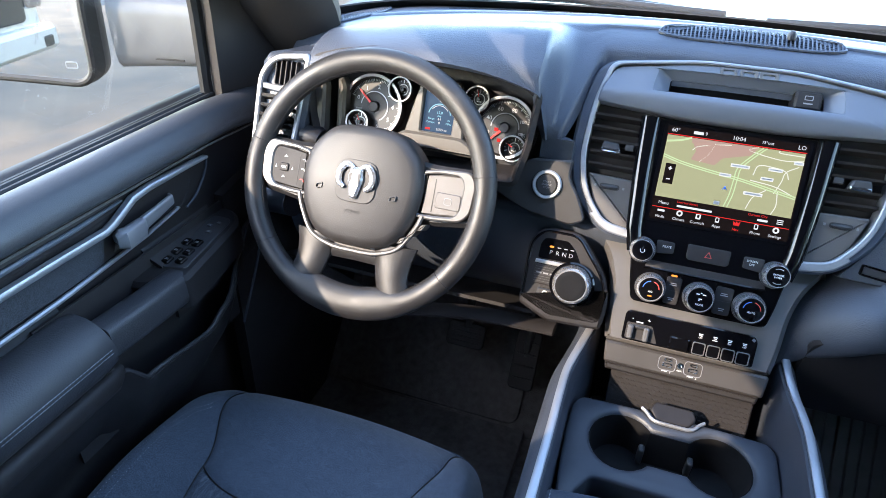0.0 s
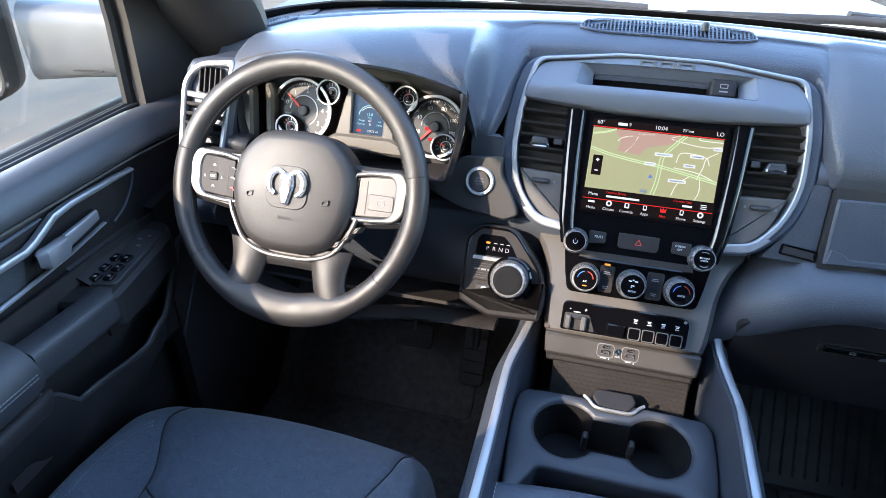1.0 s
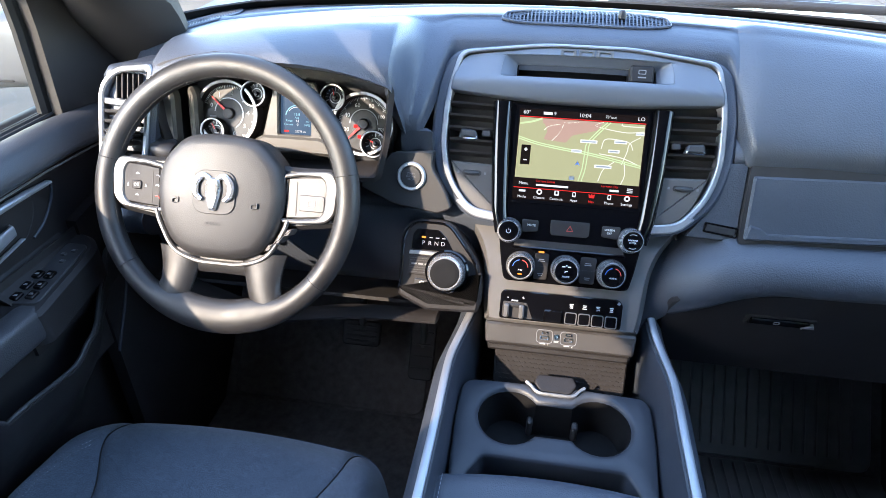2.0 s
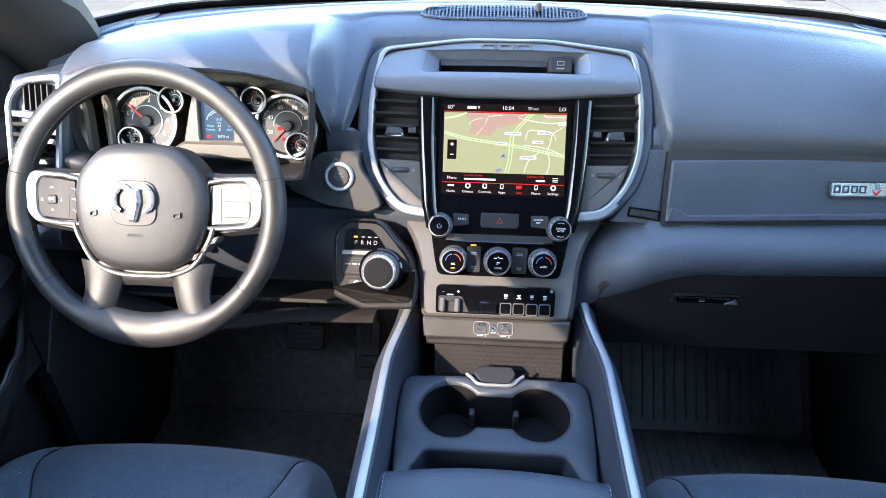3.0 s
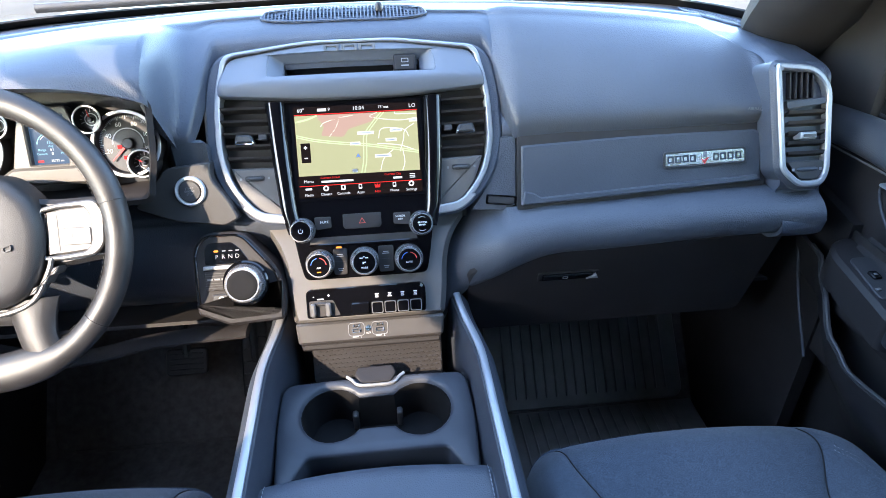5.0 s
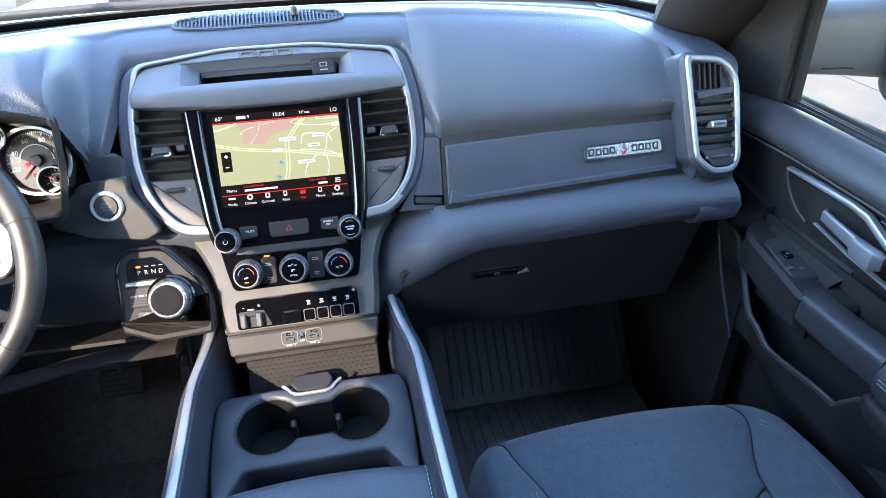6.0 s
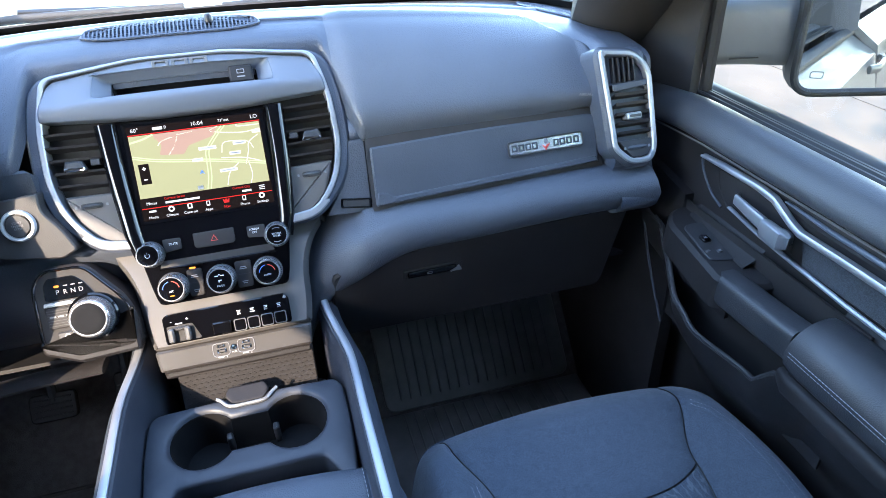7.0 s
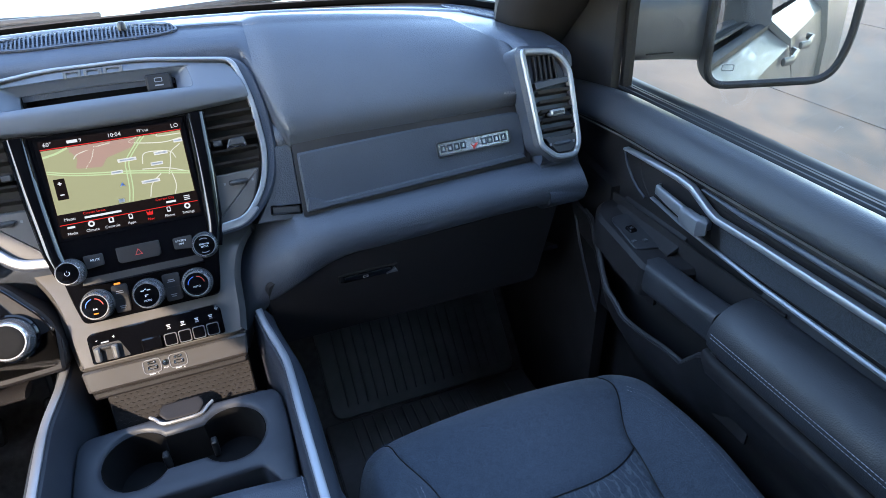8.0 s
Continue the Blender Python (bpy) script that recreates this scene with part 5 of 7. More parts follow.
# ---- rotary gear selector ----
sel = thing("gear_selector", STK @ Vector((-0.185, 0.08, 0)), "rotary gear selector pod with a bright-ringed knob", "gear selector")
POD = rounded([(-0.2440, 0.0360), (-0.1900, 0.0170), (-0.1235, 0.0190), (-0.1215, 0.0500), (-0.1300, 0.0850), (-0.1760, 0.1410), (-0.2280, 0.1410), (-0.2440, 0.1200)], [0.012, 0.012, 0.006, 0.01, 0.02, 0.014, 0.014, 0.012], 4)
part("pod", plate(bmesh.new(), offset(POD, -0.003), -0.085, 0.004, 0.004, STK), LOWBLACK, sel, "black selector pod")
part("pod_rim", frame_ring(bmesh.new(), POD, offset(POD, 0.0035), 0.0, 0.0065, 0.0012, STK), PIANO, sel)
part("grip_edge", plate(bmesh.new(), rounded([(-0.2470, 0.0450), (-0.2440, 0.0270), (-0.2000, 0.0080), (-0.1230, 0.0120), (-0.1200, 0.0620), (-0.1260, 0.0750), (-0.1300, 0.0250), (-0.1980, 0.0220), (-0.2350, 0.0380)], 0.005), -0.02, 0.010, 0.004, STK), LOWBLACK, sel, "grained lower edge")
part("gear_window", plate(bmesh.new(), rounded([(-0.2300, 0.0980), (-0.1660, 0.0980), (-0.1780, 0.1180), (-0.1900, 0.1290), (-0.2230, 0.1290), (-0.2290, 0.1200)], 0.004), 0.004, 0.0052, 0.0005, STK), PIANO, sel, "gloss gear window")
for i, wd in enumerate("PRND"):
    text(wd, -0.2125 + 0.0098 * i, 0.1085, 0.0088, GREY_INK, sel, STK, 0.0056)
flat("lit_bar", rrect(-0.2125, 0.1170, 0.0065, 0.0030, 0.001, 1), 0.0054, AMBER, sel, STK, deep=0.0008)
for u in (-0.2015, -0.1920, -0.1825):
    flat("dim_bar", rrect(u, 0.1170, 0.0055, 0.0014, 0.0005, 1), 0.0054, GREY_INK, sel, STK)
part("window_bar", plate(bmesh.new(), rounded([(-0.2330, 0.0905), (-0.1950, 0.0905), (-0.1900, 0.0960), (-0.2320, 0.0960)], 0.001), 0.004, 0.0072, 0.001, STK), SILVERPAINT, sel)
part("mode_plate", plate(bmesh.new(), rounded([(-0.2320, 0.0600), (-0.1990, 0.0600), (-0.1990, 0.0885), (-0.2320, 0.0885)], 0.003), 0.004, 0.0066, 0.001, STK), LOWBLACK, sel)
part("mode_bars", bars(bmesh.new(), STK, [(-0.2240, 0.0765, 0.008), (-0.2140, 0.0765, 0.008), (-0.2045, 0.0765, 0.007)], 0.0022, 0.0066), GREY_INK, sel)
part("mode_grooves", bars(bmesh.new(), STK, [(-0.2155, 0.0640 + 0.0035 * k, 0.030) for k in range(7)], 0.0008, 0.0066), HARD, sel)
bt = part("mode_button", plate(bmesh.new(), rrect(-0.2100, 0.0460, 0.0250, 0.0170, 0.003), 0.004, 0.008, 0.0015, STK), HARD, sel, "small black mode button")
part("button_mark", frame_ring(bmesh.new(), disc(-0.2100, 0.0475, 0.0042, 16), disc(-0.2100, 0.0475, 0.0026, 16), 0.008, 0.0084, 0.0001, STK), WHITE_INK, bt)
flat("lit_bar", rrect(-0.1985, 0.0350, 0.0085, 0.0030, 0.001, 1), 0.0055, AMBER, sel, STK, deep=0.0008)
km = STK @ pose(-0.1735, 0.0690, 0)
kb = part("knob_base", lathe(bmesh.new(), [(0.0325, 0.003), (0.0325, 0.010), (0.0300, 0.012), (0.0292, 0.012)], km, 44), PIANO, sel, "gloss black knob base")
b = bmesh.new()
nn = 110
kr = lambda rad, w, wave: [km @ Vector(((rad + (wave if i % 2 else 0)) * math.cos(2 * math.pi * i / nn), (rad + (wave if i % 2 else 0)) * math.sin(2 * math.pi * i / nn), w)) for i in range(nn)]
skin(b, [kr(0.0285, 0.010, 0), kr(0.0278, 0.014, 0.0005), kr(0.0256, 0.030, 0.0005), kr(0.0246, 0.0325, 0), kr(0.0232, 0.0340, 0), kr(0.0212, 0.0340, 0)], cap0=False)
part("knob_ring", b, BRIGHT, kb, "knurled bright ring", sharp=20)
part("knob_top", lathe(bmesh.new(), [(0.0214, 0.0310), (0.0213, 0.0343), (0.0200, 0.0352), (0.0140, 0.0350), (0.0003, 0.0349)], km, 40), PIT, kb, "flat black knob top")

# ---- steering wheel ----
WHL = tilted(-0.4815, 0.745, 1.0165, 27.5)
whl = thing("steering_wheel", WHL.translation, "charcoal leather steering wheel with silver spoke trims", "steering wheel")
WN = Vector(WHL.col[2][:3])
RC, NR = 0.1765, 120
b = bmesh.new()
rings = []
for i in range(NR):
    a = 2 * math.pi * i / NR
    low = smooth(-0.80, -0.97, math.sin(a))
    rx = 0.0165 + 0.0015 * low
    ring = []
    for j in range(18):
        q = 2 * math.pi * j / 18
        rad = RC + rx * math.cos(q) * (1 if math.cos(q) > 0 else 0.98 + 0.75 * low)
        ring.append(WHL @ Vector((rad * math.cos(a), rad * math.sin(a), 0.0155 * math.sin(q))))
    rings.append(ring)
vs = [[b.verts.new(p) for p in r] for r in rings]
for i in range(NR):
    p, q = vs[i], vs[(i + 1) % NR]
    for j in range(18):
        b.faces.new((p[j], p[(j + 1) % 18], q[(j + 1) % 18], q[j]))
rim = part("rim", b, LEATHER, whl, "grained leather rim")
for a in (13, 167, 218, 322):
    a = radians(a)
    b = bmesh.new()
    tube(b, [WHL @ Vector(((RC + 0.0168 * math.cos(q)) * math.cos(a), (RC + 0.0168 * math.cos(q)) * math.sin(a), 0.0158 * math.sin(q))) for q in [2 * math.pi * k / 20 for k in range(20)]], 0.0006, n=5, closed=True)
    part("rim_seam", b, DARK, rim)
b = bmesh.new()
for a0, a1 in ((18, 162), (190, 216), (324, 350), (224, 246), (294, 316), (258, 282)):
    stitches(b, [WHL @ Vector(((RC - 0.0160) * math.cos(radians(a)), (RC - 0.0160) * math.sin(radians(a)), 0.0065)) for a in range(a0, a1 + 1, 2)], 0.0040, 0.0022, 0.00035, WN)
tagged(part("rim_stitching", b, LOWBLACK, rim), kind="stuff")
# hub cover
COV = sym([(0.030, -0.0880), (0.064, -0.0760), (0.086, -0.0400), (0.0930, 0.010), (0.0850, 0.046), (0.054, 0.078), (0.02, 0.083)], [0.02, 0.02, 0.025, 0.03, 0.02, 0.02, 0.02], 4)
dome = lambda u, v: 0.010 - 1.1 * u * u - 0.9 * v * v
def domed(outline, w0, w1, edge, m, f, steps=5):
    b = bmesh.new()
    rings = [[m @ Vector((u, v, w0 + f(u, v))) for u, v in outline]]
    for k in range(steps + 1):
        q = k / steps
        rings.append([m @ Vector((u, v, w1 - edge * (1 - math.sin(q * math.pi / 2)) + f(u, v))) for u, v in offset(outline, edge * (1 - math.cos(q * math.pi / 2)))])
    base = offset(outline, edge)
    cu, cv = sum(p[0] for p in base) / len(base), sum(p[1] for p in base) / len(base)
    for k in (0.8, 0.6, 0.4, 0.2, 0.05):
        rings.append([m @ Vector((cu + (u - cu) * k, cv + (v - cv) * k, w1 + f(cu + (u - cu) * k, cv + (v - cv) * k))) for u, v in base])
    skin(b, rings)
    return b
cov = part("airbag_cover", domed(COV, -0.03, 0.020, 0.016, WHL, dome), AIRBAGCOVER, whl, "grained airbag cover")
EM = WHL @ pose(0, 0.004, 0.0302) @ Matrix.Diagonal((1.22, 1.22, 1, 1))
part("emblem_field", plate(bmesh.new(), rrect(0, 0, 0.050, 0.048, 0.016, 6), -0.004, 0.0006, 0.0006, EM), AIRBAGCOVER, cov, "rounded dark emblem field")
# plain emblem: two curled side lobes and a tapering middle shape
for sgn in (-1, 1):
    mm = EM @ Matrix.Diagonal((sgn, 1, 1, 1))
    part("emblem_lobe", tube(bmesh.new(), [mm @ Vector(p) for p in spline([(0.004, 0.015, 0.002), (0.013, 0.0175, 0.003), (0.0200, 0.009, 0.003), (0.0195, -0.003, 0.003), (0.0130, -0.0085, 0.003)], 6)], [0.0030 + 0.0022 * math.sin(math.pi * i / 24) for i in range(25)], 0.0028, n=8, up=tuple(WN)), BRIGHT, cov, "bright emblem lobe")
part("emblem_middle", plate(bmesh.new(), rounded([(-0.0042, -0.0200), (0.0042, -0.0200), (0.0095, 0.002), (0.0075, 0.016), (-0.0075, 0.016), (-0.0095, 0.002)], 0.003), 0.0, 0.0065, 0.003, EM), BRIGHT, cov, "tapering bright emblem middle")
for sgn in (-1, 1):
    part("emblem_slit", plate(bmesh.new(), rounded([(sgn * 0.0030, 0.013), (sgn * 0.0072, 0.006), (sgn * 0.0060, -0.004), (sgn * 0.0034, 0.001)], 0.0008, 2), 0.0050, 0.0068, 0.0002, EM), HARD, cov)
text("AIRBAG", 0, -0.0385, 0.0066, DARK, cov, WHL @ pose(0, 0, 0.0298))
for u in (-0.046, 0.046):
    part("horn_mark", frame_ring(bmesh.new(), rounded([(u - 0.004, -0.016), (u + 0.004, -0.014), (u + 0.004, -0.008), (u - 0.004, -0.0105)], 0.001, 2), rounded([(u - 0.003, -0.0147), (u + 0.003, -0.0130), (u + 0.003, -0.0092), (u - 0.003, -0.0110)], 0.0008, 2), -0.008, -0.0016, 0.0002, EM), HARD, cov)
# silver line under the cover and the two side trims
line = [(-0.096, -0.026), (-0.0885, -0.046), (-0.068, -0.0785), (-0.036, -0.0920), (0.0, -0.0940), (0.036, -0.0920), (0.068, -0.0785), (0.0885, -0.046), (0.096, -0.026)]
part("silver_line", tube(bmesh.new(), [WHL @ Vector((p.x, p.y, 0.006)) for p in spline([(u, v, 0) for u, v in line], 6)], 0.0035, 0.004, n=8, up=tuple(WN)), WHEELTRIM, whl, "silver line below the hub cover")
for sgn, tag in ((-1, "l"), (1, "r")):
    mm = WHL @ Matrix.Diagonal((sgn, 1, 1, 1))
    sp = part("spoke", plate(bmesh.new(), rounded([(0.060, -0.045), (0.100, -0.040), (0.168, -0.030), (0.170, 0.048), (0.100, 0.046), (0.060, 0.050)], 0.012), -0.024, -0.002, 0.006, mm), LEATHER, whl, "leather side spoke")
    O = rounded([(0.086, -0.030), (0.110, -0.030), (0.150, -0.026), (0.162, -0.012), (0.164, 0.028), (0.154, 0.044), (0.110, 0.041), (0.088, 0.036)], [0.003, 0.006, 0.01, 0.008, 0.010, 0.008, 0.006, 0.003], 4)
    part("spoke_trim", frame_ring(bmesh.new(), O, rounded([(0.0865, -0.0240), (0.110, -0.0240), (0.139, -0.0205), (0.146, -0.010), (0.147, 0.024), (0.141, 0.0355), (0.110, 0.0350), (0.0885, 0.0305)], [0.003, 0.006, 0.01, 0.008, 0.010, 0.008, 0.006, 0.003], 4), -0.006, 0.008, 0.002, mm), WHEELTRIM, sp, "silver spoke trim")
    pad_l = part("switch_pad", plate(bmesh.new(), offset(O, 0.0072), -0.006, 0.0055, 0.002, mm), LOWBLACK if sgn < 0 else GUN, sp, "switch pad on the spoke")
    if sgn < 0:
        part("pad_split", bars(bmesh.new(), mm, [(0.1040, 0.004, 0.0012)], 0.046, 0.0055), DARK, pad_l)
        part("ok_key", plate(bmesh.new(), rrect(0.127, 0.005, 0.014, 0.012, 0.003), 0.0055, 0.0075, 0.001, mm), LOWBLACK, pad_l)
        text("OK", -0.127, 0.005, 0.0058, WHITE_INK, pad_l, WHL, 0.0076)
        for du, dv, w_, h_ in ((0, 0.0165, 0.006, 0.0032), (0, -0.0135, 0.006, 0.0032), (0.0140, 0.000, 0.0028, 0.005), (-0.0130, 0.000, 0.0028, 0.005)):
            tri_ = [(0.127 + du - w_ / 2, 0.005 + dv - h_ / 2), (0.127 + du + w_ / 2, 0.005 + dv - h_ / 2), (0.127 + du, 0.005 + dv + h_ / 2)]
            part("arrow_mark", frame_ring(bmesh.new(), tri_, offset(tri_, 0.0006), 0.0055, 0.0060, 0.0001, mm), WHITE_INK, pad_l)
        for v_, mt in ((0.019, GREY_INK), (0.005, WHITE_INK), (-0.010, RED_INK)):
            part("phone_mark", tube(bmesh.new(), [mm @ Vector((0.0955 + a, v_ + b_, 0.0060)) for a, b_ in ((-0.0035, -0.002), (0, 0.0015), (0.0035, 0.001))], 0.0010, n=5), mt, pad_l)
    else:
        part("pad_split", bars(bmesh.new(), mm, [(0.1065, 0.004, 0.0012)], 0.046, 0.0055), DARK, pad_l)
        part("cruise_key", plate(bmesh.new(), rrect(0.128, -0.001, 0.036, 0.022, 0.004), 0.0055, 0.0070, 0.001, mm), GUN, pad_l)
        part("key_mark", frame_ring(bmesh.new(), rrect(0.128, -0.001, 0.011, 0.010, 0.003), rrect(0.128, -0.001, 0.009, 0.008, 0.002), 0.0070, 0.0074, 0.0001, mm), GREY_INK, pad_l)
        for q in (0, 1, 2):
            part("side_key", plate(bmesh.new(), rounded([(0.0905 - 0.013 * q, -0.036 - 0.0115 * q), (0.0985 - 0.013 * q, -0.0335 - 0.0115 * q), (0.0925 - 0.013 * q, -0.0435 - 0.0115 * q), (0.0850 - 0.013 * q, -0.0455 - 0.0115 * q)], 0.001), -0.012, 0.012, 0.001, mm @ pose(0.0075, -0.003, 0)), GUN, sp, "small lower key")
    # lower spoke
    b = bmesh.new()
    tube(b, [mm @ Vector(p) for p in spline([(0.060, -0.078, -0.006), (0.062, -0.105, -0.004), (0.066, -0.130, -0.002), (0.076, -0.155, -0.001), (0.081, -0.164, -0.002)], 5)], [0.021 + 0.014 * (1 - q / 20) ** 3 + 0.008 * (q / 20) ** 3 for q in range(21)], 0.0125, n=14, up=tuple(WN))
    part("lower_spoke", b, LEATHER, whl, "leather lower spoke")
part("lower_bridge", tube(bmesh.new(), [WHL @ Vector((u, -0.094 - 0.02 * abs(u), -0.008)) for u in (-0.08, -0.04, 0, 0.04, 0.08)], 0.016, 0.008, n=10, up=tuple(WN)), LEATHER, whl)
part("hub_back", lathe(bmesh.new(), [(0.075, -0.012), (0.085, -0.030), (0.062, -0.050), (0.052, -0.055)], WHL @ pose(0, -0.005, 0), 32), HARD, whl, "black hub back")
# column shroud and stalk
col = thing("steering_column", WHL @ Vector((0, -0.02, -0.12)), "black steering column shroud", "steering column")
COLM = axes(WHL.translation, (1, 0, 0), (0, 0.28, 0.96), (0, -0.96, 0.28))
part("shroud", tube(bmesh.new(), [COLM @ Vector((0, -0.018 - 0.1 * k, -0.045 - k)) for k in (0, 0.03, 0.08, 0.16)], [0.056, 0.062, 0.066, 0.070], [0.044, 0.052, 0.056, 0.06], n=20, power=0.75), HARD, col, "two-part column shroud")
part("ignition_lock", lathe(bmesh.new(), [(0.014, 0), (0.014, 0.01), (0.010, 0.012), (0.009, 0.006), (0.0003, 0.006)], COLM @ pose(-0.075, -0.06, -0.055), 24), HARD, col)
stk = thing("indicator_stalk", WHL @ Vector((-0.10, 0.045, -0.06)), "black multifunction stalk with white symbols", "stalk")
STM = WHL @ pose(0, 0, -0.055)
part("stalk_arm", tube(bmesh.new(), [STM @ Vector(p) for p in ((-0.045, 0.036, -0.005), (-0.075, 0.045, 0), (-0.104, 0.053, 0.004))], [0.014, 0.016, 0.017], [0.011, 0.012, 0.013], n=14, power=0.7), HARD, stk)
hd = part("stalk_head", tube(bmesh.new(), [STM @ Vector(p) for p in ((-0.106, 0.055, 0.005), (-0.111, 0.056, 0.006), (-0.155, 0.065, 0.010), (-0.163, 0.067, 0.011))], [0.019, 0.021, 0.019, 0.014], [0.014, 0.016, 0.014, 0.009], n=16, power=0.7), HARD, stk, "twist end of the stalk")
SMK = STM @ pose(-0.134, 0.062, 0.0262, 0, 6, -13)
part("wiper_mark", bars(bmesh.new(), SMK, [(-0.007, 0, 0.010), (0.008, 0.0, 0.004)], 0.0012), WHITE_INK, stk)
part("wiper_ring", frame_ring(bmesh.new(), disc(0.002, 0, 0.0030, 14), disc(0.002, 0, 0.0018, 14), 0, 0.0004, 0.0001, SMK), WHITE_INK, stk)
part("wash_mark", bars(bmesh.new(), SMK @ pose(0.036, -0.010, -0.004, 0, 6, 0), [(0, 0.006, 0.006), (0, 0.001, 0.007), (0, -0.003, 0.005)], 0.0016), WHITE_INK, stk)
# panel under the column and pedals
low = thing("column_trim", (-0.48, 0.86, 0.80), "grey lower trim under the steering column", "trim panel")
part("trim_sheet", tube(bmesh.new(), spline([(-0.66, 0.83, 0.80), (-0.48, 0.80, 0.77), (-0.33, 0.81, 0.785), (-0.19, 0.80, 0.80)], 6), 0.018, 0.006, n=10), LOWBLACK, low)
for nm, x, z, w_, h_ in (("brake_pedal", -0.400, 0.53, 0.085, 0.055), ("accelerator_pedal", -0.265, 0.50, 0.055, 0.13)):
    p = thing(nm, (x, 1.05, z), "black rubber-faced pedal in the footwell", "pedal")
    PM = tilted(x, 1.05, z, 35)
    part("pad", plate(bmesh.new(), rrect(0, 0, w_, h_, 0.012), -0.010, 0.0, 0.003, PM), LOWBLACK, p)
    for k in range(4):
        part("rib", plate(bmesh.new(), rrect(0, h_ * (-0.3 + 0.2 * k), w_ * 0.8, 0.004, 0.001), 0, 0.0025, 0.001, PM), LOWBLACK, p)
    part("arm", tube(bmesh.new(), [PM @ Vector((0, 0, -0.01)), Vector((x, 1.10, z + 0.10)), Vector((x, 1.13, z + 0.28))], 0.009, n=8), HARD, p)

# ---- centre console ----
con = thing("center_console", (0, 0.6, 0.30), "blue-grey floor console with cup holders and silver rails", "console")
# cup holder deck: y forward is v, x is u, slightly raised to the front
DECK = axes((0, 0.56, 0.726), (1, 0, 0), (0, 0.993, 0.12), (0, -0.12, 0.993))
deck_o = rounded([(-0.139, -0.035), (0.139, -0.035), (0.1415, 0.10), (0.138, 0.163), (0.118, 0.173), (-0.118, 0.173), (-0.138, 0.163), (-0.1415, 0.10)], [0.004, 0.004, 0.02, 0.014, 0.02, 0.02, 0.014, 0.02], 5)
def cup_outline(r, neck, n=22):
    """Two cups joined by a neck, counted from the right."""
    cy, cx = 0.112, 0.0625
    out = []
    a0 = math.acos(min(1, (cx - 0.028) / r)) if r > cx - 0.028 else 0
    a0 = math.asin(neck / r)
    for i in range(n + 1):
        a = -math.pi + a0 + (2 * math.pi - 2 * a0) * i / n
        out.append((cx + r * math.cos(a), cy + r * math.sin(a)))
    for i in range(n + 1):
        a = a0 + (2 * math.pi - 2 * a0) * i / n
        out.append((-cx + r * math.cos(a), cy + r * math.sin(a)))
    return out
cups = cup_outline(0.0455, 0.027)
deck_out = sym([(0.085, 0.0415), (0.0965, 0.0400), (0.1175, 0.004), (0.1250, -0.035), (0.1345, -0.035), (0.1390, 0.05), (0.1415, 0.10), (0.1385, 0.156), (0.128, 0.170), (0.06, 0.173)], [0.004, 0.010, 0.02, 0.001, 0.001, 0.05, 0.03, 0.012, 0.012, 0.02], 5)
P = lambda q, w: [DECK @ Vector((u, v, w)) for u, v in q]
lip_o, lip_m = offset(cups, -0.0085), offset(cups, -0.003)
b = bmesh.new()
outer = skin(b, [P(deck_out, -0.05), P(deck_out, -0.006), P(offset(deck_out, 0.0012), -0.0020), P(offset(deck_out, 0.0040), 0.0)], cap0=False, cap1=False)[-1]
inner = skin(b, [P(lip_o, 0.0), P(offset(cups, -0.005), -0.0006), P(lip_m, -0.0020), P(cups, -0.007), P(offset(cups, 0.001), -0.012)], cap0=False, cap1=False)[0]
rim_edges = [b.edges.get((q[i - 1], q[i])) for q in (outer, inner) for i in range(len(q))]
bmesh.ops.triangle_fill(b, use_beauty=True, edges=rim_edges, normal=DECK.col[2][:3])
deck = part("cup_deck", b, CONSOLE, con, "grained blue-grey cup holder deck", sharp=50)
b = bmesh.new()
skin(b, [P(offset(cups, -0.0004), -0.006), P(offset(cups, 0.004), -0.055), P(offset(cups, 0.008), -0.066)], cap0=False)
part("cup_well", thick(b, 0.001), PIT, deck, "black double cup well")
for sgn in (-1, 1):
    part("cup_finger", domed(rrect(sgn * 0.033, 0.130, 0.009, 0.014, 0.004), -0.06, -0.030, 0.004, DECK, lambda u, v: 0, 3), HARD, deck, "rubber cup gripper")
part("slot_floor", plate(bmesh.new(), rrect(0, 0.0, 0.26, 0.13, 0.01), -0.09, -0.075, 0, DECK), DARK, con)
part("slot_back", plate(bmesh.new(), rrect(0, 0.050, 0.20, 0.012, 0.002), -0.09, -0.006, 0.001, DECK), HARD, con)
# latch of the front bin
LA = DECK @ pose(0, 0.168, 0.0)
lt = part("bin_latch", domed(rounded([(-0.032, 0.006), (-0.022, -0.009), (0.022, -0.009), (0.032, 0.006), (0.026, 0.018), (-0.026, 0.018)], 0.004), -0.03, 0.004, 0.003, LA, lambda u, v: 0.30 * v, 3), LOWBLACK, con, "black bin latch with silver edge")
part("latch_edge", tube(bmesh.new(), [LA @ Vector((p.x, p.y, 0.004)) for p in spline([(-0.043, 0.004, 0), (-0.036, -0.002, 0), (-0.025, -0.0135, 0), (0, -0.0150, 0), (0.025, -0.0135, 0), (0.036, -0.002, 0), (0.043, 0.004, 0)], 4)], 0.0024, 0.003, n=8), SILVER, lt, "silver edge")
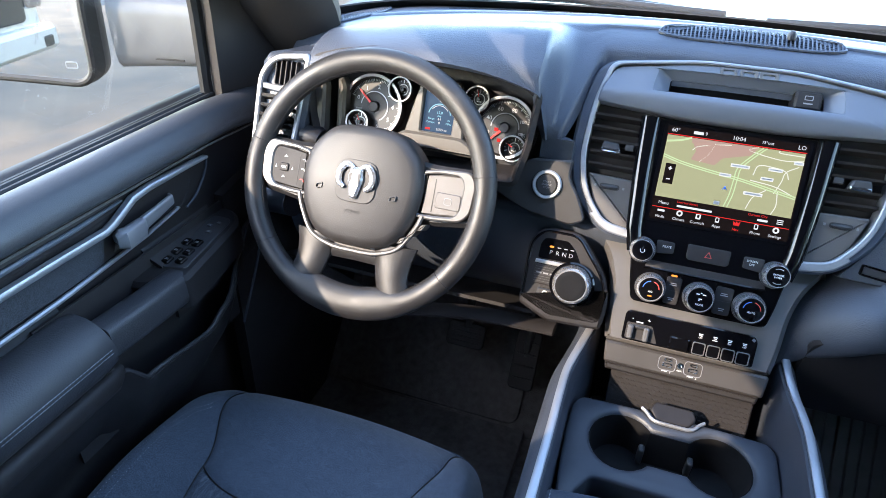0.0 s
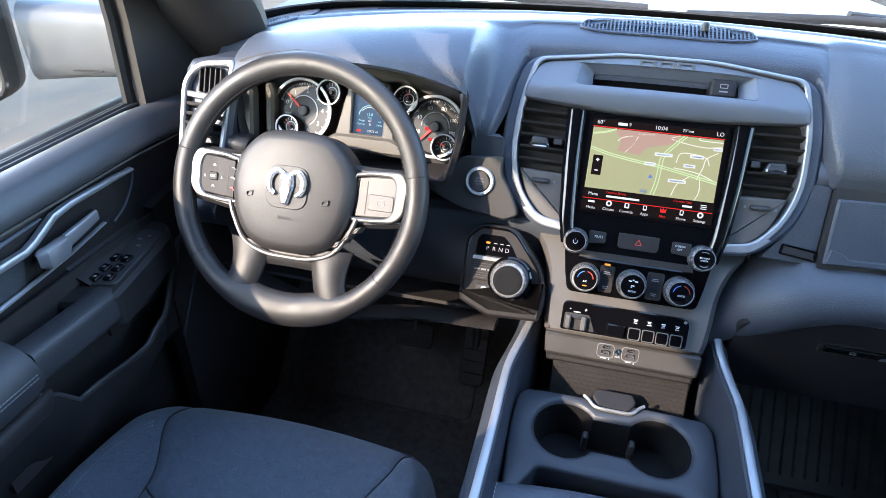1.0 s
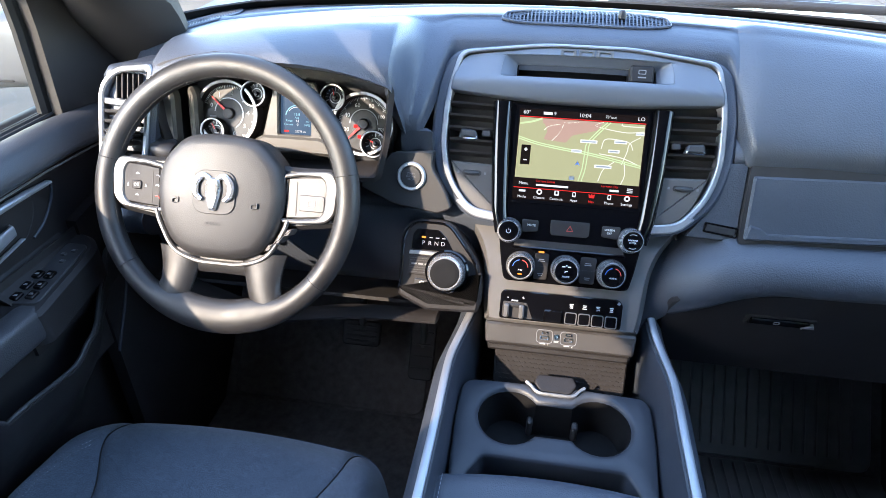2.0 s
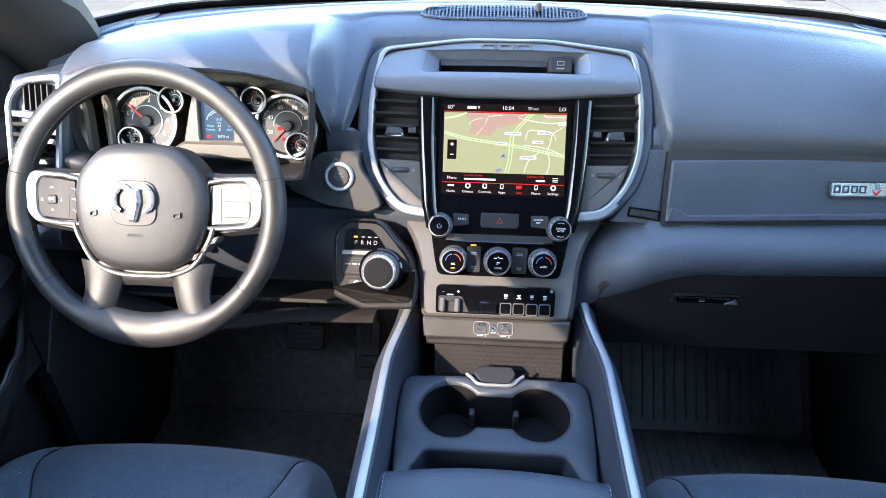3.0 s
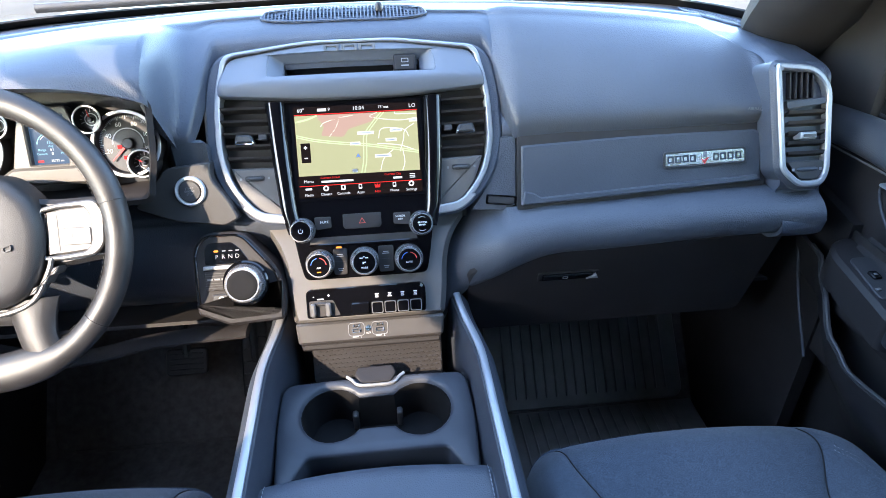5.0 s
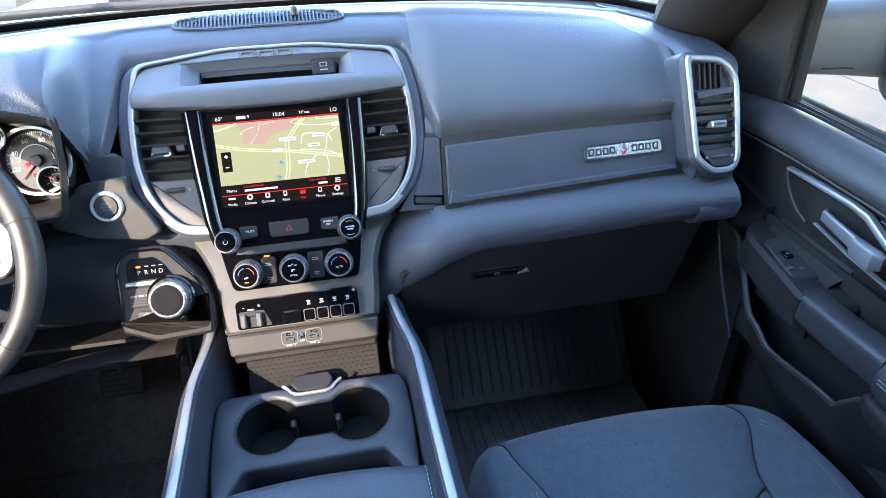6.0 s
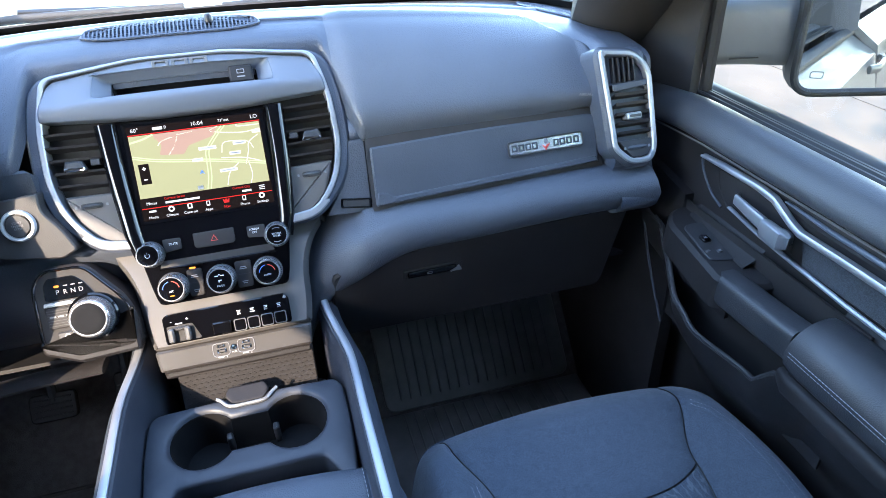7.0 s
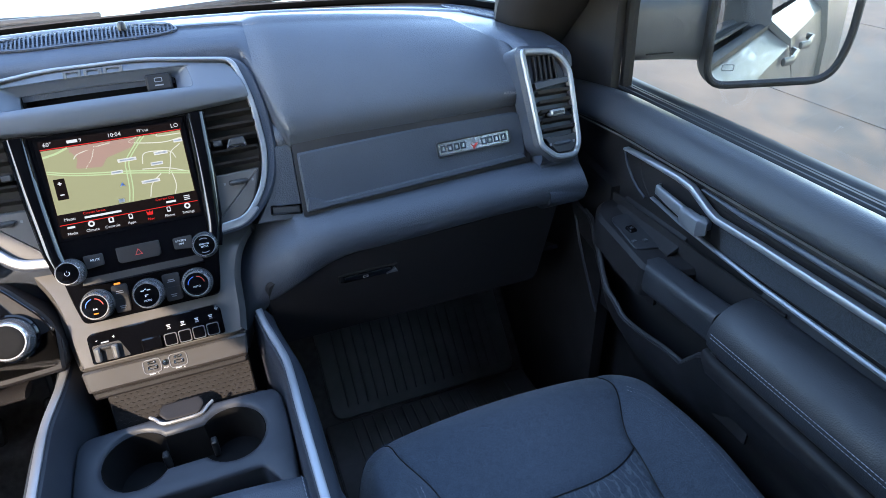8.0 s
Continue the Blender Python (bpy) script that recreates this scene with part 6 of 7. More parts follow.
# open bin ahead of the deck
bin_ = part("bin_floor", plate(bmesh.new(), rrect(0, 0.765, 0.232, 0.14, 0.01), 0.640, 0.655, 0.002), RUBBER, con, "dark bin floor")
MATP = axes((0, 0.762, 0.745), (1, 0, 0), (0, 0.40, 0.916), (0, -0.916, 0.40))
b = bmesh.new()
plate(b, rrect(0.005, 0.004, 0.200, 0.070, 0.006), -0.01, 0.0, 0.002, MATP)
part("bin_mat", b, LOWBLACK, con, "rubber mat with a woven relief")
b = bmesh.new()
for r in range(9):
    for c in range(22):
        u, v = -0.088 + 0.0088 * c + (0.0044 if r % 2 else 0), -0.024 + 0.0070 * r
        plate(b, [(u - 0.0034, v), (u, v - 0.0020), (u + 0.0034, v), (u, v + 0.0020)], 0, 0.0012, 0.0003, MATP)
tagged(part("mat_relief", b, LOWBLACK, con), kind="stuff")
for sgn in (-1, 1):
    # inner flank, rail and outer flank, swept along the length
    top = spline([(sgn * 0.134, 0.824, 0.824), (sgn * 0.1375, 0.798, 0.816), (sgn * 0.1455, 0.765, 0.807), (sgn * 0.1555, 0.712, 0.803), (sgn * 0.1572, 0.665, 0.802), (sgn * 0.1572, 0.60, 0.800), (sgn * 0.1585, 0.50, 0.795), (sgn * 0.161, 0.38, 0.785), (sgn * 0.161, 0.20, 0.780)], 6)
    b = bmesh.new()
    rings = []
    for p in top:
        k = smooth(0.72, 0.80, p.y)
        rings.append([Vector((sgn * (0.118 + 0.006 * (1 - k)), p.y, 0.62)), Vector((sgn * (0.119 + 0.0225 * (1 - k)), p.y, 0.70)), Vector((p.x - sgn * 0.0125, p.y, p.z - 0.016)), Vector((p.x - sgn * 0.0075, p.y, p.z - 0.003)), p, Vector((p.x + sgn * 0.010, p.y, p.z - 0.004)), Vector((p.x + sgn * 0.020, p.y, p.z - 0.020)), Vector((p.x + sgn * 0.026, p.y, p.z - 0.08)), Vector((p.x + sgn * 0.030, p.y + 0.0, 0.32))])
    skin(b, rings, closed=False)
    side = part("console_side", thick(b, 0.004), CONSOLE, con, "tall console flank")
    part("silver_rail", tube(bmesh.new(), [q + Vector((0, 0, 0.0036)) for q in top], 0.0056, 0.0030, n=10, power=0.7), SILVER, side, "satin silver rail")
part("console_front", plate(bmesh.new(), rounded([(-0.13, 0.30), (0.13, 0.30), (0.125, 0.80), (-0.125, 0.80)], 0.01), -0.86, -0.84, 0, axes((0, 0, 0), (1, 0, 0), (0, 0, 1), (0, -1, 0))), DARK, con)

# ---- padded centre armrest ----
arm = thing("storage_box", (0, 0.35, 0.75), "padded vinyl storage box lid with double stitching", "storage box")
def arm_top(s, t):
    x = -0.190 + 0.380 * s
    e = abs(2 * s - 1)
    front = 0.584 - 0.024 * e ** 2 - 0.030 * max(0, (e - 0.85) / 0.15) ** 2
    y = front - 0.012 - 0.48 * t
    z = 0.762 - 0.035 * (1 - min(1, t / 0.07)) ** 2.4 - 0.035 * max(0, (e - 0.82) / 0.18) ** 2.4 + 0.008 * t
    for g in (0.755,):
        z -= 0.0022 * math.exp(-((e - g) / 0.010) ** 2)
    return Vector((x, y, z))
b = bmesh.new()
grid(b, arm_top, 90, 50)
part("cushion", thick(b, 0.03), VINYL, arm, "blue-grey soft vinyl")
b = bmesh.new()
for e in (-0.775, -0.735, 0.735, 0.775):
    stitches(b, [arm_top((e + 1) / 2, t / 60) + Vector((0, 0, 0.0006)) for t in range(2, 58)], 0.0048, 0.0022, 0.0007)
tagged(part("stitching", b, THREAD, arm, "pale double stitching"), kind="stuff")

# ---- front seats ----
def seat(sgn, cx, W2, rise):
    st = thing("front_seat", (cx, 0.40, 0.30), "dark blue-grey cloth front seat with stitched bolsters", "seat", "front seats")
    s_out = lambda q: curve_at([(0.0, 0.705), (0.12, 0.70), (0.34, 0.54), (0.52, 0.50), (1.0, 0.48)], q)
    s_in = lambda q: -curve_at([(0.0, 0.745), (0.12, 0.735), (0.32, 0.60), (0.50, 0.55), (1.0, 0.53)], q)
    def surf(s, q, lift=0.0):
        e = abs(s)
        front = 0.706 - 0.020 * e ** 2 - 0.055 * max(0, (e - 0.72) / 0.28) ** 2.2
        y = front - 0.60 * q
        bolster = smooth(0.55, 0.86, e) * smooth(0.02, 0.45, q)
        z = 0.637 + rise + 0.010 * (1 - e ** 2) + 0.040 * bolster - 0.030 * smooth(0.15, 0.8, q)
        z -= 0.070 * (1 - min(1, q / 0.17)) ** 2.3
        z -= 0.070 * max(0, (e - 0.86) / 0.14) ** 2.2
        return Vector((cx + sgn * s * W2, y, z + lift))
    def panel(name, s0, s1, q0, q1, nu, nv, material, label, puff=0.006):
        def f(a, c):
            q = (q0(a) if callable(q0) else q0) + ((q1(a) if callable(q1) else q1) - (q0(a) if callable(q0) else q0)) * c
            lo, hi = (s0(q) if callable(s0) else s0), (s1(q) if callable(s1) else s1)
            s = lo + (hi - lo) * a
            d = min(a * abs(hi - lo) * W2 if callable(s0) else 1, (1 - a) * abs(hi - lo) * W2 if callable(s1) else 1)
            if callable(q1) or q1 < 0.9:
                d = min(d, (1 - c) * 0.2)
            if callable(q0) or q0 > 0.05:
                d = min(d, c * 0.2)
            return surf(s, q, puff * (1 - math.exp(-d / 0.007)) - puff)
        b = bmesh.new()
        grid(b, f, nu, nv)
        return part(name, thick(b, 0.01), material, st, label)
    q_seam = lambda a: 0.405 - 0.060 * abs(2 * a - 1) ** 3.5
    panel("front_panel", s_in, s_out, 0.0, q_seam, 50, 34, FABRIC, "plain knit front panel")
    panel("insert", s_in, s_out, q_seam, 1.0, 44, 30, FABRIC_LINES, "cloth insert with pale wavy lines")
    ob = panel("outer_bolster", s_out, 1.0, 0.0, 1.0, 26, 60, FABRIC, "plain knit outer bolster")
    ib = panel("inner_bolster", -1.0, s_in, 0.0, 1.0, 26, 60, FABRIC, "plain knit inner bolster")
    # sunk seams between the panels
    def seam(name, pts, owner):
        part(name, tube(bmesh.new(), pts, 0.0011, n=6), SEAL, owner, "dark sunk seam")
    seam("outer_seam", [surf(s_out(i / 60), i / 60, -0.0045) for i in range(61)], ob)
    seam("inner_seam", [surf(s_in(i / 60), i / 60, -0.0045) for i in range(61)], ib)
    seam("front_seam", [surf(s_in(q_seam(i / 40)) + (s_out(q_seam(i / 40)) - s_in(q_seam(i / 40))) * i / 40, q_seam(i / 40), -0.0045) for i in range(41)], ob)
    # skirt below the cushion
    b = bmesh.new()
    edge = [surf(-1, 1 - i / 20) for i in range(21)] + [surf(-1 + 2 * i / 40, 0) for i in range(1, 40)] + [surf(1, i / 20) for i in range(21)]
    mid = Vector((cx, 0.38, 0))
    skin(b, [[p + Vector((0, 0, 0.004)) for p in edge], [p + Vector((0, 0, -0.03)) for p in edge], [p + (mid - Vector((p.x, p.y, 0))) * 0.06 + Vector((0, 0, -0.10)) for p in edge], [Vector((p.x, p.y, 0.32)) + (mid - Vector((p.x, p.y, 0))) * 0.12 for p in edge]], closed=False)
    part("skirt", thick(b, 0.008), FABRIC, st, "cloth side skirt")
    # stitched seam lines on the outer bolster
    b = bmesh.new()
    for d in (-0.006, 0.006):
        line = []
        for i in range(60):
            q = i / 59
            ss = curve_at([(0, 0.735), (0.12, 0.80), (0.25, 0.835), (1, 0.84)], q)
            line.append((ss, 0.175 + 0.75 * q ** 1.25))
        pts = [surf(s + d / W2 * (0.4 + 0.6 * min(1, k / 14)), q - d * (1 - min(1, k / 14)) * 1.2, -0.0008) for k, (s, q) in enumerate(line)]
        stitches(b, pts, 0.0042, 0.0014, 0.0007)
    tagged(part("stitching", b, THREAD, ob, "pale double stitching"), kind="stuff")
    b = bmesh.new()
    for d in (-0.004, 0.004):
        stitches(b, [surf(-0.70 + 0.02 * i / 30 + d / W2, 0.26 + 0.3 * i / 30, -0.0008) for i in range(31)], 0.0050, 0.0024, 0.0007)
    tagged(part("stitching", b, THREAD, ib, "pale double stitching"), kind="stuff")
    # backrest and head restraint
    b = bmesh.new()
    def back_f(a, c):
        an = 2 * math.pi * a
        w = 0.255 - 0.06 * smooth(0.6, 1, c)
        sx, sy = math.copysign(abs(math.cos(an)) ** 0.6, math.cos(an)), math.copysign(abs(math.sin(an)) ** 0.7, math.sin(an))
        return Vector((cx + w * sx, 0.215 - 0.24 * c + 0.065 * sy, 0.60 + 0.62 * c))
    rings = [[back_f(i / 32, j / 14) for i in range(32)] for j in range(15)]
    skin(b, rings)
    part("backrest", b, FABRIC, st)
    b = bmesh.new()
    rings = []
    for j in range(9):
        c = j / 8
        k = math.sin(math.pi * (0.12 + 0.76 * c)) ** 0.5
        rings.append([Vector((cx + 0.125 * k * math.copysign(abs(math.cos(t)) ** 0.6, math.cos(t)), -0.045 + 0.045 * k * math.sin(t), 1.25 + 0.19 * c)) for t in [2 * math.pi * i / 24 for i in range(24)]])
    skin(b, rings)
    part("head_restraint", b, FABRIC, st)
    return st


seat(-1, -0.4975, 0.266, 0.002)
seat(1, 0.4765, 0.267, 0.010)

# ---- floor mats ----
for sgn, nm in ((1, "passenger"), (-1, "driver")):
    x0 = CX + sgn * 0.48
    fm = thing("floor_mat", (x0, 0.95, 0.30), "ribbed black rubber floor mat" if sgn > 0 else "plain black carpet floor mat", "floor mat", "floor mats")
    part("sheet", plate(bmesh.new(), rrect(x0, 0.86, 0.50, 0.46, 0.05), 0.301, 0.310, 0.003), RUBBER if sgn > 0 else CARPET, fm)
    up = axes((x0, 1.02, 0.306), (1, 0, 0), (0, 0.659, 0.752), (0, -0.752, 0.659))
    part("front_sheet", plate(bmesh.new(), rrect(0, 0.16, 0.46, 0.29, 0.03), -0.006, 0.004, 0.003, up), RUBBER if sgn > 0 else CARPET, fm)
    if sgn < 0:
        continue
    for i in range(17):
        u = -0.19 + 0.38 * i / 16
        part("rib", tube(bmesh.new(), [(x0 + u, 0.68, 0.311), (x0 + u, 1.02, 0.311)], 0.0032, 0.0035, n=6), RUBBER, fm)
    for i in range(17):
        u = -0.19 + 0.38 * i / 16
        part("front_rib", tube(bmesh.new(), [up @ Vector((u, 0.04, 0.004)), up @ Vector((u, 0.28, 0.004))], 0.0032, 0.0035, n=6), RUBBER, fm)


# ---- doors ----
def front_door(sgn, name):
    M = Matrix.Translation((CX, 0, 0)) @ Matrix.Diagonal((sgn, 1, 1, 1))
    d = thing(name, (CX + sgn * 0.76, 0.4, 0.4), "closed front door with dark trim panel, silver strips and padded armrest", "door", "front doors", "structure")
    V = lambda a, y, z: M @ Vector((a, y, z))
    def sweep(profile, y0, y1, n, f=lambda a, y, z: (a, y, z)):
        b = bmesh.new()
        skin(b, [[V(*f(a, y0 + (y1 - y0) * i / n, z)) for a, z in profile] for i in range(n + 1)], closed=False)
        return b
    bow = lambda a, y, z: (a - 0.10 * max(0, y - 0.78) ** 1.5, y, z)
    part("door_skin", sweep([(0.86, 1.045), (0.93, 1.00), (0.955, 0.90), (0.96, 0.60), (0.93, 0.30), (0.86, 0.22)], -0.34, 1.05, 8), BODY, d, "pale silver painted outer skin")
    part("outer_belt", tube(bmesh.new(), [V(0.85, y, 1.055) for y in (-0.33, 0.2, 0.7, 0.92)], 0.018, 0.014, n=8), SEAL, d)
    sp = spline([(0.793, 1.066, 0), (0.785, 1.076, 0), (0.766, 1.079, 0), (0.747, 1.071, 0), (0.734, 1.054, 0), (0.732, 1.041, 0), (0.739, 1.033, 0), (0.760, 1.030, 0)], 4)
    part("sill_pad", thick(sweep([(p.x, p.y) for p in sp], -0.33, 0.94, 40, lambda a, y, z: (a - 0.06 * max(0, y - 0.80), y, z - 0.10 * max(0, y - 0.80) ** 1.2)), 0.006), DOORPAD, d, "soft rounded sill pad")
    for a, z, r in ((0.797, 1.071, 0.0045), (0.806, 1.072, 0.005), (0.816, 1.070, 0.005)):
        part("belt_seal", tube(bmesh.new(), [V(a, y, z) for y in (-0.33, 0.0, 0.4, 0.862)], r, n=8), SEAL, d)
    part("upper_panel", thick(sweep([(0.757, 1.045), (0.756, 1.00), (0.756, 0.92)], -0.33, 0.94, 20, bow), 0.006), LOWBLACK, d, "black grained upper panel")
    part("panel_seam", tube(bmesh.new(), [V(0.7375 - 0.02 * max(0, y - 0.75), y, 1.0300 - 0.04 * max(0, y - 0.75)) for y in (-0.30, 0.2, 0.5, 0.75, 0.92)], 0.0017, n=6), GUN, d)
    # silver strip with its kink, dark groove and second strip
    trim = [(-0.30, 0.990), (0.20, 0.993), (0.46, 0.994), (0.535, 0.993), (0.552, 0.998), (0.590, 1.0155), (0.62, 1.0185), (0.70, 1.017), (0.744, 1.0145)]
    part("silver_strip", tube(bmesh.new(), [V(0.7395, y, z) for y, z in trim], 0.006, [0.0055] * 5 + [0.0055, 0.005, 0.004, 0.0025], n=10, up=(0, 0, 1), power=0.7), SILVER, d, "satin silver door strip with a kink")
    part("groove", tube(bmesh.new(), [V(0.7490, y, z) for y, z in ((-0.30, 1.0135), (0.3, 1.0145), (0.52, 1.0155), (0.575, 1.0200))], 0.003, 0.0125, n=8), DARK, d)
    part("second_strip", tube(bmesh.new(), [V(0.7435, y, z) for y, z in ((-0.30, 1.0135), (0.3, 1.0145), (0.50, 1.0155), (0.575, 1.0190))], 0.003, [0.0042, 0.0042, 0.0034, 0.001], n=8), BROWSKIN, d, "grey upper strip")
    part("lower_strip", tube(bmesh.new(), [V(0.743, y, z) for y, z in ((-0.30, 0.934), (0.2, 0.936), (0.45, 0.941), (0.60, 0.951), (0.672, 0.961))], 0.004, [0.004, 0.004, 0.0035, 0.0028, 0.0015], n=8), SILVER, d, "thin silver lower strip")
    part("cloth_insert", plate(bmesh.new(), rounded([(-0.30, 0.938), (0.528, 0.944), (0.542, 0.988), (0.535, 0.990), (-0.30, 0.987)], 0.003), 0, 0.006, 0.002, M @ axes((0.754, 0, 0), (0, 1, 0), (0, 0, 1), (-1, 0, 0))), DOORCLOTH, d, "dark cloth door insert")
    HB = M @ axes((0.7535, 0, 0), (0, 1, 0), (0, 0, 1), (-1, 0, 0))
    bez = part("handle_bezel", frame_ring(bmesh.new(), rounded([(0.545, 0.948), (0.692, 0.950), (0.735, 0.985), (0.750, 1.010), (0.742, 1.016), (0.60, 1.014), (0.556, 0.996)], [0.003, 0.01, 0.02, 0.006, 0.004, 0.01, 0.01]), rounded([(0.560, 0.954), (0.680, 0.955), (0.705, 0.978), (0.712, 0.998), (0.706, 1.004), (0.605, 1.004), (0.566, 0.992)], [0.003, 0.01, 0.02, 0.006, 0.004, 0.01, 0.01]), -0.03, 0.004, 0.004, HB), LOWBLACK, d, "black handle surround")
    part("bezel_edge", tube(bmesh.new(), [V(a, y, z) for a, y, z in spline([(0.7445, 0.742, 1.0155), (0.7475, 0.754, 1.006), (0.7490, 0.748, 0.985), (0.7490, 0.722, 0.960), (0.7480, 0.694, 0.949)], 5)], 0.0022, n=8), CONSOLE, bez, "grey bezel edge")
    part("handle_cup", plate(bmesh.new(), rrect(0.635, 0.98, 0.16, 0.06, 0.01), -0.032, -0.026, 0, HB), DARK, bez)
    b = bmesh.new()
    tube(b, [V(a, y, z) for a, y, z in ((0.745, 0.660, 0.984), (0.736, 0.655, 0.984), (0.731, 0.620, 0.983), (0.727, 0.585, 0.982))], [0.002, 0.003, 0.004, 0.005], [0.006, 0.008, 0.009, 0.010], n=12, power=0.5)
    tube(b, [V(a, y, z) for a, y, z in ((0.728, 0.590, 0.981), (0.724, 0.578, 0.980), (0.722, 0.545, 0.980), (0.726, 0.537, 0.980))], [0.004, 0.008, 0.009, 0.004], [0.009, 0.013, 0.013, 0.009], n=12, power=0.4)
    tube(b, [V(a, y, z) for a, y, z in ((0.726, 0.562, 0.974), (0.765, 0.566, 0.968))], 0.012, 0.009, n=10, power=0.6)
    part("door_handle", b, SILVER, d, "satin silver pull lever")
    # armrest: base, pad, pull and switch pod
    for y0, y1 in ((-0.33, 0.446), (0.592, 0.74)):
        part("arm_shelf", thick(sweep([(0.757, 0.930), (0.745, 0.915), (0.725, 0.905), (0.715, 0.86), (0.715, 0.82)], y0, y1, 12), 0.006), LOWBLACK, d, "black shelf behind the armrest")
    prof = [(0.7455, 0.900), (0.742, 0.922), (0.730, 0.930), (0.705, 0.928), (0.683, 0.915), (0.672, 0.897), (0.670, 0.880), (0.676, 0.862), (0.70, 0.855)]
    sp = [(p.x, p.y) for p in spline([(a, z, 0) for a, z in prof], 5)]
    def nose(a, y, z):
        k = smooth(0.452, 0.425, y)
        return (0.712 + (a - 0.712) * (0.93 + 0.07 * k), y, 0.888 + (z - 0.888) * (0.90 + 0.10 * k))
    b = sweep(sp, -0.33, 0.448, 60, nose)
    part("armrest_pad", thick(b, 0.008), DOORVINYL, d, "padded vinyl armrest")
    b = bmesh.new()
    for dz in (0.0, -0.0055):
        stitches(b, [V(0.6695 + 0.0005, 0.440 - 0.70 * i / 120, 0.8930 + dz) for i in range(121)], 0.0040, 0.0012, 0.00055, tuple(M.to_3x3() @ Vector((-1, 0, 0))))
    tagged(part("armrest_stitching", b, THREAD, d, "pale double stitching"), kind="stuff")
    b = bmesh.new()
    tube(b, [V(a, y, z) for a, y, z in spline([(0.698, 0.449, 0.890), (0.696, 0.50, 0.888), (0.696, 0.56, 0.885), (0.698, 0.600, 0.882), (0.700, 0.615, 0.878)], 5)], 0.0215, 0.024, n=20, power=0.45)
    part("pull_grip", b, DOORVINYL, d, "soft pull grip")
    POD = M @ axes((0, 0, 0.9035), (1, 0, 0), (0, 0.998, 0.06), (0, -0.06, 0.998)) @ pose(0, 0, -0.035)
    po = rounded([(0.6725, 0.585), (0.722, 0.548), (0.752, 0.548), (0.752, 0.770), (0.715, 0.765), (0.688, 0.735)], [0.008, 0.02, 0.004, 0.004, 0.02, 0.03], 5)
    pod = part("switch_pod", plate(bmesh.new(), po, -0.050, 0.002, 0.006, POD), LOWBLACK, d, "black window switch pod")
    rear = 0.602 if sgn < 0 else 0.622
    front = 0.735 if sgn < 0 else 0.712
    part("switch_plate", plate(bmesh.new(), rounded([(0.6865, rear), (0.733, rear - 0.012), (0.735, front), (0.700, front)], [0.008, 0.006, 0.008, 0.014], 4), 0.002, 0.0048, 0.001, POD), HARD, pod)
    cells = ((0.703, 0.613), (0.722, 0.607), (0.706, 0.634), (0.724, 0.630), (0.708, 0.657), (0.725, 0.655), (0.713, 0.690), (0.722, 0.706), (0.712, 0.716)) if sgn < 0 else ((0.696, 0.640), (0.713, 0.636), (0.710, 0.668))
    for a, y in cells:
        big = y < 0.67 and not (sgn > 0 and y < 0.65)
        key = part("switch_key", domed(rrect(a, y, 0.013 if big else 0.009, 0.016 if big else 0.008, 0.003), 0.003, 0.0085 if big else 0.0062, 0.002, POD, lambda u, v: 0, 3), PIANO if big else HARD, pod, "window switch")
        part("key_mark", bars(bmesh.new(), POD, [(a, y + 0.001, 0.0045), (a, y - 0.0012, 0.0060)], 0.0011, 0.0085 if big else 0.0062), GREY_INK, pod)
    # lower panel with the map pocket
    def low(s, t):
        y = -0.33 + 1.17 * s
        top = curve_at([(0.0, 0.862), (0.43, 0.862), (0.462, 0.835), (0.490, 0.800), (0.62, 0.783), (0.66, 0.800), (0.735, 0.850), (0.78, 0.880), (0.90, 0.905)], y)
        a = 0.690 + 0.030 * smooth(0.66, 0.80, y)
        z = top + (0.36 - top) * t
        return V(a - 0.006 * math.exp(-t / 0.03) + 0.085 * smooth(0.02, 0.45, t), y, z)
    b = bmesh.new()
    grid(b, low, 90, 24)
    lp = part("lower_panel", thick(b, 0.006), LOWBLACK, d, "black grained lower door panel")
    part("pocket_lip", tube(bmesh.new(), [low(s / 90, 0.0) for s in range(0, 88)], 0.0035, n=8), HARD, lp)
    part("lower_ledge", tube(bmesh.new(), [V(a, y, z) for a, y, z in ((0.690, 0.455, 0.842), (0.686, 0.435, 0.842), (0.684, 0.20, 0.842), (0.684, -0.33, 0.842))], [0.010, 0.017, 0.018, 0.018], [0.010, 0.015, 0.016, 0.016], n=14, power=0.6), LOWBLACK, lp, "rounded ledge below the armrest")
    part("pocket_back", thick(sweep([(0.742, 0.93), (0.742, 0.70)], 0.40, 0.80, 6), 0.004), DARK, d)
    part("front_edge", tube(bmesh.new(), [V(a, y, z) for a, y, z in spline([(0.722, 0.845, 0.93), (0.718, 0.835, 0.86), (0.716, 0.80, 0.79), (0.716, 0.74, 0.70)], 5)], 0.0025, n=6), CONSOLE, d)
    # window frame front: sail panel with the pillar cover
    part("sail_panel", thick(sweep([(0.795, 1.058), (0.792, 1.20), (0.770, 1.36), (0.74, 1.50)], 0.856, 1.02, 6, lambda a, y, z: (a - 0.20 * (y - 0.856), y - 0.30 * max(0, z - 1.25), z)), 0.02), TRIMGREY, d, "dark grained sail panel in front of the window")
    part("window_channel", tube(bmesh.new(), [V(0.806, 0.853, 1.065), V(0.802, 0.853, 1.20), V(0.785, 0.826, 1.36)], 0.012, 0.010, n=8, up=(1, 0, 0)), SEAL, d, "black window channel")
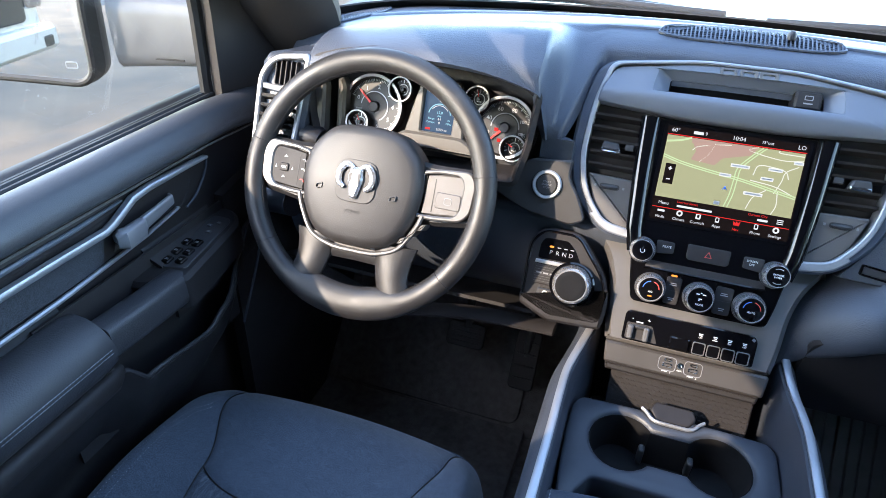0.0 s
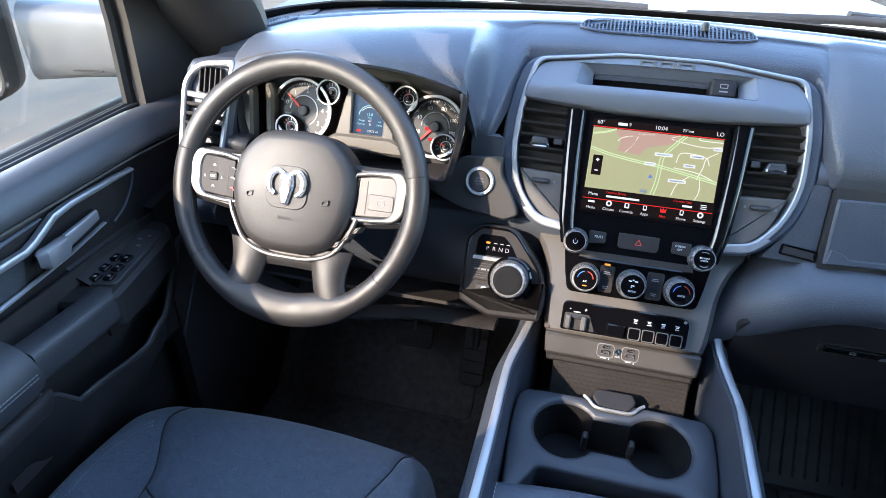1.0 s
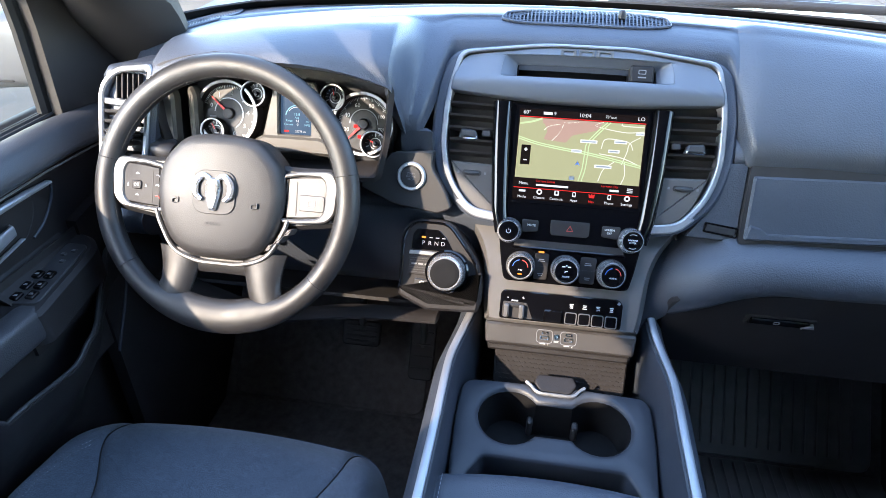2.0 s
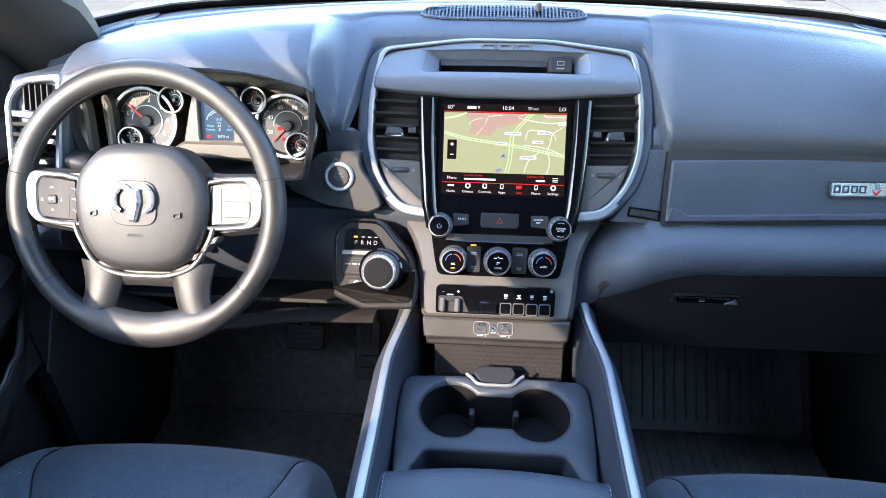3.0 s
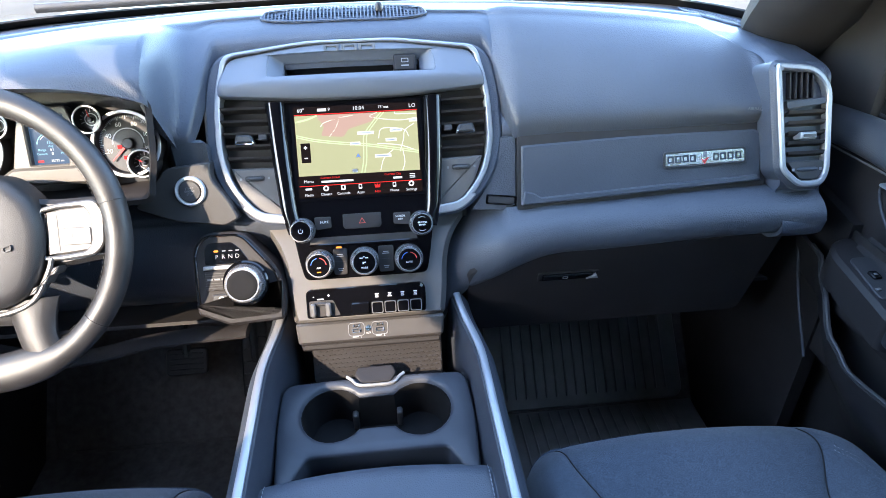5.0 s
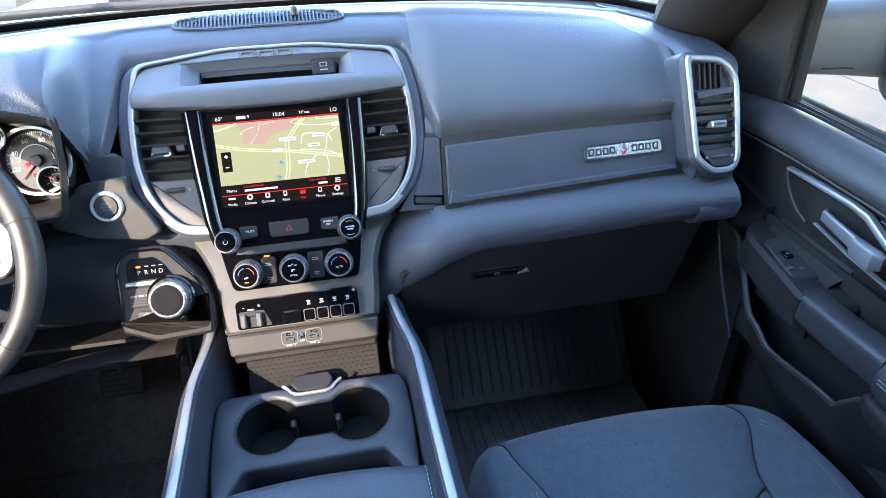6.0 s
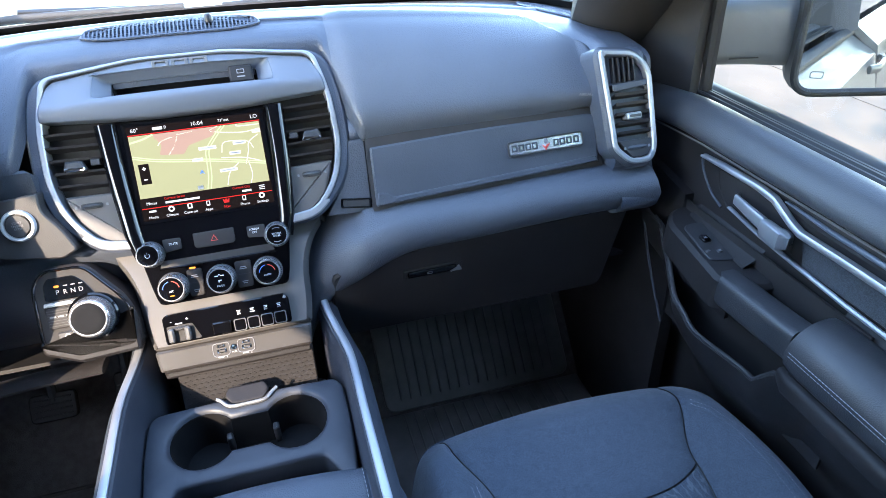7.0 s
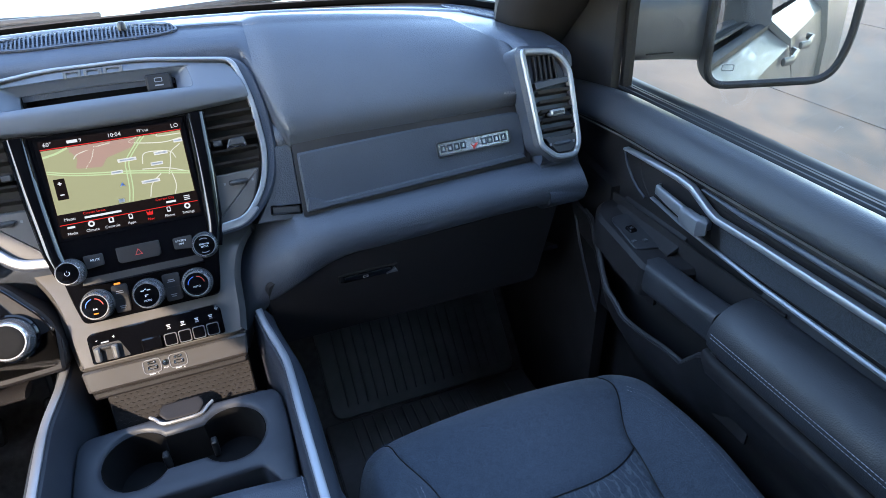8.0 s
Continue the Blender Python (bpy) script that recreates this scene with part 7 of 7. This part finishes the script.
    # Unseen header, added to keep high sun off the dashboard's top.
    part("window_header", tube(bmesh.new(), spline([V(0.792, 0.845, 1.27), V(0.776, 0.74, 1.385), V(0.760, 0.60, 1.455), V(0.747, 0.45, 1.495), V(0.735, 0.10, 1.510), V(0.735, -0.31, 1.510)], 5), 0.026, 0.030, n=10), SEAL, d, "black upper window frame of the door")
    g = part("window_glass", (sweep([(0.812, 1.055), (0.800, 1.25), (0.762, 1.45), (0.70, 1.62)], -0.30, 0.86, 4, lambda a, y, z: (a, y - 0.9 * max(0, z - 1.30) * smooth(0.2, 0.86, y), z))), WINDOW, d, "clear side glass")
    g.visible_shadow = False
    return d


BODY = mat("pale_silver_paint", (0.085, 0.081, 0.074), 0.34, 0.3, coat=0.25, vary=0.05, vscale=3, rvary=0.04)
front_door(-1, "door_1")
front_door(1, "door_2")

# assist handles on the pillars
for sgn in (-1, 1):
    h = thing("assist_handle", (CX + sgn * 0.69, 0.80, 1.36), "pale grey pillar assist handle", "grab handle", "assist handles")
    part("grip", tube(bmesh.new(), spline([(CX + sgn * 0.655, 0.945, 1.245), (CX + sgn * 0.628, 0.925, 1.258), (CX + sgn * 0.615, 0.86, 1.31), (CX + sgn * 0.602, 0.76, 1.39), (CX + sgn * 0.620, 0.70, 1.435)], 5), 0.014, 0.012, n=12), HEADLINER, h)
    part("foot", tube(bmesh.new(), [(CX + sgn * 0.680, 0.955, 1.225), (CX + sgn * 0.650, 0.943, 1.248)], 0.022, 0.016, n=12), HEADLINER, h)

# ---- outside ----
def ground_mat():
    # Random metre-wide tone patches put dappled sun into the concrete's colour.
    m = mat("dapple_painted_concrete", (0.094, 0.061, 0.035), 0.85, grain=0.5, scale=120, vary=0.35, vscale=1.3)
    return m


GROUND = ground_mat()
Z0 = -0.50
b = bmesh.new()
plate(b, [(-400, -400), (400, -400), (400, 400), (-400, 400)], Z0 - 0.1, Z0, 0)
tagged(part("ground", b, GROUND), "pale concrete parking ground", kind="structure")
ASPH = mat("dark_asphalt", (0.032, 0.033, 0.036), 0.9, grain=0.8, scale=90, vary=0.25, vscale=2)
b = bmesh.new()
plate(b, [(-16, -60), (-7.5, -60), (-7.5, 40), (-16, 40)], Z0, Z0 + 0.004, 0)
tagged(part("road", b, ASPH), "dark asphalt lane beside the parking bay", kind="structure")
JOINT = mat("concrete_joint", (0.060, 0.045, 0.032), 0.9, vary=0.2)
for x in (4.9, 7.6):
    b = bmesh.new()
    plate(b, [(x, -20), (x + 0.010, -20), (x + 0.010, 20), (x, 20)], Z0, Z0 + 0.004, 0)
    tagged(part("ground_joint", b, JOINT), "narrow dark joint in the concrete", kind="structure")
for y in (-6, 8):
    b = bmesh.new()
    plate(b, [(1.2, y), (14, y), (14, y + 0.015), (1.2, y + 0.015)], Z0, Z0 + 0.004, 0)
    tagged(part("ground_joint", b, JOINT), "narrow dark joint in the concrete", kind="structure")

# own truck outside: hood, cowl, wipers, rear sides
own = thing("pickup_truck", (CX, 0, Z0), "pale silver pickup truck around the cab", "truck")
b = bmesh.new()
def hood(s, t):
    x = CX + (s - 0.5) * 1.74
    return Vector((x, 1.47 + 1.15 * t, 1.150 - 0.10 * abs(2 * s - 1) ** 3 - 0.05 * t))
grid(b, hood, 30, 12)
part("hood", thick(b, 0.02), BODY, own, "pale silver hood")
b = bmesh.new()
grid(b, lambda s, t: Vector((CX + (s - 0.5) * 1.62, glass_foot(CX + (s - 0.5) * 1.3) + 0.018 + (1.47 - glass_foot(CX + (s - 0.5) * 1.3) - 0.02) * t, 1.152 + 0.004 * t - 0.03 * abs(2 * s - 1) ** 2)), 30, 4)
part("cowl", thick(b, 0.01), HARD, own, "black cowl below the windscreen")
for x0, x1 in ((-0.60, -0.02), (0.05, 0.62)):
    w = part("wiper", tube(bmesh.new(), [(x0, 1.345, 1.176), ((x0 + x1) / 2, 1.375, 1.180), (x1, 1.365, 1.178)], 0.007, 0.009, n=8), HARD, own, "black wiper")
    part("wiper_arm", tube(bmesh.new(), [(x1 - 0.02, 1.42, 1.170), ((x0 + x1) / 2, 1.38, 1.190)], 0.009, 0.006, n=8), HARD, w)
for sgn in (-1, 1):
    M = Matrix.Translation((CX, 0, 0)) @ Matrix.Diagonal((sgn, 1, 1, 1))
    V = lambda a, y, z: M @ Vector((a, y, z))
    b = bmesh.new()
    skin(b, [[V(a, y, z) for a, z in ((0.86, 1.075), (0.93, 1.02), (0.955, 0.90), (0.96, 0.60), (0.93, 0.30), (0.86, 0.20))] for y in (-0.352, -0.9, -1.45)], closed=False)
    rd = part("rear_door", thick(b, 0.02), BODY, own, "pale silver rear door")
    part("outer_handle", tube(bmesh.new(), [V(0.952, -0.47, 0.985), V(0.970, -0.50, 0.987), V(0.970, -0.66, 0.989), V(0.952, -0.69, 0.990)], 0.007, 0.012, n=8), BODY, rd, "body-coloured handle")
    part("outer_handle_front", tube(bmesh.new(), [V(0.944, -0.11, 0.985), V(0.962, -0.14, 0.987), V(0.962, -0.28, 0.989), V(0.944, -0.31, 0.990)], 0.007, 0.012, n=8), BODY, own)
    b = bmesh.new()
    skin(b, [[V(a, y, z) for a, z in ((0.845, 1.085), (0.80, 1.30), (0.72, 1.58))] for y in (-0.40, -1.40)], closed=False)
    gl = part("rear_glass", b, mat("dark_tinted_glass", (0.01, 0.012, 0.013), 0.03), own, "dark rear door glass")
    part("rear_pillar", tube(bmesh.new(), [V(0.85, -0.36, 1.08), V(0.80, -0.35, 1.32), V(0.71, -0.33, 1.62)], 0.04, 0.012, n=8, up=(1, 0, 0)), BODY, own)
    part("rear_quarter", tube(bmesh.new(), [V(0.85, -1.50, 1.08), V(0.80, -1.52, 1.32), V(0.71, -1.55, 1.62)], 0.10, 0.012, n=8, up=(1, 0, 0)), BODY, own)
    b = bmesh.new()
    skin(b, [[V(a, y, z) for a, z in ((0.86, 1.08), (0.95, 1.05), (0.975, 0.90), (0.98, 0.50), (0.95, 0.15))] for y in (-1.47, -2.4, -3.35)], closed=False)
    part("bed_side", thick(b, 0.03), BODY, own, "pale silver bed side")
    part("roof_side", tube(bmesh.new(), [V(0.66, 0.45, 1.66), V(0.70, 0.0, 1.69), V(0.70, -1.6, 1.67)], 0.05, 0.03, n=8), BODY, own)
    for y in (-2.45,):
        wh = part("wheel", lathe(bmesh.new(), [(0.40, -0.12), (0.40, 0.10), (0.36, 0.13), (0.25, 0.12), (0.24, 0.06), (0.01, 0.05)], M @ axes((0.90, y, Z0 + 0.40), (0, 1, 0), (0, 0, 1), (1, 0, 0)), 28), LOWBLACK, own, "black tyre")

# roof skin, front fenders, nose and cargo bed close the truck's outside
b = bmesh.new()
grid(b, lambda s, t: Vector((CX + (s - 0.5) * 1.38, 0.50 - 2.22 * t, 1.64 + 0.035 * (1 - (2 * s - 1) ** 2) + 0.03 * math.sin(math.pi * t))), 12, 8)
part("roof", thick(b, 0.012), BODY, own, "pale silver roof skin")
for sgn in (-1, 1):
    M = Matrix.Translation((CX, 0, 0)) @ Matrix.Diagonal((sgn, 1, 1, 1))
    b = bmesh.new()
    rows = []
    for i in range(25):
        y = 1.06 + 1.62 * i / 24
        arch = max(0.0, 1 - ((y - 1.95) / 0.46) ** 2) ** 0.5
        low = max(0.22, Z0 + 0.40 + 0.47 * arch) if arch else 0.22
        rows.append([M @ Vector(p) for p in ((0.82, y, 1.060 - 0.05 * i / 24), (0.90, y, 1.035 - 0.05 * i / 24), (0.955 - 0.03 * (i / 24) ** 3, y, 0.90), (0.965 - 0.03 * (i / 24) ** 3, y, max(0.60, low + 0.02)), (0.95 - 0.03 * (i / 24) ** 3, y, min(low, 0.58)))])
    skin(b, rows, closed=False)
    part("front_fender", thick(b, 0.02), BODY, own, "pale silver front fender")
    wh = part("wheel", lathe(bmesh.new(), [(0.40, -0.12), (0.40, 0.10), (0.36, 0.13), (0.25, 0.12)], M @ axes((0.86, 1.95, Z0 + 0.40), (0, 1, 0), (0, 0, 1), (1, 0, 0)), 28), LOWBLACK, own, "black tyre")
    part("rim", lathe(bmesh.new(), [(0.25, 0.06), (0.25, 0.12), (0.22, 0.10), (0.06, 0.09), (0.01, 0.10)], M @ axes((0.86, 1.95, Z0 + 0.40), (0, 1, 0), (0, 0, 1), (1, 0, 0)), 24), SILVER, wh, "silver wheel rim")
    part("headlight", domed(rrect(0.72, 0.88, 0.30, 0.20, 0.05), -0.05, 0.05, 0.03, M @ axes((0, 2.67, 0), (1, 0, 0), (0, 0, 1), (0, 1, 0)), lambda u, v: 0, 3), CHROME, own, "clear headlight")
NOSE = axes((CX, 2.62, 0), (1, 0, 0), (0, 0, 1), (0, 1, 0))
part("nose", plate(bmesh.new(), rrect(0, 0.78, 1.84, 0.56, 0.10), -0.10, 0.06, 0.05, NOSE), BODY, own, "pale silver nose")
part("grille", plate(bmesh.new(), rrect(0, 0.83, 1.00, 0.34, 0.06), 0.05, 0.09, 0.02, NOSE), DARK, own, "dark grille")
part("bumper", plate(bmesh.new(), rrect(0, 0.38, 1.90, 0.26, 0.06), -0.05, 0.16, 0.05, NOSE), BODY, own, "pale silver bumper")
part("bed_floor", plate(bmesh.new(), rrect(CX, -2.56, 1.84, 1.60, 0.04), 0.42, 0.46, 0.01), LOWBLACK, own, "black cargo bed floor")
part("bed_front", plate(bmesh.new(), rrect(0, 0.72, 1.80, 0.62, 0.03), 0, 0.04, 0.01, axes((CX, -1.79, 0), (1, 0, 0), (0, 0, 1), (0, -1, 0))), BODY, own, "front wall of the cargo bed")
part("tailgate", plate(bmesh.new(), rrect(0, 0.66, 1.86, 0.78, 0.05), 0, 0.06, 0.02, axes((CX, -3.34, 0), (1, 0, 0), (0, 0, 1), (0, -1, 0))), BODY, own, "pale silver tailgate")
part("chassis", plate(bmesh.new(), rrect(CX, -0.35, 1.50, 5.8, 0.10), 0.02, 0.20, 0.03), LOWBLACK, own, "dark underbody")

# door mirrors
MIRRORARM = mat("mirror_arm_plastic", (0.115, 0.118, 0.125), 0.34, grain=0.2, scale=1500, vary=0.1, vscale=20, rvary=0.06)


def door_mirror(sgn):
    M = Matrix.Translation((CX, 0, 0)) @ Matrix.Diagonal((sgn, 1, 1, 1))
    th = radians(MIRROR_TURN[0] if sgn < 0 else MIRROR_TURN[1])
    # glass frame: e along the glass outwards, up, n towards the driver
    e = Vector((math.cos(th), -math.sin(th), 0))
    nrm = Vector((-math.sin(th), -math.cos(th), 0.0))
    tip = radians(MIRROR_TIP[0] if sgn < 0 else MIRROR_TIP[1])
    nrm = (nrm * math.cos(tip) + Vector((0, 0, 1)) * math.sin(tip)).normalized()
    upv = e.cross(nrm) * -1
    if upv.z < 0:
        upv = -upv
    G = M @ axes((1.050, 0.752, 1.218) if sgn < 0 else (1.005, 0.752, 1.205), e, upv, nrm)
    d = thing("door_mirror", G.translation, "black folding door mirror with heated glass", "mirror", "door mirrors")
    o = rounded([(-0.092, -0.125), (0.092, -0.115), (0.108, -0.060), (0.108, 0.125), (-0.060, 0.135), (-0.100, 0.10)], [0.03, 0.05, 0.03, 0.04, 0.04, 0.04], 6)
    part("shell", domed(offset(o, -0.010), 0.002, 0.090, 0.05, G @ Matrix.Diagonal((1, 1, -1, 1)), lambda u, v: 0), HARD, d, "black textured mirror shell")
    part("shell_rim", frame_ring(bmesh.new(), offset(o, -0.011), offset(o, 0.001), -0.03, 0.006, 0.004, G), SEAL, d)
    gl = part("mirror_glass", plate(bmesh.new(), o, -0.006, 0.0005, 0, G), MIRROR, d, "clear mirror glass")
    so = rounded([(0.030, 0.045), (0.092, 0.045), (0.102, 0.060), (0.102, 0.115), (0.030, 0.115)], [0.02, 0.02, 0.015, 0.02, 0.02], 5)
    part("wide_glass", domed(so, 0.0005, 0.0030, 0.0015, G, lambda u, v: -1.4 * ((u - 0.066) ** 2 + (v - 0.08) ** 2), 3), MIRROR, d, "small convex wide-angle glass")
    part("wide_rim", frame_ring(bmesh.new(), offset(so, -0.003), so, 0, 0.0015, 0.0003, G), HARD, d)
    part("heater_mark", frame_ring(bmesh.new(), rrect(-0.065, -0.100, 0.020, 0.011, 0.003, 2), rrect(-0.065, -0.100, 0.017, 0.008, 0.002, 2), 0.0005, 0.0009, 0.0001, G), GREY_INK, d)
    # arm to the door
    b = bmesh.new()
    tube(b, [M @ Vector(p) for p in ((0.81, 0.90, 1.165), (0.88, 0.885, 1.165), (0.95, 0.865, 1.165))], [0.055, 0.055, 0.06], [0.055, 0.058, 0.062], n=16, power=0.45)
    arm_ = part("mirror_arm", b, MIRRORARM, d, "black mirror arm")
    part("arm_split", tube(bmesh.new(), [M @ Vector(p) for p in ((0.83, 0.8415, 1.125), (0.90, 0.828, 1.125))], 0.0015, n=4), DARK, arm_)
    part("arm_bolt", lathe(bmesh.new(), [(0.004, 0), (0.004, 0.003), (0.0003, 0.004)], M @ axes((0.885, 0.833, 1.135), (1, 0, 0), (0, 0, 1), (0, -1, 0)), 10), WHITE_INK, arm_)
    return d


MIRROR_TURN, MIRROR_TIP = (18.0, 26.8), (2.7, 3.4)
door_mirror(-1)
door_mirror(1)

# white pickup parked behind on the other side of the lane
wp = thing("parked_pickup", (-4.6, -6.0, Z0), "white pickup truck parked on the concrete lot", "truck")
WHITE = mat("white_paint", (0.45, 0.44, 0.42), 0.3, coat=0.5, vary=0.04, vscale=2, rvary=0.05)
PX, PY = -4.3, -6.2
side = rounded([(-5.5, 0.45), (-5.5, 1.25), (-3.4, 1.28), (-3.2, 1.95), (-1.9, 1.98), (-1.25, 1.30), (-0.1, 1.18), (0.0, 0.95), (0.02, 0.45)], 0.12, 4)
wm = axes((PX, PY, Z0), (0, 1, 0), (0, 0, 1), (1, 0, 0))
part("body", plate(bmesh.new(), side, -0.98, 0.98, 0.08, wm), WHITE, wp, "white body")
FM = axes((PX, PY + 0.02, Z0), (1, 0, 0), (0, 0, 1), (0, 1, 0))
part("grille", plate(bmesh.new(), rrect(0, 0.93, 1.05, 0.36, 0.08), 0, 0.05, 0.02, FM), DARK, wp, "dark grille")
part("bumper", plate(bmesh.new(), rrect(0, 0.55, 1.98, 0.28, 0.06), -0.1, 0.14, 0.05, FM), WHITE, wp, "white front bumper")
for u in (-0.72, 0.72):
    part("headlight", domed(rrect(u, 1.00, 0.36, 0.24, 0.06), -0.05, 0.07, 0.03, FM, lambda a, c: 0, 3), CHROME, wp, "clear headlight")
    part("fog_lamp", plate(bmesh.new(), rrect(u, 0.52, 0.22, 0.12, 0.03), 0.13, 0.15, 0.01, FM), DARK, wp, "dark fog lamp")
for u in (-0.86, 0.86):
    for y in (-0.95, -4.3):
        part("wheel", lathe(bmesh.new(), [(0.40, -0.14), (0.41, 0.10), (0.37, 0.14), (0.26, 0.13), (0.25, 0.08), (0.01, 0.07)], axes((PX + u, PY + y, Z0 + 0.41), (0, 1, 0), (0, 0, 1), (1 if u > 0 else -1, 0, 0)), 28), LOWBLACK, wp, "black tyre")
part("windscreen", plate(bmesh.new(), [(-0.78, -0.02), (0.78, -0.02), (0.66, 0.72), (-0.66, 0.72)], 0, 0.01, 0, axes((PX, PY - 1.24, Z0 + 1.31), (1, 0, 0), (0, -0.70, 0.72), (0, 0.72, 0.70))), PIANO, wp, "dark windscreen")

wp.rotation_euler = (0, 0, radians(-78))
wp.location = (-3.07, -5.87, Z0)

# trees
BARK = mat("bark", (0.12, 0.09, 0.07), 0.9, grain=1.0, scale=60, vary=0.3, vscale=8)
LEAF = mat("leaves", (0.065, 0.105, 0.030), 0.6, vary=0.45, vscale=3.0)


def tree(x, y, tall, wide, seed, n):
    rnd = random.Random(seed)
    t = thing("tree", (x, y, Z0), "leafy green tree beside the parking ground", "tree", "trees")
    b = bmesh.new()
    tube(b, [(x, y, Z0), (x + 0.05, y, Z0 + tall * 0.25), (x - 0.05, y + 0.1, Z0 + tall * 0.5), (x, y, Z0 + tall * 0.85)], [0.20, 0.15, 0.11, 0.03], n=10)
    ends = []
    for i in range(9):
        a, h = rnd.uniform(0, 6.28), tall * rnd.uniform(0.33, 0.6)
        L = wide * rnd.uniform(0.5, 0.85)
        tip_ = Vector((x + L * math.cos(a), y + L * math.sin(a), Z0 + h + tall * rnd.uniform(0.1, 0.3)))
        tube(b, [(x, y, Z0 + h), Vector((x, y, Z0 + h)).lerp(tip_, 0.5) + Vector((0, 0, 0.1)), tip_], [0.07, 0.045, 0.015], n=6)
        ends += [tip_, Vector((x, y, Z0 + h)).lerp(tip_, 0.6)]
    part("trunk", b, BARK, t, "brown branching trunk")
    ends.append(Vector((x, y, Z0 + tall * 0.85)))
    verts, faces = [], []
    for i in range(n):
        c = rnd.choice(ends) + Vector((rnd.gauss(0, wide * 0.19), rnd.gauss(0, wide * 0.19), rnd.gauss(0, tall * 0.075)))
        s = rnd.uniform(0.07, 0.15)
        r = Euler((rnd.uniform(0, 3), rnd.uniform(0, 3), rnd.uniform(0, 6))).to_matrix()
        k = len(verts)
        verts += [c + r @ Vector(q) * s for q in ((-1, 0, 0), (-0.2, -0.45, 0.1), (1, 0, 0), (-0.2, 0.45, 0.1))]
        faces.append((k, k + 1, k + 2, k + 3))
    me = bpy.data.meshes.new("crown")
    me.from_pydata([tuple(v - Vector((x, y, Z0))) for v in verts], [], faces)
    me.materials.append(LEAF)
    c = new("crown", me)
    c.parent = t
    return t


# Trees at (1.6, -3.6) and (-11.2, -1.9) are added to shade the ground.
for i, (x, y, tall, wide, n) in enumerate(((1.6, -3.6, 6.5, 2.8, 5200), (6.5, -9.0, 7.0, 3.2, 5000), (10.0, -13.0, 7.5, 3.6, 5000), (3.5, -15.0, 7.0, 3.4, 5000), (14.0, -7.0, 7.0, 3.4, 4000), (-9.0, -14.0, 7.0, 3.4, 4000), (-3.0, -20.0, 8.0, 4.0, 5000), (-11.2, -1.9, 6.8, 2.6, 7000), (9.0, -22.0, 8.5, 4.2, 5000), (16.0, -19.0, 8.5, 4.2, 5000))):
    tree(x, y, tall, wide, 11 + i, n)

# lettering becomes mesh
bpy.context.view_layer.update()
_deps = bpy.context.evaluated_depsgraph_get()
for ob, m, material in TEXTS:
    me = bpy.data.meshes.new_from_object(ob.evaluated_get(_deps))
    me.transform(m)
    if not me.materials:
        me.materials.append(material)
    o = new("lettering", me)
    o.parent = ob.parent
    bpy.data.objects.remove(ob)
